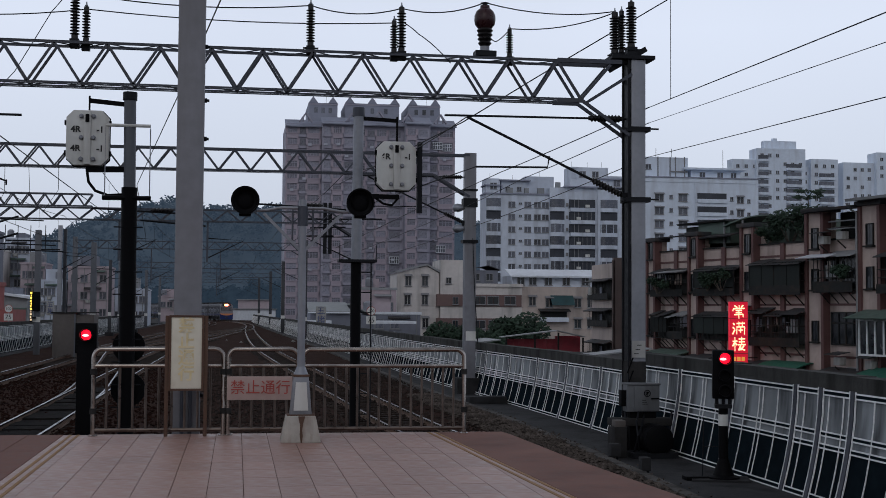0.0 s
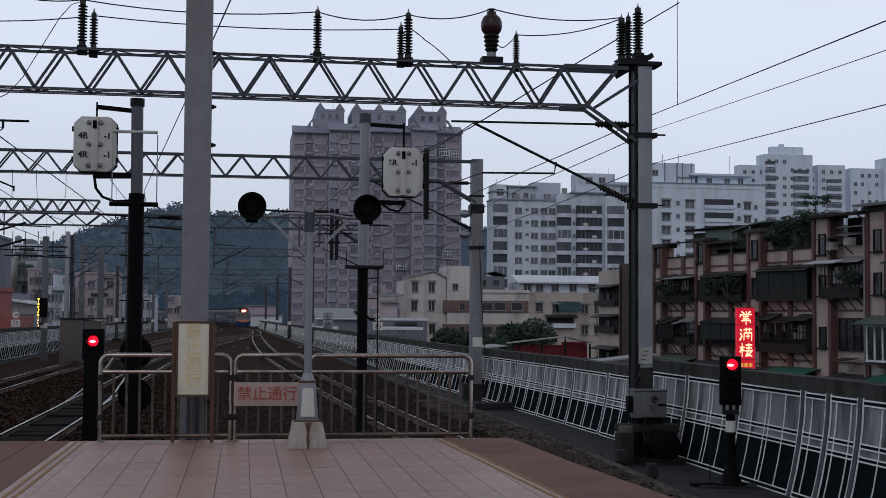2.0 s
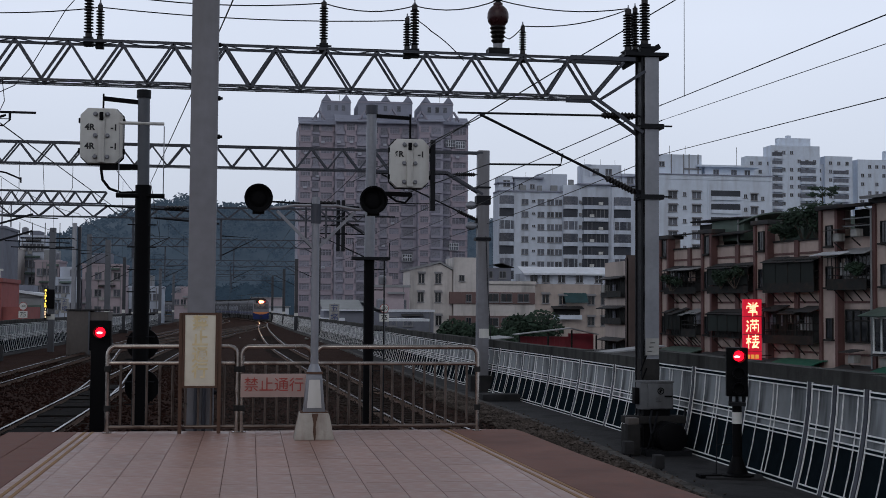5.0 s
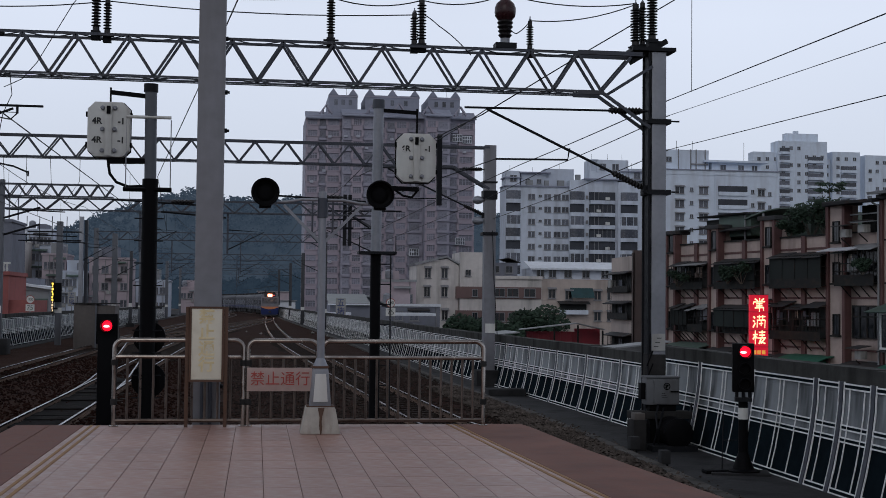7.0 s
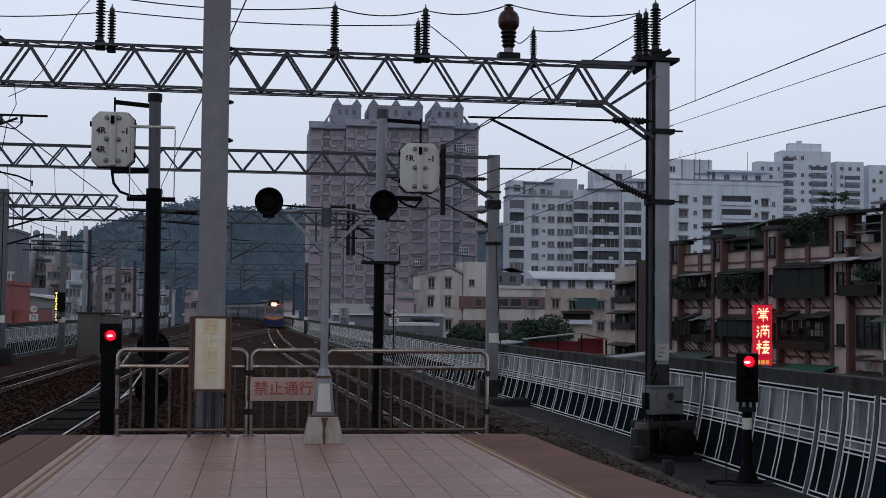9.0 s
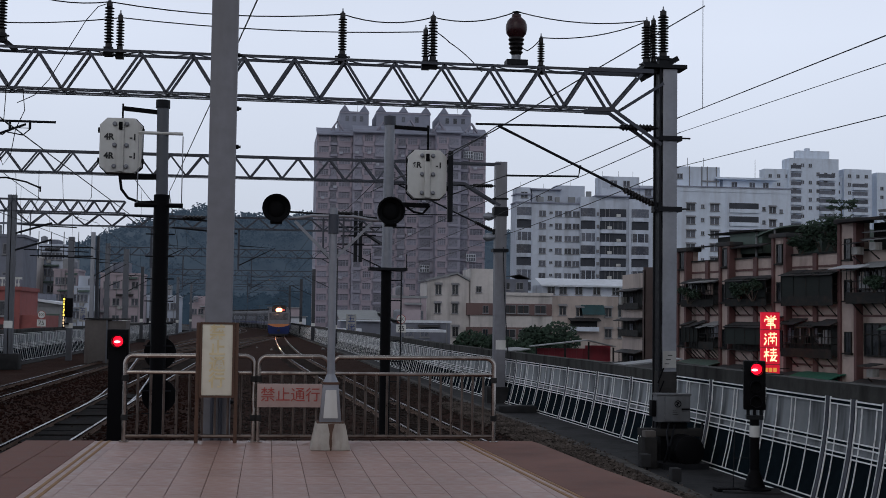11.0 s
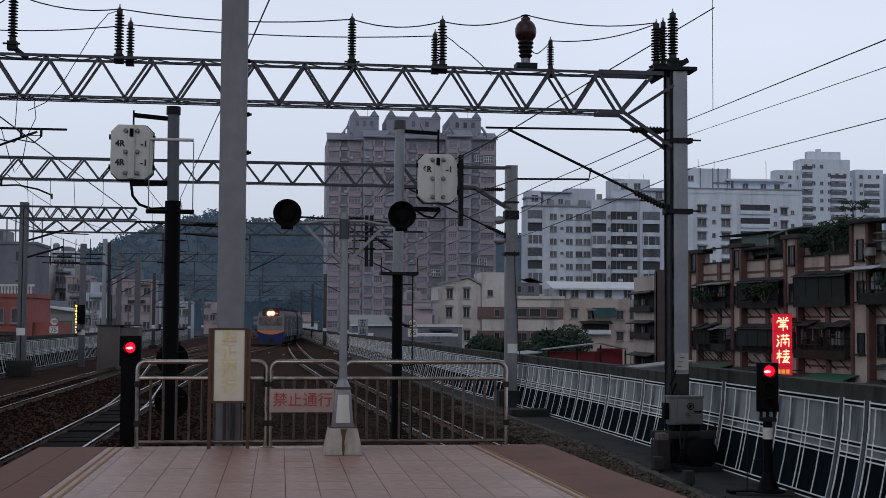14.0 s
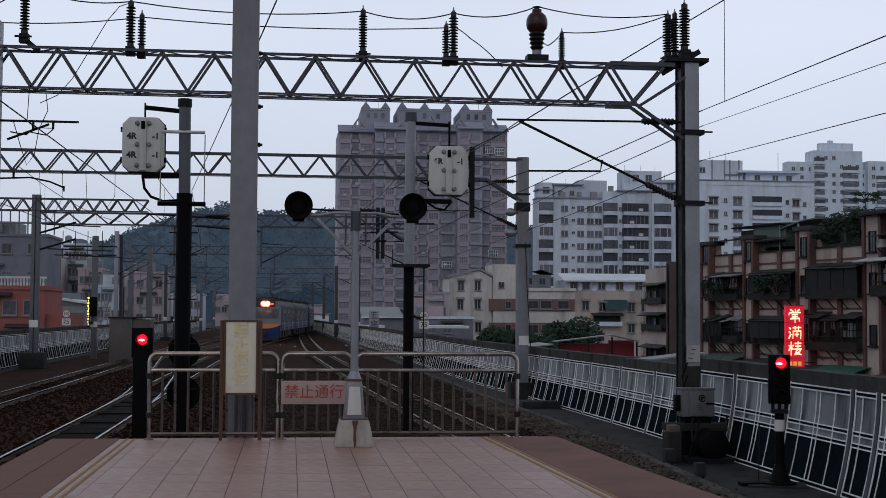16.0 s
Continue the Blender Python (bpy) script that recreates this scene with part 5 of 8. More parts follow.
for k in range(10):
    z = 27.1 - 2.98 * k
    windows(wa, 1.5, [(-10.4, z), (-6.5, z), (-4.15, z), (-2.2, z)], 1.65, 1.4, "plain")
    windows(wa, 1.5, [(-8.3, z + 0.25)], 0.75, 0.5)
    for x0, x1, y0, deep in ((-16.6, -13.1, 1.5, 0.9), (-1.25, 2.3, 0.6, 0.9), (11.2, 15.4, 0.4, 0.9)):
        arc = [(x0, y0)] + [((x0 + x1) / 2 - (x1 - x0) / 2 * math.cos(radians(a)), y0 - deep * math.sin(radians(a)) ** 0.6) for a in range(15, 180, 25)] + [(x1, y0)]
        b = part("balcony", slab(B(), arc, z - 1.55, z - 0.62, "xy"), M["white_render"], wa, "rounded white balcony")
        kind = (k * 7 + int(x0)) % 3
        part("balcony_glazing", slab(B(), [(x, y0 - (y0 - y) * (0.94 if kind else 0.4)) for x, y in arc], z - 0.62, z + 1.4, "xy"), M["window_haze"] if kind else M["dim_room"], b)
        if kind == 1:
            for x, y in arc[1:-1:2]:
                part("glazing_bar", box(B(), x - 0.06, x + 0.06, y - 0.04, y + 0.1, z - 0.62, z + 1.4), M["white_render"], b)
    lo = part("loggia", box(B(), 3.7, 9.7, 0.1, 0.89, z - 1.5, z - 0.6), M["white_render"] if k % 3 else M["pale_render"], wa)
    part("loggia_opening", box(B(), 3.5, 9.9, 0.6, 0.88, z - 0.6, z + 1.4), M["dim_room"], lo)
    for i in range(1, 6 if k % 2 else 3):
        part("loggia_bar", box(B(), 3.6 + 6.2 * i / 6, 3.72 + 6.2 * i / 6, 0.15, 0.25, z - 0.6, z + 1.4), M["window_frame"], lo)
    for i in range(2):
        if (k + i) % 2:
            part("air_conditioner", box(B(), 5.2 + i * 2.2, 6.2 + i * 2.2, -0.1, 0.4, z - 0.5, z + 0.15), M["white_panel"], lo)
    part("duct", box(B(), 2.75, 3.25, 0.5, 0.89, z - 0.3, z + 0.5), M["window_frame"], wa)

sl = thing("apartment_block", pose(97, 262, 0), "white rendered slab of flats with dark window bands", "apartment block", "pale apartment blocks")
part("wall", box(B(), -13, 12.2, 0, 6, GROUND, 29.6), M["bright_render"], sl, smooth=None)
part("parapet", box(B(), -13.1, 12.3, -0.12, 0.3, 29.0, 30.0), M["bright_render"], sl)
for x0, x1, z1 in ((-12.8, -2.2, 34.6), (-1.5, 9.5, 32.0)):
    part("roof_room", box(B(), x0, x1, 3, 6, 29.6, z1), M["bright_render"], sl, smooth=None)
part("roof_slab", box(B(), -3.5, 10.5, 1.5, 6, 32.0, 32.4), M["bright_render"], sl)
windows(sl, 3, [(-11, 32.5), (1, 31), (5, 31), (8, 31)], 1.2, 1.1)
for x in (-8.9, -6.2, -5.0, -3.0):
    part("roof_pipe", sweep(B(), [(x, 2.9, 29.8), (x, 2.9, 34.7)], 0.12, 6), M["window_frame"], sl)
part("roof_beam", box(B(), -6.2, -2.4, 2.7, 2.95, 31.4, 31.7), M["window_frame"], sl)
for x in (-9.0, -5.5, 6.0):
    part("aerial", sweep(B(), [(x, 4, 32), (x, 4, 36.6)], 0.05, 5), M["dark_steel"], sl)
part("roof_edge", box(B(), -13.2, 12.4, -0.35, 0.1, 29.95, 30.15), M["tower_roof"], sl)
part("rain_pipe", box(B(), -1.95, -1.75, -0.2, -0.003, GROUND, 29.4), M["bright_render"], sl)
for z in [25.7 - 2.82 * k for k in range(9)]:
    windows(sl, 0, [(-9.6, z), (-4.4, z)], 1.9, 1.5, "hood")
    windows(sl, 0, [(-7, z + 0.2), (6.4, z), (10.2, z - 0.4)], 0.7, 0.8)
    windows(sl, 0, [(8.3, z - 0.2)], 1.5, 1.4, "hood")
    rec = part("loggia", box(B(), -1.2, 5.2, -0.35, -0.004, z - 0.95, z - 0.15), M["bright_render"], sl)
    part("loggia_opening", box(B(), -1.2, 5.2, -0.15, -0.006, z - 0.15, z + 1.1), M["dim_room"], rec)

for px0, label, blocks in (
        (188, "tall pale high-rise apartment block in haze", ((-12.5, -2, 2, 57.0), (-4, 14.5, 0, 60.9), (14.5, 17, 3, 55.0), (17, 27.5, 1, 57.6))),
        (238, "pale high-rise apartment block at the edge of view", ((-20, -8, 2, 56.8), (-8, 14, 0, 60.5), (14, 30, 2, 57)))):
    hb = thing("apartment_block", pose(px0, 442, 0), label, "apartment block", "pale apartment blocks")
    for k, (x0, x1, y0, zt) in enumerate(blocks):
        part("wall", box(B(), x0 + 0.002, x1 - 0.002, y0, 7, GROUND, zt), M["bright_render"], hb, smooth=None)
        n = max(1, int((x1 - x0) / 3))
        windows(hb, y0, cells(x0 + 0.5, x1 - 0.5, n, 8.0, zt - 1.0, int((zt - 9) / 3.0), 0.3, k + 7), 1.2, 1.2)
    balconies(hb, 7, 13, 0, [20 + 3.0 * i for i in range(12)], M["bright_render"])
    balconies(hb, 20, 26, 1, [20 + 3.0 * i for i in range(11)], M["bright_render"])
    if px0 < 200:
        part("roof_room", box(B(), 0.5, 12.8, 4, 7, 60.9, 64.2), M["bright_render"], hb, smooth=None)
        part("roof_tank", box(B(), 4.0, 5.6, 4.5, 6, 64.2, 65.2), M["bright_render"], hb)
    balconies(hb, -3.6, 0.4, 0, [20 + 3.0 * i for i in range(13)], M["bright_render"])

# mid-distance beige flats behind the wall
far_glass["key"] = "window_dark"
bf = thing("low_flats", pose(41, 206, 0), "stained beige and cream low flats with a white metal roof", "flats")
part("wall", slab(B(), [(-15.8, GROUND), (-9.0, GROUND), (-9.0, 7.6), (-11.0, 8.7), (-15.8, 7.6)], 0, 10), M["cream_render"], bf, "stained cream gabled end wall", smooth=None)
part("roof", slab(B(), [(-16.1, 7.6), (-11.0, 8.8), (-8.8, 7.6), (-8.8, 7.9), (-11, 9.1), (-16.2, 7.85)], -0.4, 10), M["grey_tin"], bf, smooth=None)
part("stair_tower", box(B(), -8.9, -4.0, -0.8, 8, GROUND, 9.7), M["cream_render"], bf, smooth=None)
part("wall", box(B(), -3.99, 4.6, 0, 10, GROUND, 6.0), M["cream_render"], bf, smooth=None)
part("roof_storey", box(B(), -4, 1.0, 2, 10, 6.0, 8.2), M["slate_wall"], bf, smooth=None)
part("wall", box(B(), 4.61, 17.0, 0.4, 10, GROUND, 5.6), M["beige_render"], bf, smooth=None)
part("roof_storey", box(B(), 3.2, 17.0, 1.0, 10, 5.6, 7.4), M["white_render"], bf, smooth=None)
part("roof", slab(B(), [(-0.3, 7.25), (4.6, 8.45), (4.6, 8.55), (-0.3, 7.36)], 2.6, 17.4, "yz"), M["white_tin"], bf, "white sheet metal roof", smooth=None)
part("roof_fascia", box(B(), 2.7, 17.3, -0.33, -0.22, 7.08, 7.3), M["white_tin"], bf, "white sheet fascia")
part("roof", slab(B(), [(-4.3, 8.2), (-0.6, 8.9), (1.4, 8.2), (1.4, 8.3), (-0.6, 9.0), (-4.4, 8.3)], 1.5, 10), M["tin_roof"], bf, "dark sheet roof", smooth=None)
part("cornice", box(B(), -4.1, 4.7, -0.3, 0.2, 5.5, 6.0), M["cream_render"], bf)
for x0, x1, z in ((-9.0, -4.0, 2.4), (-9.0, -4.0, -1.4), (-3.9, 4.5, 2.4), (-3.9, 4.5, -1.4)):
    part("brown_panel", box(B(), x0 - 0.5, x1, -1.0 if x0 < -5 else -0.2, -0.004, z - 0.1, z + 1.8), M["brown_band"], bf)
windows(bf, -1.05, [(-6.5, 3.2), (-6.5, -0.5)], 0.9, 1.2)
windows(bf, -0.85, [(-7.6, 6.4)], 0.9, 1.0)
windows(bf, -0.22, [(-2.4, 3.3), (-0.2, 3.3), (2.6, 3.3), (-2.4, -0.6), (0.0, -0.6), (2.6, -0.6)], 1.9, 1.4)
windows(bf, 0, [(-14, 6.3), (-11.3, 6.3), (-14.1, 3.3), (-11.3, 3.3), (-14.1, -0.4), (-11.2, -0.4)], 1.0, 1.6, "hood")
windows(bf, 0.4, [(6.4, 3.2), (9.2, 3.0), (14.0, 3.0), (16.2, 3.0), (6.4, -0.3), (14.0, -0.4), (16.2, -0.4)], 1.2, 1.5, "hood")
windows(bf, 1.0, [(4.6, 6.5), (6.6, 6.5), (9.2, 6.5), (12.2, 6.5), (15.4, 6.5)], 1.2, 1.3)
windows(bf, 2.0, [(-2.6, 7.1), (-0.4, 7.1)], 1.2, 1.2)
part("canvas_awning", slab(B(), [(-1.0, 2.6), (0.4, 4.1), (0.4, 4.2), (-1.1, 2.6)], 9.4, 13.2, "yz"), M["teal_canvas"], bf, "dull teal balcony awning")
bq = part("balcony", box(B(), 7.6, 12.2, -0.75, 0.39, -0.1, 0.62), M["white_render"], bf, "white balcony parapet", smooth=None)
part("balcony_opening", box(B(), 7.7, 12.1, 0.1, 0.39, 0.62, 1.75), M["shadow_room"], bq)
part("awning", slab(B(), [(-1.1, 1.55), (0.39, 1.95), (0.39, 2.05), (-1.15, 1.62)], 7.3, 12.5, "yz"), M["tin_roof"], bq)

# end house with stacked dark balconies on its flank
eh = thing("narrow_house", pose(28.4, 96, 0), "narrow tan house with stacked dark balconies", "house")
part("wall", box(B(), 0, 3.2, 0, 6.2, GROUND, 5.3), M["beige_render"], eh, smooth=None)
part("front_wall", box(B(), -0.1, 3.2, -0.3, -0.003, GROUND, 5.7), M["brown_tile"], eh, smooth=None)
part("corner_pilaster", box(B(), -0.12, -0.004, -0.3, 0.1, GROUND, 5.5), M["brown_tile"], eh)
for z0, z1 in ((2.5, 4.0), (0.4, 1.7), (-2.1, -0.8)):
    op = part("balcony_opening", box(B(), -0.08, -0.004, 0.4, 5.9, z0, z1), M["shadow_room"], eh, "balcony opening, inner shade painted near-black")
    part("awning", slab(B(), [(-0.75, z1 - 0.12), (0, z1 + 0.12), (0, z1 + 0.18), (-0.8, z1 - 0.06)], 0.1, 6.1), M["tin_roof"], op)
    part("balcony_rail", box(B(), -0.42, -0.38, 0.3, 6.0, z0 + 0.02, z0 + 0.5), M["cage"], op)
    cg = B()
    for k in range(14):
        bar(cg, (-0.4, 0.4 + k * 0.42, z0 + 0.5), (-0.4, 0.4 + k * 0.42, z1 - 0.1), 0.03)
    tagged(part("window_cage", cg, M["cage"], op, smooth=None), kind="stuff")
    part("hanging_cloth", box(B(), -0.3, -0.26, 2.2, 3.0, z0 + 0.5, z0 + 1.0), M["slate_wall"], op)
part("air_conditioner", box(B(), -0.55, -0.05, 4.6, 5.4, 2.9, 3.5), M["grimy_white"], eh, bevel=0.03)

# low sheds under red and grey sheet roofs
rsd = thing("shed", pose(23.8, 100, GROUND), "low shed of red sheets under a grey pitched roof", "shed")
part("wall", box(B(), -2.7, 1.3, 0.95, 1.1, 0, 7.38), M["red_sheet"], rsd, "crimson sheet wall", smooth=None)
part("wall", box(B(), 1.35, 3.4, 1.3, 1.5, 0, 7.62), M["red_sheet"], rsd, "crimson sheet wall", smooth=None)
part("roof", slab(B(), [(-3.3, 7.50), (1.2, 8.02), (3.4, 7.55), (3.4, 7.62), (1.2, 8.1), (-3.3, 7.57)], -0.3, 0.9), M["grey_tin"], rsd, "grey sheet roof")
for x, z in ((-2.9, 7.5), (-0.6, 7.7), (1.3, 7.9), (3.3, 7.5)):
    part("post", box(B(), x - 0.06, x + 0.06, 0.0, 0.12, 0, z), M["cage"], rsd)
for i in range(9):
    part("wall_rib", box(B(), -2.6 + i * 0.45, -2.55 + i * 0.45, 0.90, 0.947, 2, 7.3), M["red_sheet"], rsd)
osd = thing("shed", pose(19.4, 101, GROUND), "small orange sheet-metal shed", "shed")
part("wall", box(B(), -1.1, 1.1, 0, 6, 0, 6.95), M["orange_sheet"], osd, smooth=None)
part("roof", slab(B(), [(-1.3, 6.98), (1.2, 7.25), (1.2, 7.33), (-1.3, 7.06)], -0.3, 6), M["grey_tin"], osd)
gs = thing("shed", pose(19.3, 72, GROUND), "low shed with a pale grey sheet roof", "shed")
part("wall", box(B(), -1.6, 4.0, 0, 1.5, 0, 6.55), M["slate_wall"], gs)
part("roof", slab(B(), [(-2.2, 6.72), (4.0, 7.45), (4.0, 7.53), (-2.2, 6.8)], -0.8, 1.6), M["grey_tin"], gs, "grey sheet roof")
dk = thing("shed", pose(26.5, 84, GROUND), "dark workshop roofs beside the railway wall", "shed")
part("wall", box(B(), -3.6, 4.4, 0, 6, 0, 6.2), M["slate_wall"], dk)
part("roof", slab(B(), [(-0.4, 6.2), (6.4, 6.6), (6.4, 6.7), (-0.5, 6.3)], -3.8, 5, "yz"), M["tin_roof"], dk)
part("lit_shutter", box(B(), 2.0, 3.2, -0.06, -0.003, 5.4, 6.0), M["rose_render"], dk)


# ---- the tan-tiled walk-up flats beside the railway ----
far_glass["frame"] = "cage"
fl = thing("walk_up_flats", pose(30.18, 92.5, 0, 0, 0, -76.83), "dark tan-tiled walk-up flats with red pilasters and caged balconies", "flats")
part("wall", box(B(), -0.6, 34, 0.0, 9, GROUND, 5.9), M["flat_tile"], fl, "stained tan tiled wall", smooth=None)
PIERS = ((0.2, 1.3, 6.7), (5.8, 6.9, 6.85), (12.0, 13.3, 7.1), (18.7, 20.2, 7.6), (23.5, 25.1, 7.7), (29.5, 31, 7.7))
for s0, s1, zt in PIERS:
    part("pier", box(B(), s0, s1, -0.35, 0.6, GROUND, zt), M["flat_tile"], fl, smooth=None)
    part("pier_cap", box(B(), s0 - 0.3, s1 + 0.3, -0.6, 0.7, zt, zt + 0.28), M["tin_roof"], fl, "dark coping slab", bevel=0.03)
    for s in (s0, s1):
        part("pilaster", box(B(), s - 0.12, s + 0.12, -0.5, 0.1, GROUND, zt - 0.02), M["red_tile"], fl, "dark red tiled pilaster")
    windows(fl, -0.36, [((s0 + s1) / 2, z) for z in (6.05, 3.6, 0.5)], 0.62, 1.25)
for s in (3.6, 9.5, 15.9, 27.2):
    part("pilaster", box(B(), s - 0.2, s + 0.2, -0.14, 0.1, GROUND, 5.95), M["red_tile"], fl, "dark red tiled pilaster")
BAYS = ((1.3, 5.8), (6.9, 12.0), (13.3, 18.7), (20.2, 23.5), (25.1, 29.5))
for s0, s1 in BAYS:
    for z in (5.08, 2.02, -1.05):
        part("red_band", box(B(), s0 + 0.17, s1 - 0.17, -0.05, -0.003, z, z + 0.13), M["red_tile"], fl)
    part("coping", box(B(), s0 + 0.17, s1 - 0.17, -0.12, 0.3, 5.9, 6.0), M["cage"], fl)


def caged_balcony(s0, s1, z0, z1, seed, planter=True, awning="tin_roof", glass=False, glazed=False):
    """A balcony closed in with bars: slab painted dark for the room's shade, cage, clutter and a sheet awning."""
    rnd = random.Random(seed)
    top = part("balcony_room", box(B(), s0, s1, -0.30, -0.004, z0, z1), M["shadow_room"] if not glass else M["window_dark"], fl, "closed-in balcony, inner shade painted dark")
    cage = B()
    y = -0.85
    n = int((s1 - s0) / 0.32)
    for i in range(n + 1):
        s = s0 + (s1 - s0) * i / n
        bar(cage, (s, y, z0 + 0.05), (s, y, z1 - 0.05), 0.035)
    for z in (z0 + 0.05, z0 + 0.75, (z0 + z1) / 2 + 0.2, z1 - 0.05):
        bar(cage, (s0, y, z), (s1, y, z), 0.05)
        for s in (s0, s1):
            bar(cage, (s, y, z), (s, -0.3, z), 0.05)
    tagged(part("window_cage", cage, M["cage"], top, "rusty window bars", smooth=None), kind="stuff")
    if glazed:
        gz = part("glazing", box(B(), s0, s1, y - 0.04, y - 0.02, z0 + 0.45, z1 - 0.1), M["dark_glazing"], top, "dark greenish balcony glazing")
        for i in range(5):
            s = s0 + (s1 - s0) * i / 4
            part("glazing_bar", box(B(), s - 0.03, s + 0.03, y - 0.065, y - 0.042, z0 + 0.45, z1 - 0.1), M["cage"], gz)
    if planter:
        part("planter_sheet", box(B(), s0 - 0.05, s1 + 0.05, y - 0.05, y - 0.02, z0 - 0.12, z0 + rnd.uniform(0.3, 0.6)), M["cage"], top, "grimy sheet-metal parapet")
    for i in range(4):
        s = s0 + (s1 - s0) * (i + 0.5) / 4
        part("bracket", bar(B(), (s, -0.06, z0 - 0.75), (s + 0.1, y, z0 - 0.08), 0.05), M["cage"], top)
    for i in range(rnd.randint(3, 6)):
        s, w, h = rnd.uniform(s0 + 0.2, s1 - 0.4), rnd.uniform(0.1, 0.3), rnd.uniform(0.4, 0.8)
        part("hanging_cloth", slab(B(), [(s, z1 - 0.25), (s + w, z1 - 0.25), (s + w * 1.1, z1 - 0.25 - h), (s - w * 0.05, z1 - 0.2 - h)], -0.62, -0.6), M[rnd.choice(("slate_wall", "grey_tin", "cage", "beige_render", "tin_roof"))], top)
    for i in range(rnd.randint(4, 7)):
        s, w, h = rnd.uniform(s0 + 0.3, s1 - 0.5), rnd.uniform(0.2, 0.7), rnd.uniform(0.3, 0.9)
        part("clutter", box(B(), s, s + w, -0.62, -0.34, z0 + 0.72, z0 + 0.72 + h), M[rnd.choice(("cage", "cage", "grey_tin", "slate_wall", "flat_tile", "window_frame"))], top)
    if awning:
        aw = B()
        k = rnd.randint(2, 3)
        for i in range(k):
            a, b = s0 - 0.15 + (s1 - s0 + 0.3) * i / k, s0 - 0.15 + (s1 - s0 + 0.3) * (i + 1) / k
            dz = rnd.uniform(-0.08, 0.12)
            slab(aw, [(-1.05 + rnd.uniform(-0.2, 0.15), z1 - 0.16 + dz), (-0.01, z1 + 0.2 + dz), (-0.01, z1 + 0.25 + dz), (-1.05, z1 - 0.11 + dz)], a, b - 0.03, "yz")
        part("awning", aw, M[awning], top, "sagging sheet awning", smooth=None)


for k, (s0, s1, z0, z1, pl, aw, gl) in enumerate((
        (1.5, 5.6, 2.8, 4.45, True, "tin_roof", False), (7.1, 11.8, 2.8, 4.55, True, "tin_roof", False), (13.5, 18.6, 2.8, 4.75, True, "tin_roof", False),
        (19.9, 23.3, 2.9, 4.9, True, "grey_tin", True), (25.4, 29.3, 2.8, 4.8, True, "tin_roof", False),
        (1.5, 3.6, -0.3, 1.4, False, "tin_roof", False), (3.8, 5.6, -0.2, 1.4, True, "grey_tin", False), (7.1, 11.8, -0.3, 1.45, False, "tin_roof", False), (13.5, 18.5, -0.4, 1.55, True, "tin_roof", False),
        (1.5, 5.6, -3.5, -1.7, False, "tin_roof", False), (7.1, 11.8, -3.5, -1.7, False, "tin_roof", False), (13.5, 18.5, -3.5, -1.8, False, "green_awning", False), (20.4, 23.3, -3.5, -1.9, False, "grey_tin", False))):
    caged_balcony(s0, s1, z0, z1, k + 3, pl, aw, gl, k in (1, 2, 5, 7))
# large dark window with six lights
big = part("large_window", box(B(), 20.6, 23.2, -0.12, -0.004, -0.25, 1.62), M["window_dark"], fl, "wide dark window with steel lights")
for s in (20.6, 21.25, 21.9, 22.55, 23.2):
    part("mullion", box(B(), s - 0.04, s + 0.04, -0.17, -0.121, -0.25, 1.62), M["cage"], big)
for z in (-0.25, 1.0, 1.62):
    part("transom", box(B(), 20.6, 23.2, -0.18, -0.122, z - 0.04, z + 0.04), M["cage"], big)
# white bay window
wbay = part("bay_window", box(B(), 24.1, 28.6, -1.0, -0.36, -0.75, 1.2), M["window_dark"], fl, "white-framed projecting bay window")
for s in (24.1, 24.75, 25.4, 26.1, 27.3, 28.6):
    part("mullion", box(B(), s - 0.06, s + 0.06, -1.06, -1.001, -0.75, 1.2), M["white_frame"], wbay)
for z in (-0.75, 1.2):
    part("rail", box(B(), 24.04, 28.66, -1.08, -0.36, z - 0.06, z + 0.06), M["white_frame"], wbay)
part("awning", slab(B(), [(-1.9, 1.25), (-0.36, 1.75), (-0.36, 1.8), (-1.95, 1.3)], 23.8, 29, "yz"), M["green_tin"], wbay)
part("awning", slab(B(), [(-1.9, -1.95), (-0.36, -1.5), (-0.36, -1.42), (-1.95, -1.9)], 24.5, 29.5, "yz"), M["green_awning"], fl, "green canvas awning")
aw_arc = [(-1.9 + 1.8 * i / 6, -1.95 + 0.5 * math.sin(math.pi / 2 * i / 6) ** 0.8) for i in range(7)]
part("awning", slab(B(), aw_arc + [(y, z + 0.06) for y, z in aw_arc[::-1]], 15.1, 19.2, "yz"), M["green_awning"], fl, "green canvas awning")
part("shop_sign", box(B(), 1.6, 3.7, -1.3, -1.1, -2.05, -1.44), M["sign_dim"], fl, "dim reddish lit shop sign")
for i in range(6):
    part("sign_mark", box(B(), 1.8 + i * 0.31, 1.96 + i * 0.31, -1.32, -1.302, -1.95, -1.55), M["rose_render"], fl)
acu = part("outdoor_unit", box(B(), 3.8, 5.9, -1.3, -0.9, -2.3, -1.5), M["white_panel"], fl, "pale outdoor cooling unit")
part("fan_grille", lathe(B(), [(0.36, 0), (0.36, -0.03), (0.1, -0.04)], 16, (4.9, -1.302, -1.85), "y"), M["cage"], acu)
for k, (sa, sb, za) in enumerate(((1.2, 5.9, -1.2), (6.1, 9.2, -1.4), (9.6, 14.6, -1.6), (20.4, 24.2, -1.75))):
    part("awning", slab(B(), [(-1.7, za - 0.3), (-0.1, za + 0.1), (-0.1, za + 0.16), (-1.75, za - 0.24)], sa, sb, "yz"), M["green_tin" if k == 0 else "tin_roof"], fl, "sagging sheet awning")
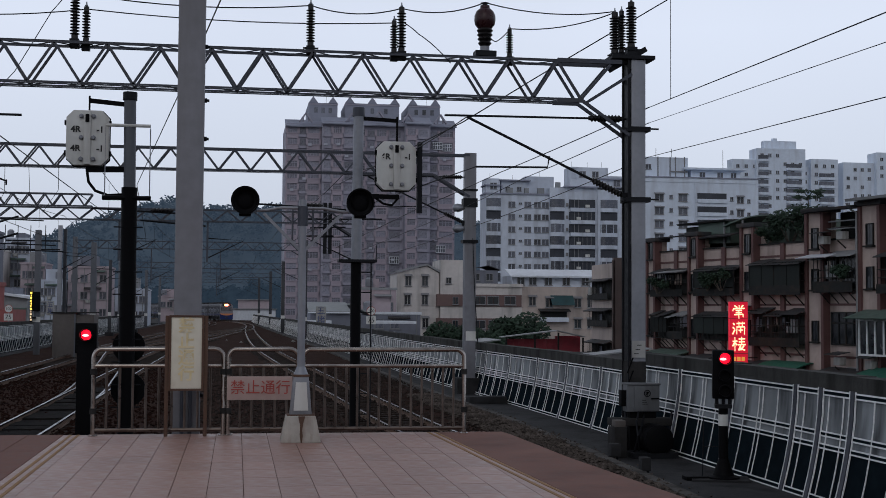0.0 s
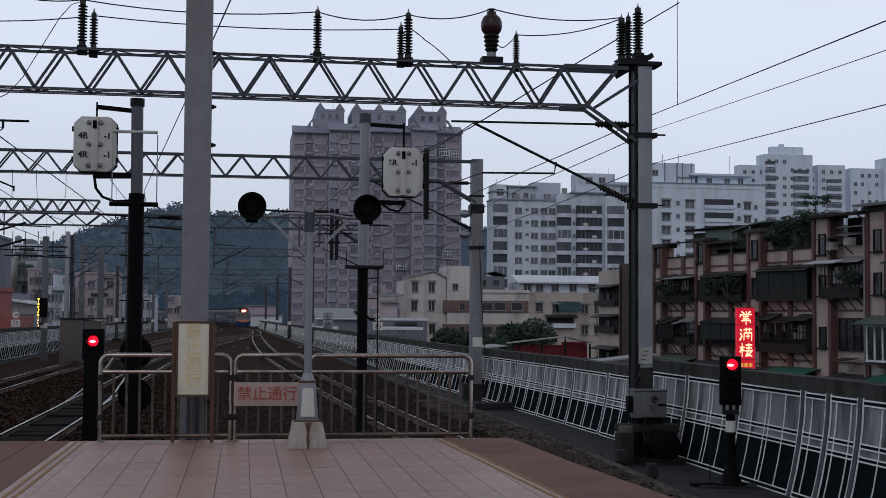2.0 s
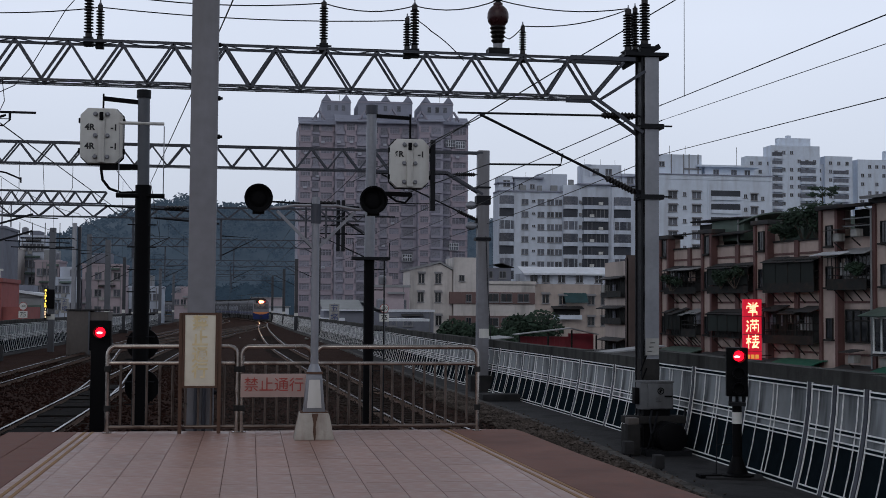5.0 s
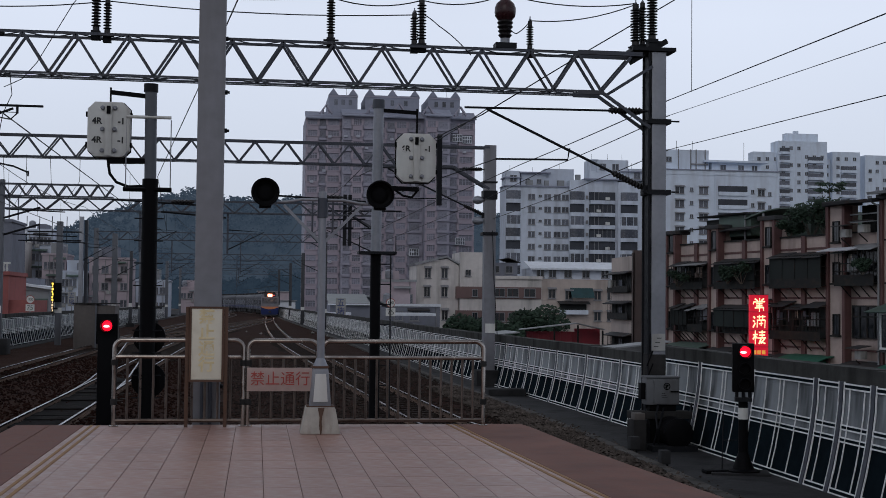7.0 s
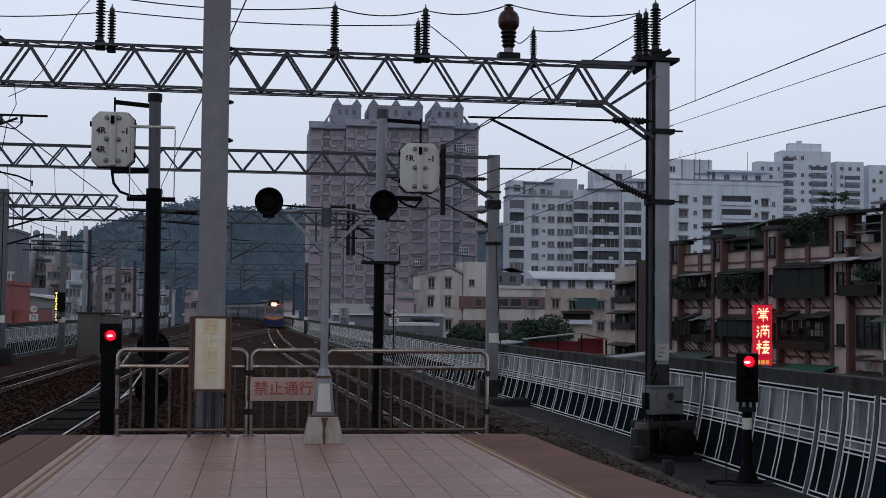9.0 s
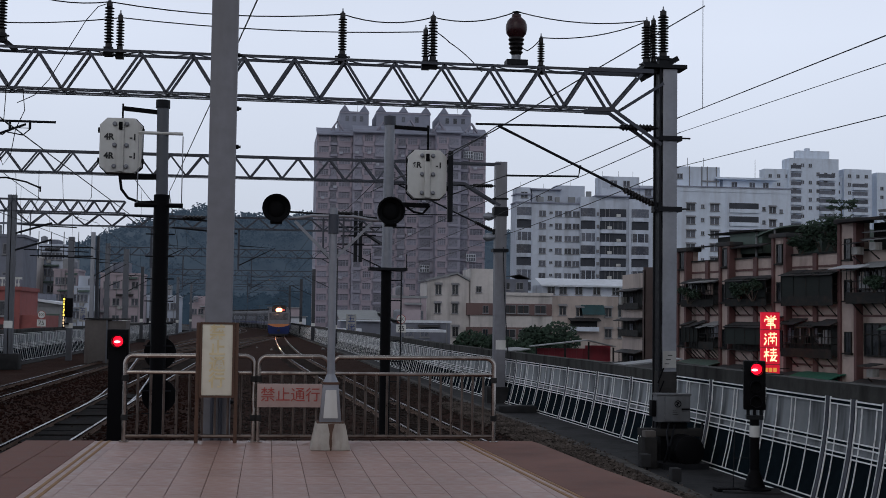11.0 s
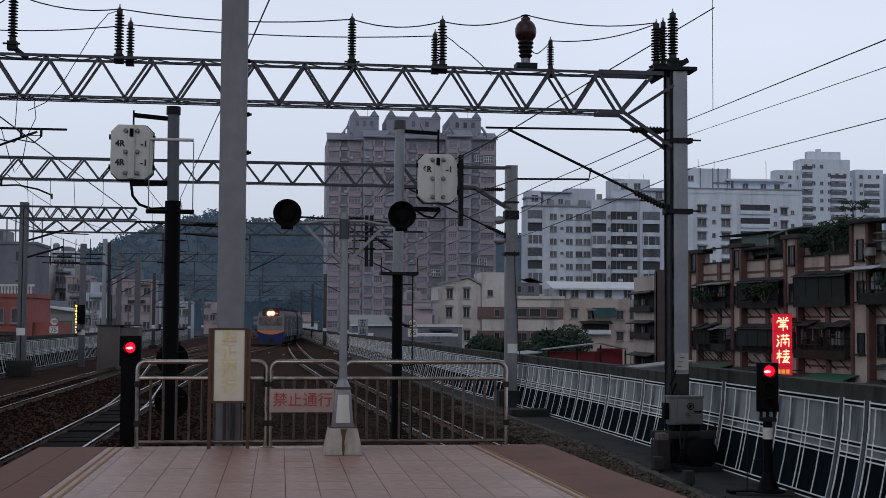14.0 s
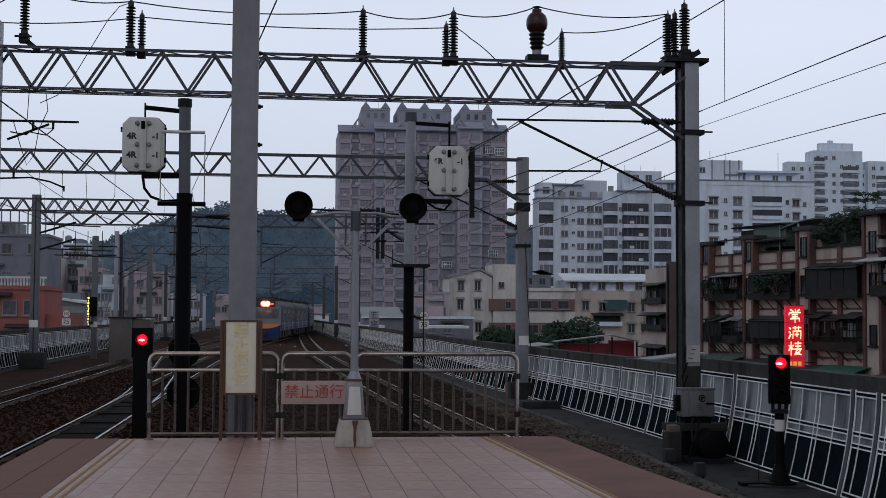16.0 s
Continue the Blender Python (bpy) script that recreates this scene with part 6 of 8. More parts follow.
part("awning", slab(B(), [(-1.4, 4.8), (-0.4, 5.05), (-0.4, 5.1), (-1.45, 4.85)], 18.9, 21.6, "yz"), M["white_tin"], fl, "bleached corrugated awning")
part("awning", slab(B(), [(-1.5, 4.3), (-0.1, 4.55), (-0.1, 4.6), (-1.55, 4.35)], 3.0, 5.7, "yz"), M["grey_tin"], fl, "bleached corrugated awning")
# window air conditioners on brackets
for s, z in ((20.6, 5.9), (22.2, 6.1), (21.9, -1.2), (24.6, -1.3), (12.65, 1.5)):
    ac = part("air_conditioner", box(B(), s - 0.27, s + 0.27, -0.85, -0.36, z - 0.24, z + 0.22), M["grimy_white"], fl, "grimy window air conditioner", bevel=0.03)
    part("hood", slab(B(), [(-1.3, z + 0.35), (-0.3, z + 0.5), (-0.3, z + 0.55), (-1.3, z + 0.4)], s - 0.55, s + 0.55, "yz"), M["tin_roof"], ac)
    part("bracket", bar(B(), (s, -0.35, z - 0.75), (s, -0.95, z - 0.32), 0.06), M["cage"], ac)
# roof-top rooms and canopies
part("roof_room", box(B(), 5.6, 9.4, 0.5, 6, 6.3, 7.75), M["green_tin"], fl, "green sheet-metal roof room")
part("roof_shed", box(B(), 3.9, 5.58, 0.6, 5, 5.9, 7.6), M["shadow_room"], fl, "open roof shed, inner shade painted near-black")
part("roof_sheet", slab(B(), [(0.1, 7.75), (7, 8.05), (7, 8.12), (0.0, 7.85)], 3.5, 9.5, "yz"), M["tin_roof"], fl)
part("roof_sheet", slab(B(), [(-0.2, 6.9), (1.6, 7.1), (1.6, 7.2), (-0.25, 7.0)], 0.0, 4.6, "yz"), M["tin_roof"], fl)
part("roof_sheet", slab(B(), [(-0.45, 6.62), (0.45, 6.85), (0.45, 6.93), (-0.5, 6.7)], 6.2, 10.6, "yz"), M["tin_roof"], fl)
arch = [(8.8 + 5.2 * i / 8, 7.05 + 0.8 * math.sin(math.pi * (0.12 + 0.5 * i / 8))) for i in range(9)]
part("roof_canopy", slab(B(), arch + [(s, z + 0.08) for s, z in arch[::-1]], 0.3, 5), M["green_tin"], fl, "curved green roof canopy")
part("canopy_wall", box(B(), 11.2, 14.8, 4.0, 7, 5.9, 7.7), M["green_tin"], fl)
for s in (11.0, 8.9):
    part("canopy_post", box(B(), s - 0.05, s + 0.05, 0.35, 0.45, 6.0, 7.7), M["grey_tin"], fl)
part("roof_shed", box(B(), 20.2, 23.5, 0.9, 6, 5.9, 7.6), M["shadow_room"], fl, "open roof storey, inner shade painted near-black")
part("roof_shed", box(B(), 25.1, 29.5, 0.9, 6, 5.9, 7.6), M["shadow_room"], fl, "open roof storey, inner shade painted near-black")
part("roof_sheet", slab(B(), [(-1.0, 7.6), (6, 8.3), (6, 8.42), (-1.05, 7.75)], 18.9, 23.4, "yz"), M["tin_roof"], fl, "rusty corrugated roof sheet")
part("roof_sheet", slab(B(), [(-1.2, 7.95), (6, 8.5), (6, 8.62), (-1.25, 8.1)], 23.2, 31, "yz"), M["grey_tin"], fl, "corrugated roof sheet")
part("roof_tank", lathe(B(), [(0.8, 8.2), (0.85, 8.3), (0.85, 8.9), (0.5, 9.1)], 16, (25.6, 1.5, 0)), M["tin_roof"], fl)
for z in (6.55, 7.0):
    part("roof_rail", bar(B(), (20.2, -0.05, z), (23.5, -0.05, z), 0.07), M["grey_tin"], fl)
part("drain_pipe", sweep(B(), [(22.9, -0.9, 7.9), (23.1, -0.7, 7.5), (23.35, -0.55, 7.35), (23.35, -0.55, -6)], 0.06, 8), M["grey_tin"], fl)
part("drain_pipe", sweep(B(), [(18.35, -0.25, 5.9), (18.35, -0.25, -6)], 0.05, 8), M["red_tile"], fl)

# lit vertical restaurant sign
rsn = thing("neon_sign", pose(31.41, 78.6, 0.02), "red vertical lit sign with cream brush-like strokes", "shop sign")
part("case", box(B(), -0.6, 0.6, -0.12, 0.12, -1.65, 2.27), M["sign_red"], rsn, "glowing red sign case")
for z in (-1.66, -1.05, 0.0, 1.15, 2.24):
    part("case_band", box(B(), -0.62, 0.62, -0.135, 0.135, z, z + 0.03), M["red_tile"], rsn)
for zc, strokes in ((1.62, ((-.3, .38, -.1, .25), (.02, .42, .02, .2), (.3, .4, .14, .25), (-.38, .17, .38, .2), (-.38, .17, -.4, .02), (-.2, .06, .2, .08), (-.2, -.08, .2, -.06), (-.3, -.2, .3, -.17), (0, .05, 0, -.45), (.28, -.18, .28, -.36))),
                    (0.58, ((-.38, .3, -.28, .18), (-.4, .05, -.3, -.05), (-.42, -.4, -.26, -.1), (-.15, .28, .4, .3), (0, .4, 0, .12), (.22, .4, .22, .12), (-.15, .06, .4, .08), (-.13, .06, -.15, -.4), (.38, .06, .36, -.42), (.12, .06, .12, -.3), (-.02, -.15, .25, -.13))),
                    (-0.42, ((-.42, .15, -.1, .17), (-.27, .42, -.27, -.45), (-.27, .1, -.42, -.15), (-.25, .05, -.12, -.08), (-.02, .3, .4, .32), (.18, .44, .18, -.05), (0, .12, .38, .14), (-.06, -.06, .44, -.04), (.12, -.1, -.02, -.42), (.05, -.28, .4, -.4), (.35, -.1, .1, -.4)))):
    for a, b, c, d in strokes:
        part("stroke", bar(B(), (a, -0.145, zc + b), (c, -0.145, zc + d), 0.03, 0.085), M["sign_cream"], rsn)
for i in range(3):
    part("small_mark", box(B(), -0.42 + i * 0.3, -0.2 + i * 0.3, -0.15, -0.125, -1.5, -1.25), M["sign_amber"], rsn)
    part("mount", bar(B(), (0.55, 0, -1.3 + i * 1.5), (1.3, 0.05, -1.3 + i * 1.5), 0.06), M["cage"], rsn)


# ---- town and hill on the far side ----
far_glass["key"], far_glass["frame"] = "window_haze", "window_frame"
def simple_block(x0, x1, y, zt, deep, material, label, name="house", category="house", wins=None, w=1.3, h=1.4, roof=None):
    b = thing(name, pose((x0 + x1) / 2, y, 0), label, category)
    hw = (x1 - x0) / 2
    part("wall", box(B(), -hw, hw, 0, deep, GROUND, zt), M[material], b, smooth=None)
    part("parapet", box(B(), -hw - 0.15, hw + 0.15, -0.15, deep, zt, zt + 0.35), M[roof or material], b)
    rnd = random.Random(int(x0 * 7 + y))
    part("roof_hut", box(B(), -hw * rnd.uniform(0.2, 0.8), hw * rnd.uniform(0.1, 0.6), 2, deep - 1, zt + 0.35, zt + rnd.uniform(1.2, 2.4)), M[rnd.choice(("pale_render", "grey_tin", "slate_wall", "rose_render"))], b, smooth=None)
    tx = rnd.uniform(-hw * 0.7, hw * 0.7)
    part("water_tank", lathe(B(), [(0.55, zt + 0.5), (0.6, zt + 0.6), (0.6, zt + 1.6), (0.25, zt + 1.85)], 12, (tx, 1.2, 0)), M["galvanised"], b)
    for k in range(2):
        px = rnd.uniform(-hw, hw)
        part("rain_pipe", sweep(B(), [(px, -0.1, zt), (px, -0.1, GROUND)], 0.06, 6), M["window_frame"], b)
    if wins:
        nx, z0, z1, nz = wins
        for k in range(nz):
            az = z0 + (z1 - z0) * (k + 1) / nz - 0.1
            a = rnd.uniform(-hw, hw * 0.2)
            part("awning", slab(B(), [(-0.8, az - 0.3), (0, az), (0, az + 0.06), (-0.85, az - 0.24)], a, min(hw, a + rnd.uniform(1.5, 3.2)), "yz"), M[rnd.choice(("tin_roof", "grey_tin", "green_tin"))], b)
            part("air_conditioner", box(B(), a + 0.3, a + 1.0, -0.4, -0.003, az - 2.6, az - 2.1), M["grimy_white"], b)
        windows(b, 0, cells(-hw + 0.3, hw - 0.3, nx, z0, z1, nz, 0.08, int(x0) % 9), w, h)
    return b


brick = simple_block(-28.0, -21.9, 120, 3.6, 9, "red_brick", "red brick house with white balustrade", wins=(3, -2.2, 3.4, 2))
part("annex", box(B(), 3.05, 5.2, 0.5, 8, GROUND, 1.4), M["red_brick"], brick)
windows(brick, 0.5, [(4.4, -0.6)], 0.9, 1.8)
for i in range(22):
    part("baluster", lathe(B(), [(0.07, 3.95), (0.11, 4.1), (0.06, 4.35), (0.09, 4.6)], 8, (-3.0 + i * 0.28, 0.05, 0)), M["white_panel"], brick)
part("balustrade_rail", box(B(), -3.15, 3.15, -0.1, 0.25, 4.6, 4.78), M["white_panel"], brick)
simple_block(-44, -30.8, 170, 11.2, 10, "slate_wall", "dark grey house with a roof frame", wins=(4, -3, 11.5, 4))
pg = thing("roof_pergola", pose(-33.5, 171, 11.5), "dark steel roof pergola", "pergola")
for x in range(7):
    part("post", box(B(), x * 1.1 - 3.4, x * 1.1 - 3.25, 0, 0.15, 0, 3.0), M["slate_wall"], pg)
for z in (1.4, 3.0):
    part("beam", box(B(), -3.6, 3.6, -0.1, 0.25, z, z + 0.25), M["slate_wall"], pg)
wh = simple_block(-26.5, -21.5, 140, 2.4, 9, "grey_tin", "low grey workshop with a slanted pale roof", wins=(3, -3.4, 1.6, 1))
part("roof", slab(B(), [(-2.9, 3.3), (2.8, 2.5), (2.8, 2.75), (-2.9, 3.55)], -0.6, 9), M["white_tin"], wh, "pale sheet roof")
for x0, x1, y, zt, m, n, nz in ((-43.5, -39.5, 230, 11.2, "cream_render", 2, 4), (-40.5, -36.0, 238, 13.6, "pale_render", 3, 5), (-36.5, -32.5, 230, 9.0, "rose_render", 3, 3),
                                (-33, -28.6, 226, 6.0, "pale_render", 3, 2), (-28.4, -21.5, 228, 8.4, "rose_render", 4, 3), (-23, -16.5, 250, 5.0, "pale_render", 4, 2), (-52, -44, 232, 8.0, "pale_render", 4, 3),
                                (-17.5, -11, 300, 4.2, "rose_render", 4, 1)):
    simple_block(x0, x1, y, zt, 9, m, "small hazy town house beyond the railway", wins=(n, zt - 3 * nz, zt - 0.3, nz), w=1.2, h=1.3)
simple_block(18.0, 23.4, 192, 4.6, 9, "rose_render", "pinkish low house with a grey roof", wins=(3, 0.2, 4.0, 1), roof="grey_tin")
simple_block(16.0, 25.5, 181, 1.0, 9, "slate_wall", "grey shed behind the boundary wall", wins=(4, -1.4, 0.8, 1), roof="white_tin")

# shed with pitched pale roof beyond the wall
ps = thing("platform_shed", pose(11.8, 152, GROUND), "grey shed with a pale sloping sheet roof", "shed")
part("wall", slab(B(), [(-3.3, 0), (4.0, 0), (4.0, 8.8), (1.4, 9.3), (-3.3, 9.3)], 0.5, 12), M["slate_wall"], ps, smooth=None)
part("roof", slab(B(), [(0.0, 9.25), (8.0, 10.4), (8.0, 10.52), (0.0, 9.4)], -3.5, 1.4, "yz"), M["shed_tin"], ps, "pale sheet roof", smooth=None)
part("roof", slab(B(), [(1.4, 10.2), (4.4, 8.85), (4.4, 9.0), (1.42, 10.36)], 2.2, 12), M["shed_tin"], ps, "pale sheet roof", smooth=None)
part("gutter", box(B(), -3.6, 1.5, -0.15, -0.01, 9.18, 9.34), M["white_tin"], ps)
part("canopy", box(B(), -6.5, -1.0, -2, 10, 8.0, 8.35), M["white_tin"], ps, "white canopy edge")
part("canopy", box(B(), 3.6, 9.0, -1, 8, 8.0, 8.3), M["white_tin"], ps, "white canopy edge")

# distant low platform canopy and houses at the foot of the hill
for x0, x1, y, z0, z1, m in ((0.3, 8.0, 330, 1.6, 3.9, "rose_render"), (-1.0, 9.5, 325, 0.9, 1.6, "white_tin"), (-75, -30, 420, -1, 4.5, "pale_render")):
    b = thing("far_shed", pose((x0 + x1) / 2, y, GROUND), "pale distant shed at the foot of the hill", "shed")
    part("wall", box(B(), -(x1 - x0) / 2, (x1 - x0) / 2, 0, 8, 0, z1 - GROUND), M[m], b)
    part("roof", box(B(), -(x1 - x0) / 2 - 0.4, (x1 - x0) / 2 + 0.4, -0.5, 8.5, z1 - GROUND, z1 - GROUND + 0.2), M["grey_tin"], b)

# concrete relay shelter between the tracks
rl = thing("relay_shelter", pose(-8.78, 73, -1.15), "brown-grey stained concrete relay shelter beside the tracks", "shelter")
part("wall", box(B(), -1.08, 0.1, 0, 2.4, 0, 2.42), M["shelter_wall"], rl, bevel=0.03)
part("door_panel", box(B(), 0.11, 1.1, 0.05, 2.4, 0, 2.36), M["shelter_wall"], rl, "stained door panel", bevel=0.02)
part("door_post", box(B(), 0.06, 0.15, -0.04, 0.04, 0, 2.4), M["steel_grey"], rl)
part("roof_lip", box(B(), -1.15, 1.15, -0.08, 2.5, 2.43, 2.5), M["grime"], rl)

# wooded hill, far behind everything
hb = B()
NXH, NZH = 120, 26
hill_rows = [(-420, 14), (-300, 22), (-200, 30), (-150, 33), (-103, 40), (-75, 49), (-52, 56), (-36, 60), (-20, 58), (5, 56), (18, 57), (60, 58), (110, 56), (134, 54), (200, 44), (300, 34), (420, 26)]
hg = []
for j in range(NZH + 1):
    row = []
    for i in range(NXH + 1):
        x = -420 + 840 * i / NXH
        t = j / NZH
        top = smooth_at(hill_rows, x)
        z = GROUND + (top - GROUND) * math.sin(t * math.pi / 2)
        y = 640 + 130 * t - 30 * math.exp(-((x + 30) / 90) ** 2)
        k = 4.5 * noise.noise(Vector((x * 0.06, z * 0.08, 1))) + 2.0 * noise.noise(Vector((x * 0.2, z * 0.25, 7)))
        row.append(hb.verts.new((x + k * 0.4, y - k * 1.5, z + k * 0.45 * t)))
    hg.append(row)
for a, b in zip(hg, hg[1:]):
    for i in range(NXH):
        hb.faces.new((a[i], a[i + 1], b[i + 1], b[i]))
tagged(part("backdrop_hill", hb, M["hill_woods"], smooth=180), "dark blue-green wooded hill behind the town, haze added as faint emission", "hill", kind="structure")


def leaf_cloud(bm, c, r, n, size, rnd, flat=0.8):
    """Many small tilted leaf quads filling an uneven ball."""
    for _ in range(n):
        d = Vector((rnd.gauss(0, 1), rnd.gauss(0, 1), rnd.gauss(0, 1))).normalized() * r * rnd.random() ** 0.4
        d.z *= flat
        p = Vector(c) + d
        a = Vector((rnd.gauss(0, 1), rnd.gauss(0, 1), rnd.gauss(0, 0.6))).normalized() * size * rnd.uniform(0.6, 1.3)
        b = a.orthogonal().normalized() * size * 0.55
        bm.faces.new([bm.verts.new(p + q) for q in (-a, b, a, -b)])


# ridge trees standing out on the hill top
rt = random.Random(4)
ridge = B()
for _ in range(46):
    x = rt.uniform(-110, 120)
    r = rt.uniform(2.5, 5.5)
    z = smooth_at(hill_rows, x)
    leaf_cloud(ridge, (x, 735, z + r * 0.25), r, 70, 1.0, rt, 0.75)
for _ in range(900):      # crowns over the whole slope
    x, t = rt.uniform(-150, 150), rt.random() ** 0.8
    z = GROUND + (smooth_at(hill_rows, x) - GROUND) * math.sin(t * math.pi / 2)
    y = 640 + 130 * t - 30 * math.exp(-((x + 30) / 90) ** 2)
    leaf_cloud(ridge, (x, y - 2, z + 0.5), rt.uniform(2.2, 4.5), 26, 1.1, rt, 0.8)
tagged(part("ridge_woods", ridge, M["hill_woods"], smooth=None), "tree crowns over the wooded hill, haze added as faint emission", "woods", kind="stuff")


foot = B()
rf_ = random.Random(31)
fg = []
for j in range(9):
    row = []
    for i in range(111):
        x = -130 + 2 * i
        top = 11 + 6 * noise.noise(Vector((x * 0.045, 0, 3))) + 3 * noise.noise(Vector((x * 0.2, 0, 9)))
        t = j / 8
        row.append(foot.verts.new((x, 560 + 16 * t + 2 * noise.noise(Vector((x * 0.3, t * 4, 0))), GROUND + (top - GROUND) * math.sin(t * math.pi / 2))))
        if j > 3 and rf_.random() < 0.7:
            leaf_cloud(foot, row[-1].co, rf_.uniform(1.2, 2.4), 12, 0.7, rf_, 0.85)
    fg.append(row)
for a, b in zip(fg, fg[1:]):
    for i in range(110):
        foot.faces.new((a[i], a[i + 1], b[i + 1], b[i]))
tagged(part("backdrop_woods", foot, M["foot_woods"], smooth=None), "dark trees at the foot of the hill, haze added as emission", "woods", kind="stuff")


def shrub(x, y, z, w, h, seed, name="bush", label="dark green leafy bush", size=0.28, n=900):
    rnd = random.Random(seed)
    b = thing(name, pose(x, y, z), label, name, "bushes")
    tr = B()
    cr = B()
    for k in range(7):
        cx, cz = rnd.uniform(-w / 2, w / 2), rnd.uniform(h * 0.35, h * 0.8)
        sweep(tr, [(cx * 0.15, 0, 0), (cx * 0.6, rnd.uniform(-0.3, 0.3), cz * 0.6), (cx, 0, cz)], 0.05 * size / 0.2, 5, 0.015)
        leaf_cloud(cr, (cx, rnd.uniform(-w / 4, w / 4), cz), rnd.uniform(0.5, 0.9) * h * 0.42, n // 7, size, rnd)
    part("stem", tr, M["bark"], b)
    part("crown", cr, M["leaf"], b, smooth=None)
    return b


shrub(30.8, 178, GROUND, 8, 8.4, 1, "tree", "dark leafy tree before the beige flats", 0.36, 7000)
shrub(36.0, 178, GROUND, 8.5, 9.0, 2, "tree", "dark leafy tree before the beige flats", 0.36, 7000)
shrub(33.6, 172, GROUND, 7, 7.6, 8, "tree", "dark leafy tree before the beige flats", 0.36, 6000)


def on_flats(s, out, z):
    """A place given along and out from the walk-up flats' front."""
    a = radians(-76.83)
    return 30.18 + s * math.cos(a) + out * math.sin(a), 92.5 + s * math.sin(a) - out * math.cos(a), z


for k, (s, out, z, w, h) in enumerate(((14.4, 0.1, 5.95, 1.6, 1.2), (15.9, -0.5, 5.95, 2.6, 2.2), (17.4, -0.5, 5.95, 2.4, 2.4), (18.2, -0.4, 5.95, 1.4, 1.7))):
    x, y, z = on_flats(s, out, z)
    shrub(x, y, z, w, h, 20 + k, "roof_plant", "leafy potted shrub on the roof parapet", 0.13, 900)
for k, (s, z, w, h) in enumerate(((2.7, 2.9, 2.6, 1.2), (10.6, 3.0, 1.9, 1.5), (9.0, 3.0, 1.2, 1.3), (22.6, 3.4, 1.0, 1.0))):
    x, y, z = on_flats(s, 1.05, z)
    b = shrub(x, y, z, w, h, 40 + k, "balcony_plant", "trailing plants through the balcony bars", 0.1, 700)
    b.rotation_euler = (0, 0, radians(-76.83))
# umbrella-shaped papaya on the roof
x, y, z = on_flats(17.55, -0.6, 5.95)
pp = thing("papaya_tree", pose(x, y, z), "slim papaya tree with a flat leafy top", "tree")
part("trunk", sweep(B(), [(0, 0, 0), (0.05, 0, 1.4), (0.0, 0, 2.9)], 0.07, 8, 0.03), M["bark"], pp)
pl = B()
rp = random.Random(11)
for k in range(14):
    a = k * 2.4
    r = rp.uniform(0.5, 1.05)
    q = (r * math.cos(a), r * math.sin(a), 2.95 + rp.uniform(-0.25, 0.3))
    sweep(pl, [(0, 0, 2.75), (q[0] * 0.6, q[1] * 0.6, q[2] + 0.05), q], 0.015, 4)
    leaf_cloud(pl, q, 0.28, 16, 0.14, rp, 0.4)
part("crown", pl, M["leaf"], pp, smooth=None)


# ---- the arriving train ----
mat("train_silver", (0.052, 0.052, 0.062), 0.6, spec=0.2, metal=0.1, vary=0.15, grain=3, stain=0.45, stain_color=(0.035, 0.034, 0.038), stain_scale=0.8, bump=0.02)
mat("train_front", (0.20, 0.203, 0.225), 0.5, spec=0.25, vary=0.1, grain=4, stain=0.4, stain_color=(0.12, 0.118, 0.12), stain_scale=1.5, bump=0.02)
mat("train_blue", (0.009, 0.022, 0.105), 0.45, spec=0.25, vary=0.15, grain=4, bump=0.02)
mat("train_orange", (0.58, 0.21, 0.075), 0.5, vary=0.12, grain=4, bump=0.02)
mat("train_roof", (0.036, 0.035, 0.038), 0.9, spec=0.05, vary=0.3, grain=4, stain=0.4, bump=0.05)
# windscreen glass: the sky's reflection is painted in as a greyer base colour
mat("train_screen", (0.095, 0.096, 0.107), 0.3, spec=0.4, vary=0.2, grain=2, bump=0)
mat("train_glass", (0.02, 0.022, 0.028), 0.12, grain=4, bump=0)
mat("train_under", (0.025, 0.024, 0.024), 0.85, grain=6, bump=0.1)
mat("headlight", (0.9, 0.7, 0.5), 0.3, grain=4, bump=0, emit=(1.0, 0.48, 0.25, 220.0))
mat("lamp_bowl", (0.6, 0.3, 0.15), 0.3, grain=4, bump=0, emit=(1.0, 0.15, 0.065, 1.25))
mat("tail_light", (0.4, 0.05, 0.05), 0.3, grain=4, bump=0, emit=(1.0, 0.10, 0.12, 0.7))

CAR, GAP, HALF = 20.0, 0.5, 1.43


def body_section(k=1.0, drop=0.0):
    """Half-rounded body outline (x, z) above the rail."""
    pts = [(-HALF * k, 0.95), (-HALF * k, 3.1)]
    for a in range(0, 181, 20):
        pts.append((-HALF * k * math.cos(radians(a)) * (0.96 if 0 < a < 180 else 1), 3.15 + 0.74 * math.sin(radians(a)) ** 0.7 - drop))
    return pts + [(HALF * k, 3.1), (HALF * k, 0.95)]


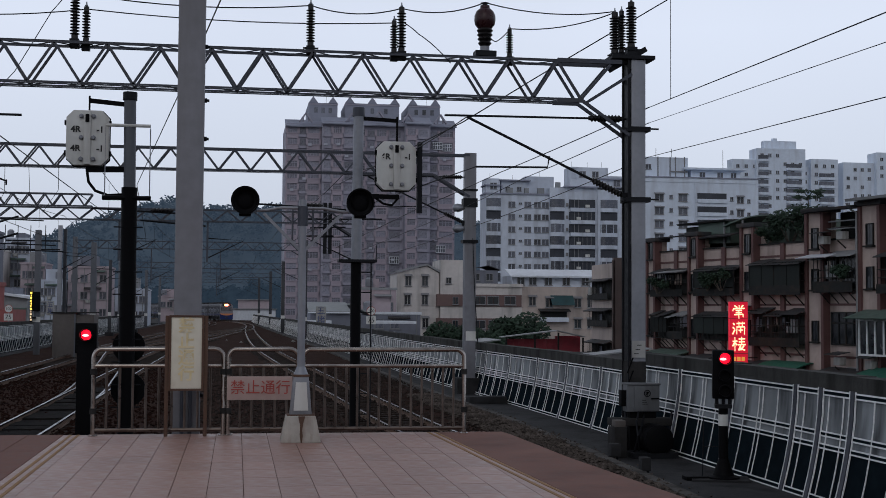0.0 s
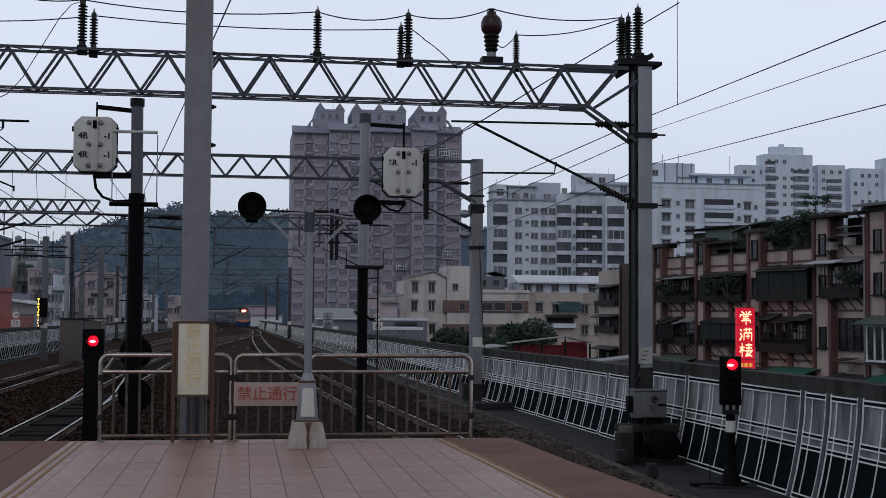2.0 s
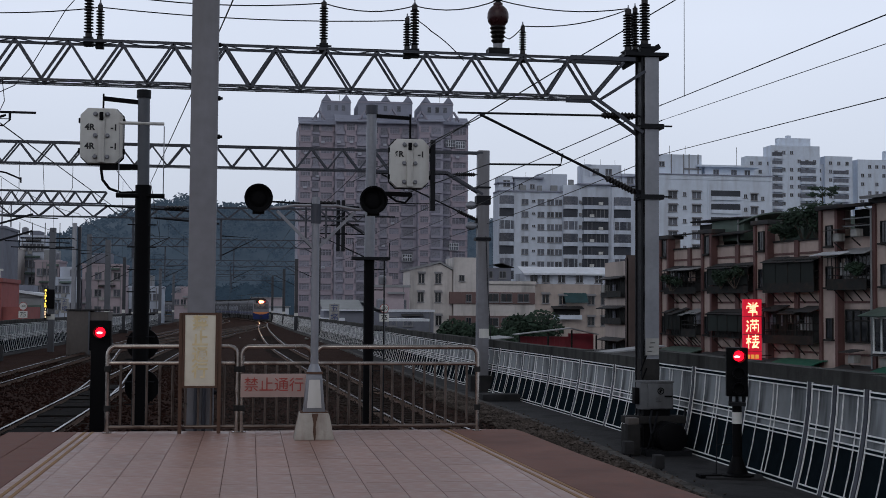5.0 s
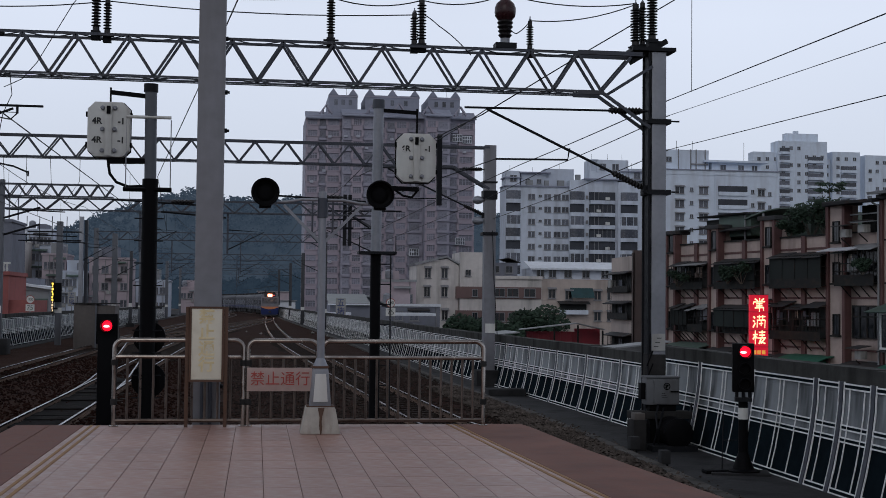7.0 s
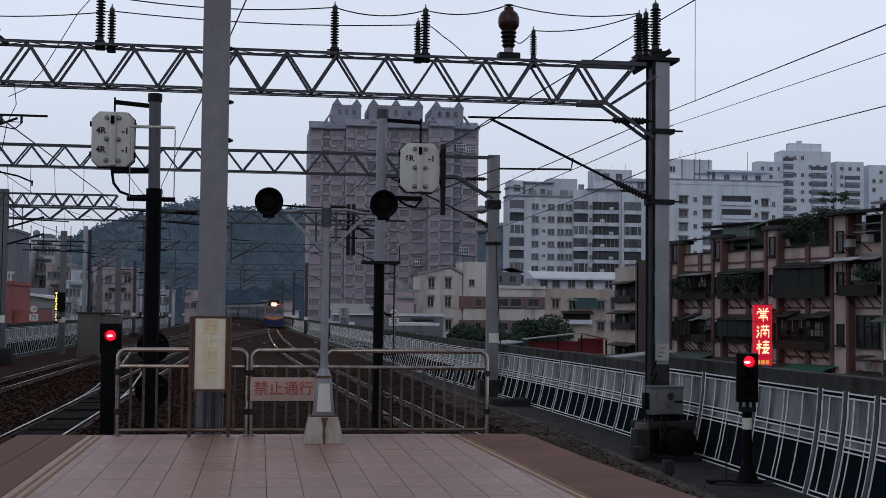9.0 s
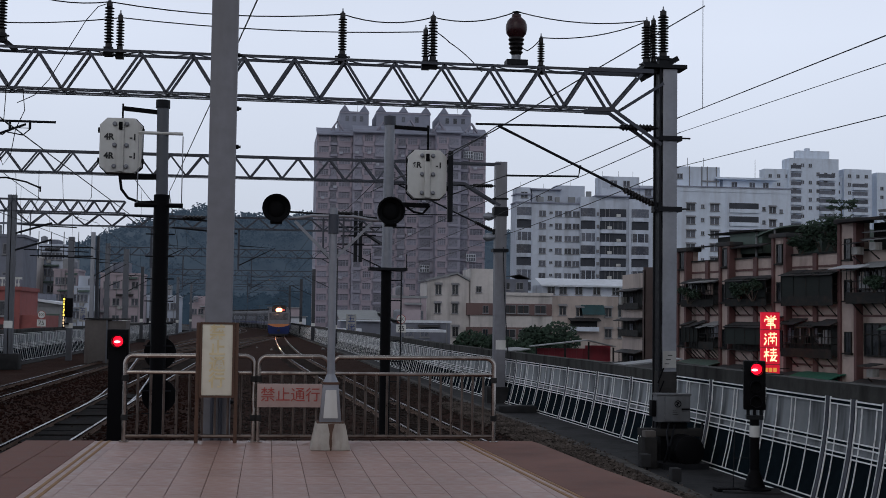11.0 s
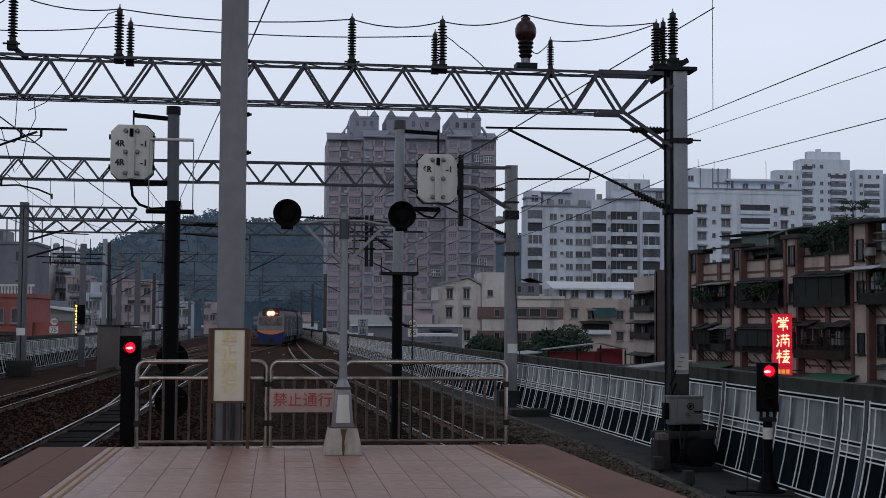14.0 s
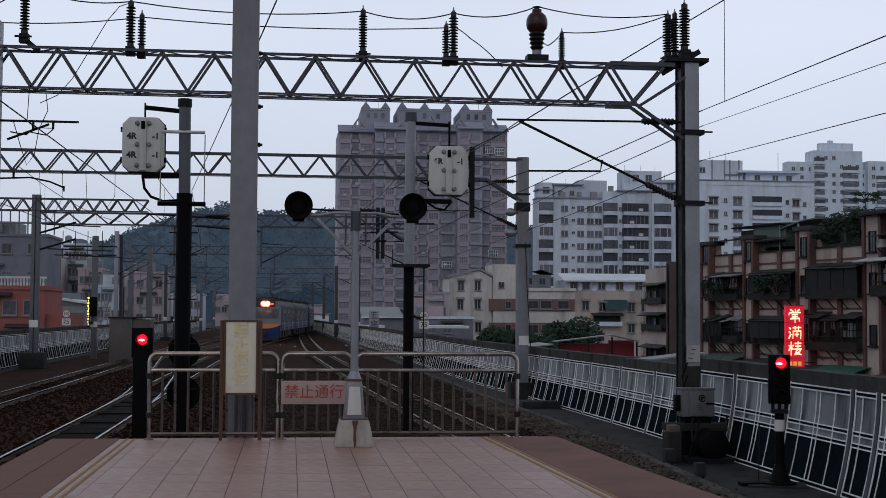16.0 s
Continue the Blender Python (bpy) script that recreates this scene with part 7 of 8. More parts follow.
def train_car(lead):
    root = thing("train_car", pose(0, 300, RAIL), "leading electric train car with orange and blue front" if lead else "silver electric train car with a blue waist stripe", "train car", "cars of the train")
    y0, y1 = -CAR / 2, CAR / 2
    part("body", slab(B(), body_section(), y0 + (0.5 if lead else 0), y1), M["train_silver"], root, "brushed silver body", smooth=30)
    part("roof_skin", slab(B(), [(x * 0.93, z + 0.03) for x, z in body_section()[2:-2]], y0 + 0.6, y1 - 0.1), M["train_roof"], root, smooth=30)
    for s in (-1, 1):
        x0, x1 = sorted((s * (HALF + 0.004), s * (HALF + 0.012)))
        part("waist_stripe", box(B(), x0, x1, y0 + 0.6, y1, 1.25, 1.55), M["train_blue"], root, "blue stripe")
        part("pale_stripe", box(B(), x0, x1, y0 + 0.6, y1, 1.58, 1.66), M["train_front"], root)
        for i in range(9):
            yc = y0 + 2.6 + i * 1.95
            if i % 3 == 1:
                d = part("side_door", box(B(), x0, x1 + (0.01 if s > 0 else 0), yc - 0.65, yc + 0.65, 1.0, 2.85), M["train_front"], root, "grey sliding door")
                for k in (-0.33, 0.33):
                    part("door_window", box(B(), min(x0, x0 + s * 0.02), max(x1, x1 + s * 0.02), yc + k - 0.2, yc + k + 0.2, 1.85, 2.65), M["train_glass"], d)
            else:
                part("side_window", box(B(), x0, x1 + 0.004, yc - 0.72, yc + 0.72, 1.85, 2.62), M["train_glass"], root, "dark side window")
    for yy in (-7, 7):
        bg = part("bogie", box(B(), -1.15, 1.15, yy - 1.5, yy + 1.5, 0.35, 0.85), M["train_under"], root, bevel=0.04)
        for dy in (-1.05, 1.05):
            for s in (-0.57, 0.57):
                part("wheel", lathe(B(), [(0.38, -0.06), (0.43, -0.05), (0.43, 0.06), (0.2, 0.07)], 20, (s, yy + dy, 0.43), "x"), M["train_under"], bg)
    for yy, w in ((-3.6, 1.8), (-0.4, 2.2), (3.2, 2.6)):
        part("equipment_box", box(B(), -1.2, 1.2, yy - w / 2, yy + w / 2, 0.3, 0.94), M["train_under"], root, bevel=0.03)
    for yy in (-5.5, 0.5, 6):
        part("roof_unit", box(B(), -0.8, 0.8, yy - 1.1, yy + 1.1, 3.82, 4.08), M["train_roof"], root, bevel=0.06)
    pan = part("pantograph_base", box(B(), -0.7, 0.7, -3.2, -1.6, 3.9, 4.02), M["train_under"], root)
    bar(bp := B(), (0, -1.7, 4.0), (0, -3.0, 4.5), 0.06)
    bar(bp, (0, -3.0, 4.5), (0, -2.1, 4.95), 0.05)
    bar(bp, (-0.8, -2.1, 4.96), (0.8, -2.1, 4.96), 0.1, 0.05)
    part("pantograph_arm", bp, M["train_under"], pan)
    if not lead:
        part("gangway", box(B(), -0.5, 0.5, y0 - 0.45, y0 - 0.003, 1.0, 3.0), M["train_under"], root)
        return root
    # moulded front: mask, windscreen, bands
    f = y0
    part("front_mask", slab(B(), [(x * 0.985, z) for x, z in body_section(1.0, 0.02)], f, f + 0.52), M["train_front"], root, "pale grey moulded front", smooth=30)
    part("windscreen", slab(B(), [(-1.22, 2.1), (1.22, 2.1), (1.25, 3.0), (-1.25, 3.0)], f - 0.03, f - 0.003), M["train_screen"], root, "wide windscreen with its grey reflection painted in")
    for s in (-1, 1):
        part("corner_pillar", box(B(), min(s * 1.26, s * 1.4), max(s * 1.26, s * 1.4), f - 0.02, f + 0.2, 1.6, 3.2), M["train_front"], root, "grey corner pillar")
    part("grey_band", slab(B(), [(-1.38, 1.62), (1.38, 1.62), (1.36, 2.0), (-1.36, 2.0)], f - 0.022, f - 0.004), M["train_front"], root)
    smile = [(-1.40 + 2.8 * i / 14, 1.52 - 0.34 * math.cos(math.pi * (i / 14 - 0.5)) ** 0.8) for i in range(15)]
    part("orange_band", slab(B(), [(-1.4, 1.6)] + smile + [(1.4, 1.6)], f - 0.034, f - 0.005), M["train_orange"], root, "orange curved band")
    part("blue_apron", slab(B(), smile + [(1.38, 0.45), (1.1, 0.28), (-1.1, 0.28), (-1.38, 0.45)], f - 0.05, f + 0.3), M["train_blue"], root, "deep blue lower apron")
    part("coupler", box(B(), -0.18, 0.18, f - 0.45, f, 0.62, 0.9), M["train_under"], root, bevel=0.03)
    part("plough", slab(B(), [(-1.2, 0.1), (1.2, 0.1), (1.25, 0.32), (-1.25, 0.32)], f - 0.1, f + 0.2), M["train_under"], root)
    part("brow", slab(B(), [(-1.0, 3.66), (1.0, 3.66), (0.72, 3.98), (-0.72, 3.98)], f - 0.06, f + 0.5), M["train_roof"], root)
    lb = part("lamp_panel", box(B(), -0.9, 0.9, f - 0.06, f - 0.004, 3.16, 3.64), M["train_glass"], root)
    for x in (-0.16, 0.18):
        part("headlight", lathe(B(), [(0.13, 0), (0.12, -0.05), (0.05, -0.08)], 16, (x, f - 0.075, 3.42), "y"), M["headlight"], lb, "glowing warm headlight")
    # orange-red emissive discs paint the bloom around the headlights
    for x, d in ((-0.16, 0.063), (0.18, 0.067)):
        part("lamp_bowl", lathe(B(), [(0.29, 0), (0.27, -0.003), (0.05, -0.004)], 24, (x, f - d, 3.42), "y"), M["lamp_bowl"], lb, "glowing disc that imitates the headlight's halo")
    for x in (0.62,):
        part("tail_light", box(B(), x - 0.15, x + 0.15, f - 0.085, f - 0.062, 3.34, 3.50), M["tail_light"], lb, "dim red lamp")
    for s in (-1, 1):
        part("wiper", bar(B(), (0.25 * s, f - 0.05, 2.15), (0.75 * s, f - 0.05, 2.8), 0.03), M["train_under"], root)
    return root


lead_car = train_car(True)
cars = [lead_car, train_car(False)]
for _ in range(6):
    cars.append(copy_thing(cars[1], pose(0, 300, RAIL)))


# ---- wires ----
# bus wires hung from insulator to insulator over the near gantry
wire([(-6.2, 24, 6.85), (-4.84, 24, 7.45), (-2.96, 24, 7.24), (1.28, 24, 7.20), (2.98, 24, 7.22), (4.57, 24, 7.40), (7.12, 24, 7.34)], 0.012, 0.13)
wire([(-6.2, 24.1, 6.84), (-2.76, 24.1, 6.98), (2.84, 24.1, 6.96)], 0.011, 0.10)
wire([(2.84, 24, 7.02), (3.3, 24, 6.75), (3.9, 23.9, 6.2)], 0.010, -0.04)
wire([(5.05, 24, 6.92), (7.12, 24, 7.32)], 0.011, 0.12)
wire([(4.57, 23.9, 6.8), (4.75, 23.8, 6.62), (5.05, 23.9, 6.92)], 0.010, 0.03)
wire([(-2.96, 24, 7.22), (-3.15, 23.9, 7.12), (-3.35, 23.85, 6.85), (-3.67, 23.8, 6.25), (-3.95, 23.8, 5.75), (-4.2, 23.8, 5.45), (-4.5, 23.8, 5.3)], 0.008, 0.0)
# feeders running along the line beside the near mast
wire([(7.80, 24, 5.5), (6.36, 12, 4.56), (5.2, 2, 3.75)], 0.008)
wire([(7.80, 24, 5.2), (6.36, 12, 4.26), (5.2, 2, 3.5)], 0.005)
wire([(7.80, 24, 4.54), (6.36, 12, 3.71), (5.2, 2, 3.0)], 0.006)
wire([(7.80, 24, 5.5), (6.7, 33, 5.15), (5.74, 41.5, 4.85), (4.9, 66, 4.7)], 0.0115, 0.02)
wire([(7.80, 24, 5.2), (7.3, 33, 5.0), (6.9, 41.5, 4.75), (6.2, 66, 4.6), (5, 117, 4.6)], 0.010, 0.02)
wire([(7.80, 24, 4.54), (7.55, 41.5, 4.3), (7.5, 66, 4.4), (7.2, 117, 4.4)], 0.010, 0.05)
wire([(8.28, 24, 7.68), (6.2, 24, 6.4), (4.17, 24.1, 5.12), (3.2, 41.5, 5.6)], 0.012, 0.0)
wire([(6.18, 18, 6.6), (6.18, 18, 4.64)], 0.005)
wire([(6.10, 18, 6.66), (6.18, 18, 6.56), (6.28, 18, 6.46)], 0.006)
wire([(4.22, 24, 5.2), (3.4, 41.5, 6.0), (2.4, 66, 6.2), (1.6, 117, 6.3), (1.7, 190, 6.3)], 0.011, 0.25)
wire([(4.41, 24, 4.27), (3.2, 41.5, 4.6), (2.2, 66, 4.7), (1.6, 117, 4.7), (1.7, 190, 4.7)], 0.011, 0.0)
for line, zs in ((TRAIN_LINE, (6.1, 4.75)), (WEST_LINE, (6.1, 4.75))):
    for k, z in enumerate(zs):
        ys = (41.5, 66, 92, 117, 150, 190, 235) if k == 0 else (10, 24, 41.5, 66, 92, 117, 150, 190, 235)
        wire([(smooth_at(line, yy), yy, z) for yy in ys], 0.012, 0.3 if k == 0 else 0.0)
    for yy in range(46, 120, 6):
        wire([(smooth_at(line, yy), yy, zs[1]), (smooth_at(line, yy), yy, zs[0] - 0.2)], 0.006)
wire([(0.6, 10, 5.75), (-1.15, 24, 5.35), (-2.8, 37, 5.0), (-4.1, 60, 4.75)], 0.010, 0.0)
# slack loops and droppers hanging near the far side
for x, y, z, w in ((-6.4, 41.4, 6.0, 0.9), (-9.8, 41.4, 6.0, 0.8), (-7.8, 41.4, 5.9, 0.7)):
    wire([(x, y, z), (x + 0.05, y, z - 0.9), (x + w / 2, y, z - 1.5), (x + w, y, z - 0.8), (x + w, y, z + 0.1)], 0.009)
for pts in (((-4.73, 5.62), (-4.76, 5.0), (-4.62, 4.88), (-4.3, 4.88)), ((-4.45, 5.62), (-4.4, 5.2), (-4.55, 4.85), (-4.62, 4.4), (-4.75, 4.2), (-4.85, 4.5), (-5.0, 5.0))):
    wire([(x, 24, z) for x, z in pts], 0.008)
harm = thing("hanging_arm", pose(-8.6, 41.5, 5.45), "curved steady arm hung from the gantry beam", "catenary bracket", "catenary brackets")
part("drop_post", bar(B(), (0, 0, 0.25), (0, 0, 0.6), 0.06), M["dark_steel"], harm)
part("tube", sweep(B(), [(-0.4, 0, 0.26), (0.5, 0, 0.3), (1.1, 0, 0.18), (1.53, 0, 0.0)], 0.028, 6), M["dark_steel"], harm)
part("clip", sweep(B(), [(1.53, 0, 0.05), (1.53, 0, -0.12)], 0.03, 6), M["dark_steel"], harm)
# hanging frame under the third gantry
dfm = thing("drop_frame", pose(4.5, 66, 4.4), "dark hanging frame with cross arms below the gantry", "drop frame")
for x in (-0.14, 0.12):
    part("hanger", box(B(), x - 0.09, x + 0.09, -0.1, 0.1, 0, 2.6), M["dark_steel"], dfm)
for x0, x1, z0, z1 in ((-1.15, 2.75, 1.74, 1.8), (-1.15, 0.3, 0.88, 0.9), (0.2, 1.1, 1.48, 0.92), (-0.9, 0.9, 1.3, 1.36)):
    part("cross_arm", sweep(B(), [(x0, -0.12, z0), (x1, -0.12, z1)], 0.04, 6), M["dark_steel"], dfm)
hb2 = thing("cross_arm_set", pose(-11.0, 66.1, 4.2), "dark cross arms with insulators on the twin masts", "cross arm")
for x0, x1, z in ((-0.9, 2.2, 0.5), (-1.0, 1.6, 1.7), (-0.6, 2.6, 0.2)):
    part("arm", sweep(B(), [(x0, -0.3, z), (x1, -0.3, z - 0.08)], 0.028, 6), M["dark_steel"], hb2)
for x in (-0.2, 0.4, 1.0, 1.7):
    part("hanger", sweep(B(), [(x, -0.3, 1.4), (x, -0.3, 0.1)], 0.02, 6), M["dark_steel"], hb2)
fa = thing("feeder_arm", pose(-5.1, 24.0, 5.0), "thin dark feeder arm with hanging clamps", "feeder arm")
part("tube", sweep(B(), [(-1.2, 0, 0.0), (1.25, 0, 0.0)], 0.022, 6), M["dark_steel"], fa)
for x in (0.45, 0.8):
    part("clamp", sweep(B(), [(x, 0, 0.02), (x, 0, -0.14)], 0.025, 6), M["dark_steel"], fa)
    part("loop", sweep(B(), [(x, 0, -0.14), (x - 0.12, 0, -0.25), (x - 0.4, 0, -0.2)], 0.012, 5), M["dark_steel"], fa)
part("stay", sweep(B(), [(0.0, 0, -0.34), (0.73, 0, -0.05)], 0.022, 6), M["dark_steel"], fa)
# insulated tie rods under the second gantry
for x0, x1, z in ((-4.5, -1.2, 4.65), (0.2, 3.4, 4.9), (-3.0, -1.0, 4.3)):
    t = thing("tie_rod", pose((x0 + x1) / 2, 41.3, z), "dark tie rod with a ribbed insulator", "tie rod", "tie rods")
    part("rod", sweep(B(), [((x0 - x1) / 2, 0, 0), ((x1 - x0) / 2, 0, -0.15)], 0.03, 6), M["dark_steel"], t)
    part("rod_insulator", lathe(B(), [(0.03, -0.35)] + [(0.09 if i % 2 else 0.04, -0.3 + i * 0.06) for i in range(11)] + [(0.03, 0.36)], 10, (0.5, 0, -0.03), "x"), M["insulator_dark"], t)


# ---- line-side signs ----
def round_post_sign(x, y, z, top, low, scale=1.0):
    t = thing("speed_sign", pose(x, y, z), "white speed boards on a thin post", "speed sign", "speed signs")
    part("post", sweep(B(), [(0, 0.05, -2.2), (0, 0.05, 0.9 * scale)], 0.04, 6), M["galvanised"], t)
    d = part("round_board", lathe(B(), [(0.40 * scale, 0), (0.40 * scale, 0.03)], 24, (0, 0, 0.5 * scale), "y"), M["red_ink"], t, "round white board with a dark red rim")
    part("board_face", lathe(B(), [(0.35 * scale, -0.004), (0.35 * scale, -0.006)], 24, (0, 0, 0.5 * scale), "y"), M["white_panel"], d)
    text("lettering", top, 0.38 * scale, M["black_ink"], d, pose(0, -0.012, 0.5 * scale) @ FACE)
    q = part("square_board", box(B(), -0.42 * scale, 0.42 * scale, 0, 0.03, -0.65 * scale, 0.02), M["white_panel"], t, "square white board")
    text("lettering", low, 0.62 * scale, M["black_ink"], q, pose(0, -0.012, -0.32 * scale) @ FACE)


round_post_sign(6.35, 62, 1.25, "100", "75", 0.55)
round_post_sign(-15.0, 90, 1.15, "100", "75", 0.68)
for x, y, z, k in ((7.03, 110, 1.7, 1.0), (-15.05, 110, 2.0, 0.72)):
    t = thing("name_board", pose(x, y, z), "white station board with dark blue characters", "name board", "station name boards")
    part("panel", box(B(), -0.42 * k, 0.42 * k, 0, 0.06, -1.45 * k, 0.15 * k), M["grimy_white"], t)
    part("post", sweep(B(), [(0, 0.1, -2.8), (0, 0.1, 0.2)], 0.05, 6), M["galvanised"], t)
    for i, ch in enumerate("五堵"):
        text("lettering", ch, 0.7 * k, M["navy_ink"], t, pose(0, -0.012, (-0.25 - i * 0.75) * k) @ FACE, "dark blue character")
# amber and green colour-light on the lone mast
cl = thing("colour_light", pose(-11.26, 76.6, 0.75), "black line signal with a column of amber lights", "signal", "line signals")
part("case", box(B(), -0.2, 0.2, 0.0, 0.19, 0.62, 1.72), M["black_paint"], cl, bevel=0.02)
part("light_bar", box(B(), -0.34, -0.205, -0.06, 0.12, 0.0, 1.78), M["black_paint"], cl, "narrow black light bar", bevel=0.01)
for i in range(11):
    z, m = 1.66 - i * 0.152, "amber_glow" if i < 7 else "pale_glow"
    part("lamp", box(B(), -0.325 + 0.03 * (i % 3 == 1), -0.22 - 0.03 * (i % 2), -0.075, -0.062, z - 0.05, z + 0.055), M[m], cl, "glowing amber lamp" if i < 7 else "pale glowing lamp")
part("bracket", box(B(), -0.2, 0.0, 0.02, 0.15, 0.2, 0.3), M["dark_steel"], cl)

# ---- small line-side equipment on the walkway ----
tb = thing("cable_box", pose(7.15, 37, -1.1), "low black cable box on the walkway", "cable box", "line-side boxes")
part("body", box(B(), -0.55, 0.55, -0.3, 0.3, 0, 0.2), M["dark_concrete"], tb, bevel=0.02)
for x, y, h, w in ((6.66, 22.45, 0.20, 0.09), (6.64, 20.65, 0.16, 0.08)):
    jb = thing("junction_box", pose(x, y, -1.1), "small grey junction box on a leg", "junction box", "line-side boxes")
    part("leg", sweep(B(), [(0.05, 0, 0), (0.05, 0, h)], 0.02, 6), M["dark_steel"], jb)
    part("case", box(B(), -w, w, -0.1, 0.1, h - 0.1, h + 0.12), M["dark_concrete"], jb, bevel=0.015)
    part("cable", sweep(B(), [(-w * 0.6, 0, h - 0.1), (-w, 0.05, h * 0.4), (-w * 2, 0.1, 0.02)], 0.015, 5), M["black_paint"], jb)
mk_ = thing("marker_rod", pose(7.35, 19.9, -1.1), "thin steel marker rod on a black foot plate", "marker rod")
part("foot", box(B(), -0.3, 0.05, -0.12, 0.12, 0, 0.06), M["black_paint"], mk_, bevel=0.01)
part("rod", sweep(B(), [(0, 0, 0.05), (0.02, 0, 0.95)], 0.009, 6), M["dark_steel"], mk_)
part("cross_rod", sweep(B(), [(0.02, 0, 0.52), (0.25, 0, 0.52)], 0.008, 6), M["dark_steel"], mk_)
# cables and pipes tangled at the foot of the near mast
for k, (x, y) in enumerate(((7.05, 23.35), (7.35, 23.2), (7.95, 23.4), (7.2, 23.1))):
    wire([(x, y, -1.05), (x - 0.1 + 0.05 * k, y - 0.15, -0.7), (x + 0.1, y + 0.1, -0.45), (x + 0.2, y + 0.3, -0.3)], 0.02, 0.03, "mast_cable", "thick black cable at the mast's foot")
sp = thing("concrete_stub", pose(6.92, 23.1, -1.1), "dark concrete stub post beside the mast", "post")
part("body", box(B(), -0.11, 0.13, -0.14, 0.14, 0, 0.56), M["grime"], sp, bevel=0.02)
part("cap", box(B(), -0.09, 0.11, -0.12, 0.12, 0.56, 0.68), M["shelter_wall"], sp, "brownish cap", bevel=0.015)

# ---- added roof behind the viewer, never in view: it dims the near platform ----
canopy = thing("platform_canopy", pose(0, 0, 0), "plain grey unseen canopy on posts, added to dim the near platform", "canopy", kind="structure")
part("roof", box(B(), -3.2, 5.2, -12, 5.5, 3.9, 4.1), M["galvanised"], canopy)
for y in (-10, -4):
    part("post", box(B(), -0.15, 0.15, y - 0.15, y + 0.15, 0, 3.9), M["column_paint"], canopy)

# ---- platform tiles, laid last ----
TW, TL, J = 0.31, 0.62, 0.006


def edge_right(y):
    return smooth_at([(-12, 4.45), (3.5, 4.3), (11.0, 3.70), (13.6, 3.52), (16.1, 3.44), (16.6, 3.4)], y)


def tile_mesh(w, l, name, m):
    bm = box(B(), J / 2, w - J / 2, J / 2, l - J / 2, -0.02, 0.0)
    return finish(bm, name, M[m])


full = tile_mesh(TW, TL, "tile", "tile")
wide = tile_mesh(0.41, TL, "tile", "edge_tile")
rest = B()
y = 16.55 - TL
while y > -12:
    near = y > 9.2
    spots = [(-2.9, 0.41, wide), (-2.485, 0.41, wide)]
    x = -1.78
    while x < edge_right(y + TL) - TW:
        spots.append((x, TW, full))
        x += TW
    for x, w, me in spots:
        if near:
            ob = new("tile", me)
            ob.parent = platform
            ob.matrix_basis = pose(x, y, 0, random.uniform(-0.05, 0.05), random.uniform(-0.05, 0.05))
        else:
            box(rest, x + J / 2, x + w - J / 2, y + J / 2, y + TL - J / 2, -0.02, 0.0)
    y -= TL
tagged(part("tile_rest", rest, M["tile"], platform, smooth=None), kind="stuff")
part("line_band", box(B(), -2.07, -1.782, -3, 16.5, -0.011, -0.001), M["tile"], platform, "paved strip under the safety line")
for x0 in (-2.0, -1.91):
    part("yellow_strip", box(B(), x0, x0 + 0.034, -3, 16.5, -0.01, 0.004), M["yellow_line"], platform, "worn yellow safety line")
for dx in (0, 0.09):
    part("yellow_strip", slab(B(), [(2.42 + dx, 16.5), (2.455 + dx, 16.5), (3.115 + dx, 2), (3.08 + dx, 2)], -0.01, 0.005, "xy"), M["yellow_line"], platform, "worn yellow safety line")
part("edge_band", slab(B(), [(2.56, 16.5), (3.39, 16.5), (3.43, 16.1), (3.51, 13.6), (3.69, 11.0), (4.29, 3.5), (4.3, 2), (3.22, 2)], -0.011, 0.003, "xy"), M["edge_tile"], platform, "darker red-brown edge paving")

# ---- loose ballast stones where the bed is seen close by ----
rs_ = random.Random(5)
stones, oily, kerb_heap = B(), B(), B()


def stone(bm, x, y, z, r):
    v = []
    for p in ((1, 0, 0), (-1, 0, 0), (0, 1, 0), (0, -1, 0), (0, 0, 1), (0, 0, -1)):
        k = r * rs_.uniform(0.6, 1.2)
        v.append(bm.verts.new((x + p[0] * k + rs_.uniform(-.3, .3) * r, y + p[1] * k + rs_.uniform(-.3, .3) * r, z + p[2] * k * 0.7)))
    for a, b, c in ((0, 2, 4), (2, 1, 4), (1, 3, 4), (3, 0, 4), (2, 0, 5), (1, 2, 5), (3, 1, 5), (0, 3, 5)):
        bm.faces.new((v[a], v[b], v[c]))


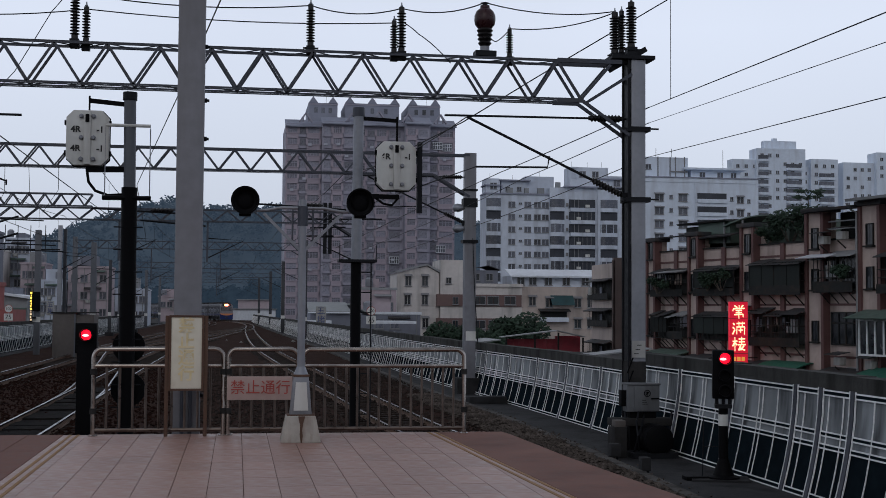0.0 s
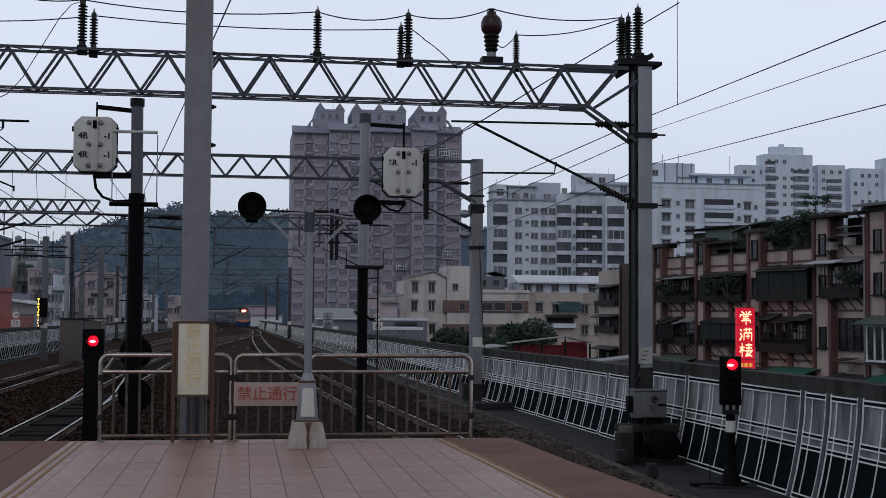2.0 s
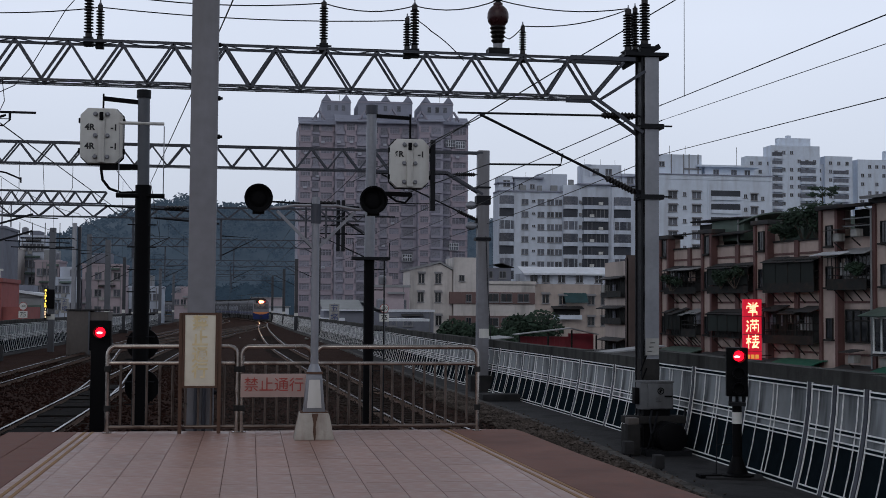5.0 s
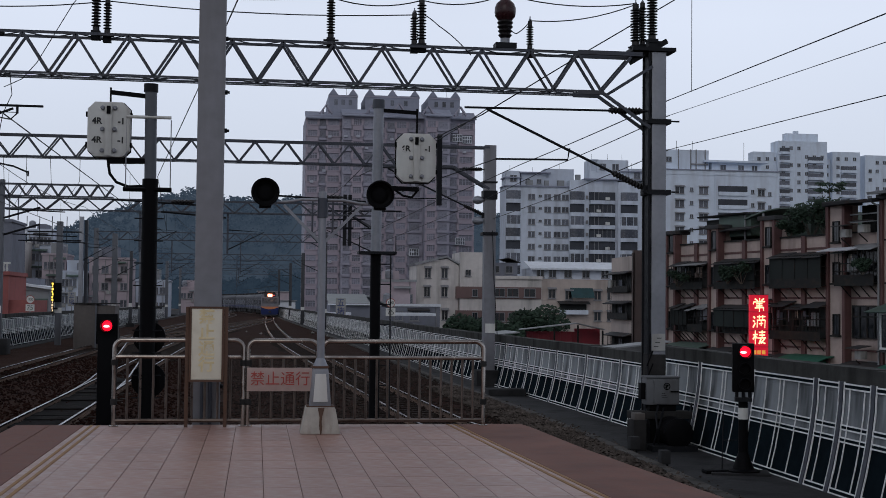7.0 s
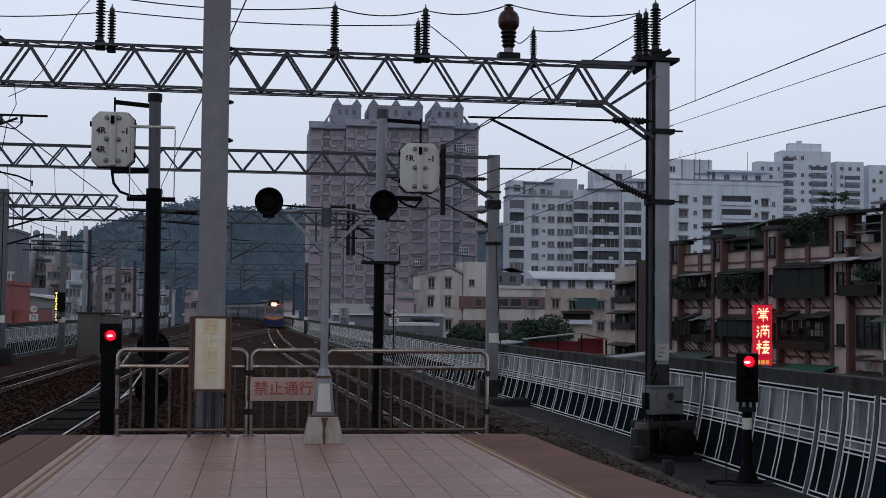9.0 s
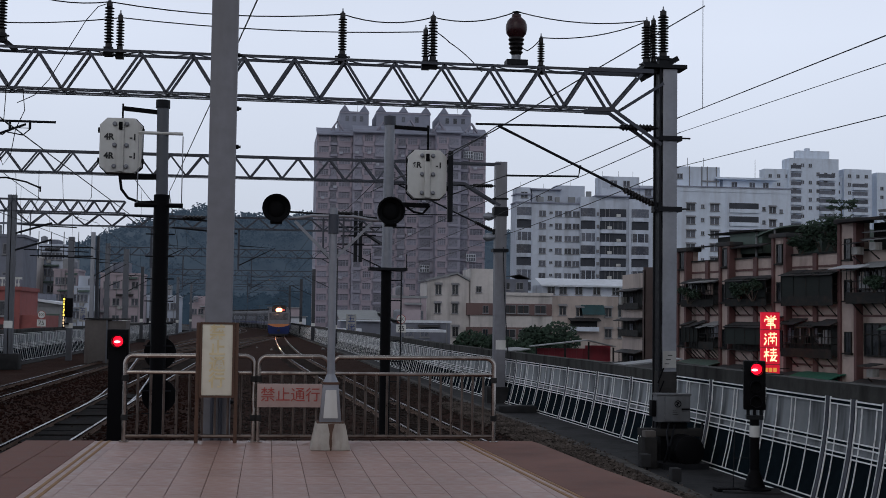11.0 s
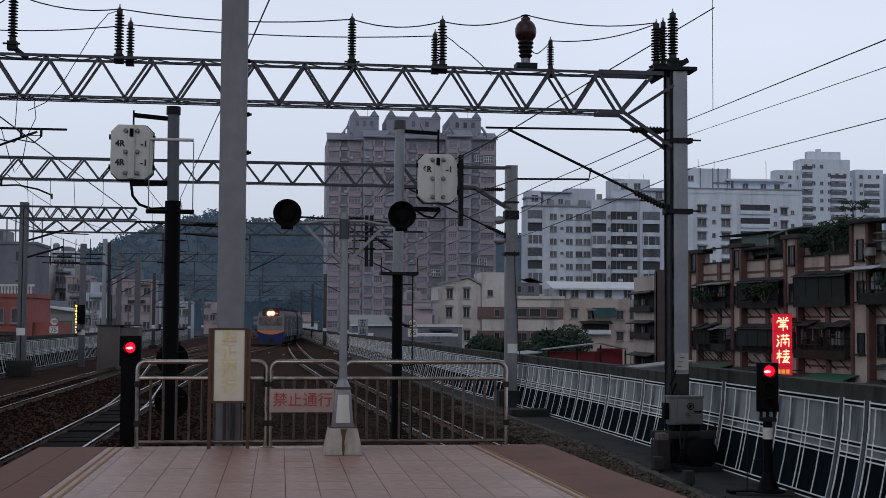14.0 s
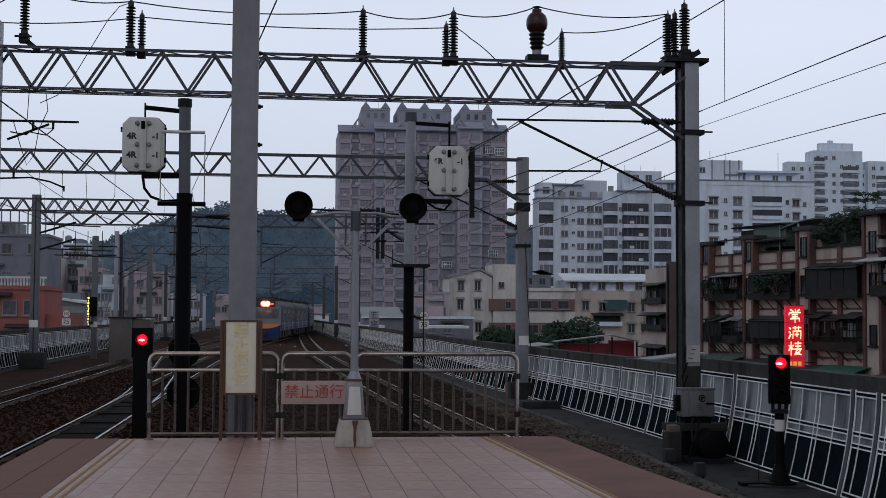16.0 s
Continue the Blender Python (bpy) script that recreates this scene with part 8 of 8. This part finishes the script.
for _ in range(26000):
    u = rs_.random()
    y = 17 + 45 * u ** 1.3
    x = rs_.uniform(-9.5, 6.25)
    stone(oily if x + rs_.uniform(-0.5, 0.5) < -1.6 else stones, x, y, BED + 0.045 + rs_.uniform(-0.01, 0.02), rs_.uniform(0.025, 0.05))
for _ in range(7000):
    y = rs_.uniform(10, 40)
    stone(kerb_heap, kerb_line(y) - 1.0 * rs_.random() ** 1.2, y, BED + 0.06 + rs_.uniform(-0.02, 0.05), rs_.uniform(0.03, 0.06))
for _ in range(900):
    y = rs_.uniform(11, 34)
    stone(kerb_heap, kerb_line(y) + abs(rs_.gauss(0.05, 0.14)), y, -1.02 + rs_.uniform(-0.07, 0.01), rs_.uniform(0.012, 0.035))
me = finish(stones, "ballast_stones", M["stone"])
tagged(new("ballast_stones", me), "loose brown crushed ballast stones between the tracks", "ballast", kind="stuff")
tagged(new("ballast_stones", finish(oily, "ballast_stones", M["oily_stone"])), "oil-darkened crushed ballast stones beside the running line", "ballast", kind="stuff")
tagged(new("ballast_stones", finish(kerb_heap, "ballast_stones", M["kerb_stone"])), "grey-brown rubble and ballast spilt along the kerb", "ballast", kind="stuff")
for x, y, r in ((0.4, 105, 0.13), (4.6, 108, 0.17), (5.2, 110, 0.2), (-0.8, 112, 0.12), (5.4, 100, 0.13)):
    bm = B()
    stone(bm, 0, 0, 0, r)
    ob = tagged(part("pale_rock", bm, M["concrete"], smooth=None), "pale lump of rubble beside the track", "rock", "rubble")
    ob.location = (x, y, BED + r * 0.4)


# ---- motion of the train ----
def motions():
    ys = [100 + i * 2.0 for i in range(211)]
    reach, total = [0.0], 0.0
    for a, b in zip(ys, ys[1:]):
        p, q = along(TRAIN_LINE, a)[0], along(TRAIN_LINE, b)[0]
        total += (q - p).length
        reach.append(total)

    def place(s):
        """Point of the line s metres of rail beyond y = 100."""
        return along(TRAIN_LINE, float(np.interp(s, reach, ys)))[0]

    times = [i * 1.0 for i in range(17)]
    for k, car in enumerate(cars):
        rows = []
        for t in times:
            front = float(np.interp(286.0 - 10.4 * t, ys, reach))
            mid = front + CAR / 2 + k * (CAR + GAP)
            a, b = place(mid - 7), place(mid + 7)
            c, d = (a + b) / 2, (b - a).normalized()
            rows.append((t, pose(c.x, c.y, RAIL, 0, 0, math.degrees(math.atan2(d.y, d.x)) - 90)))
        walk(car, rows)


motions()
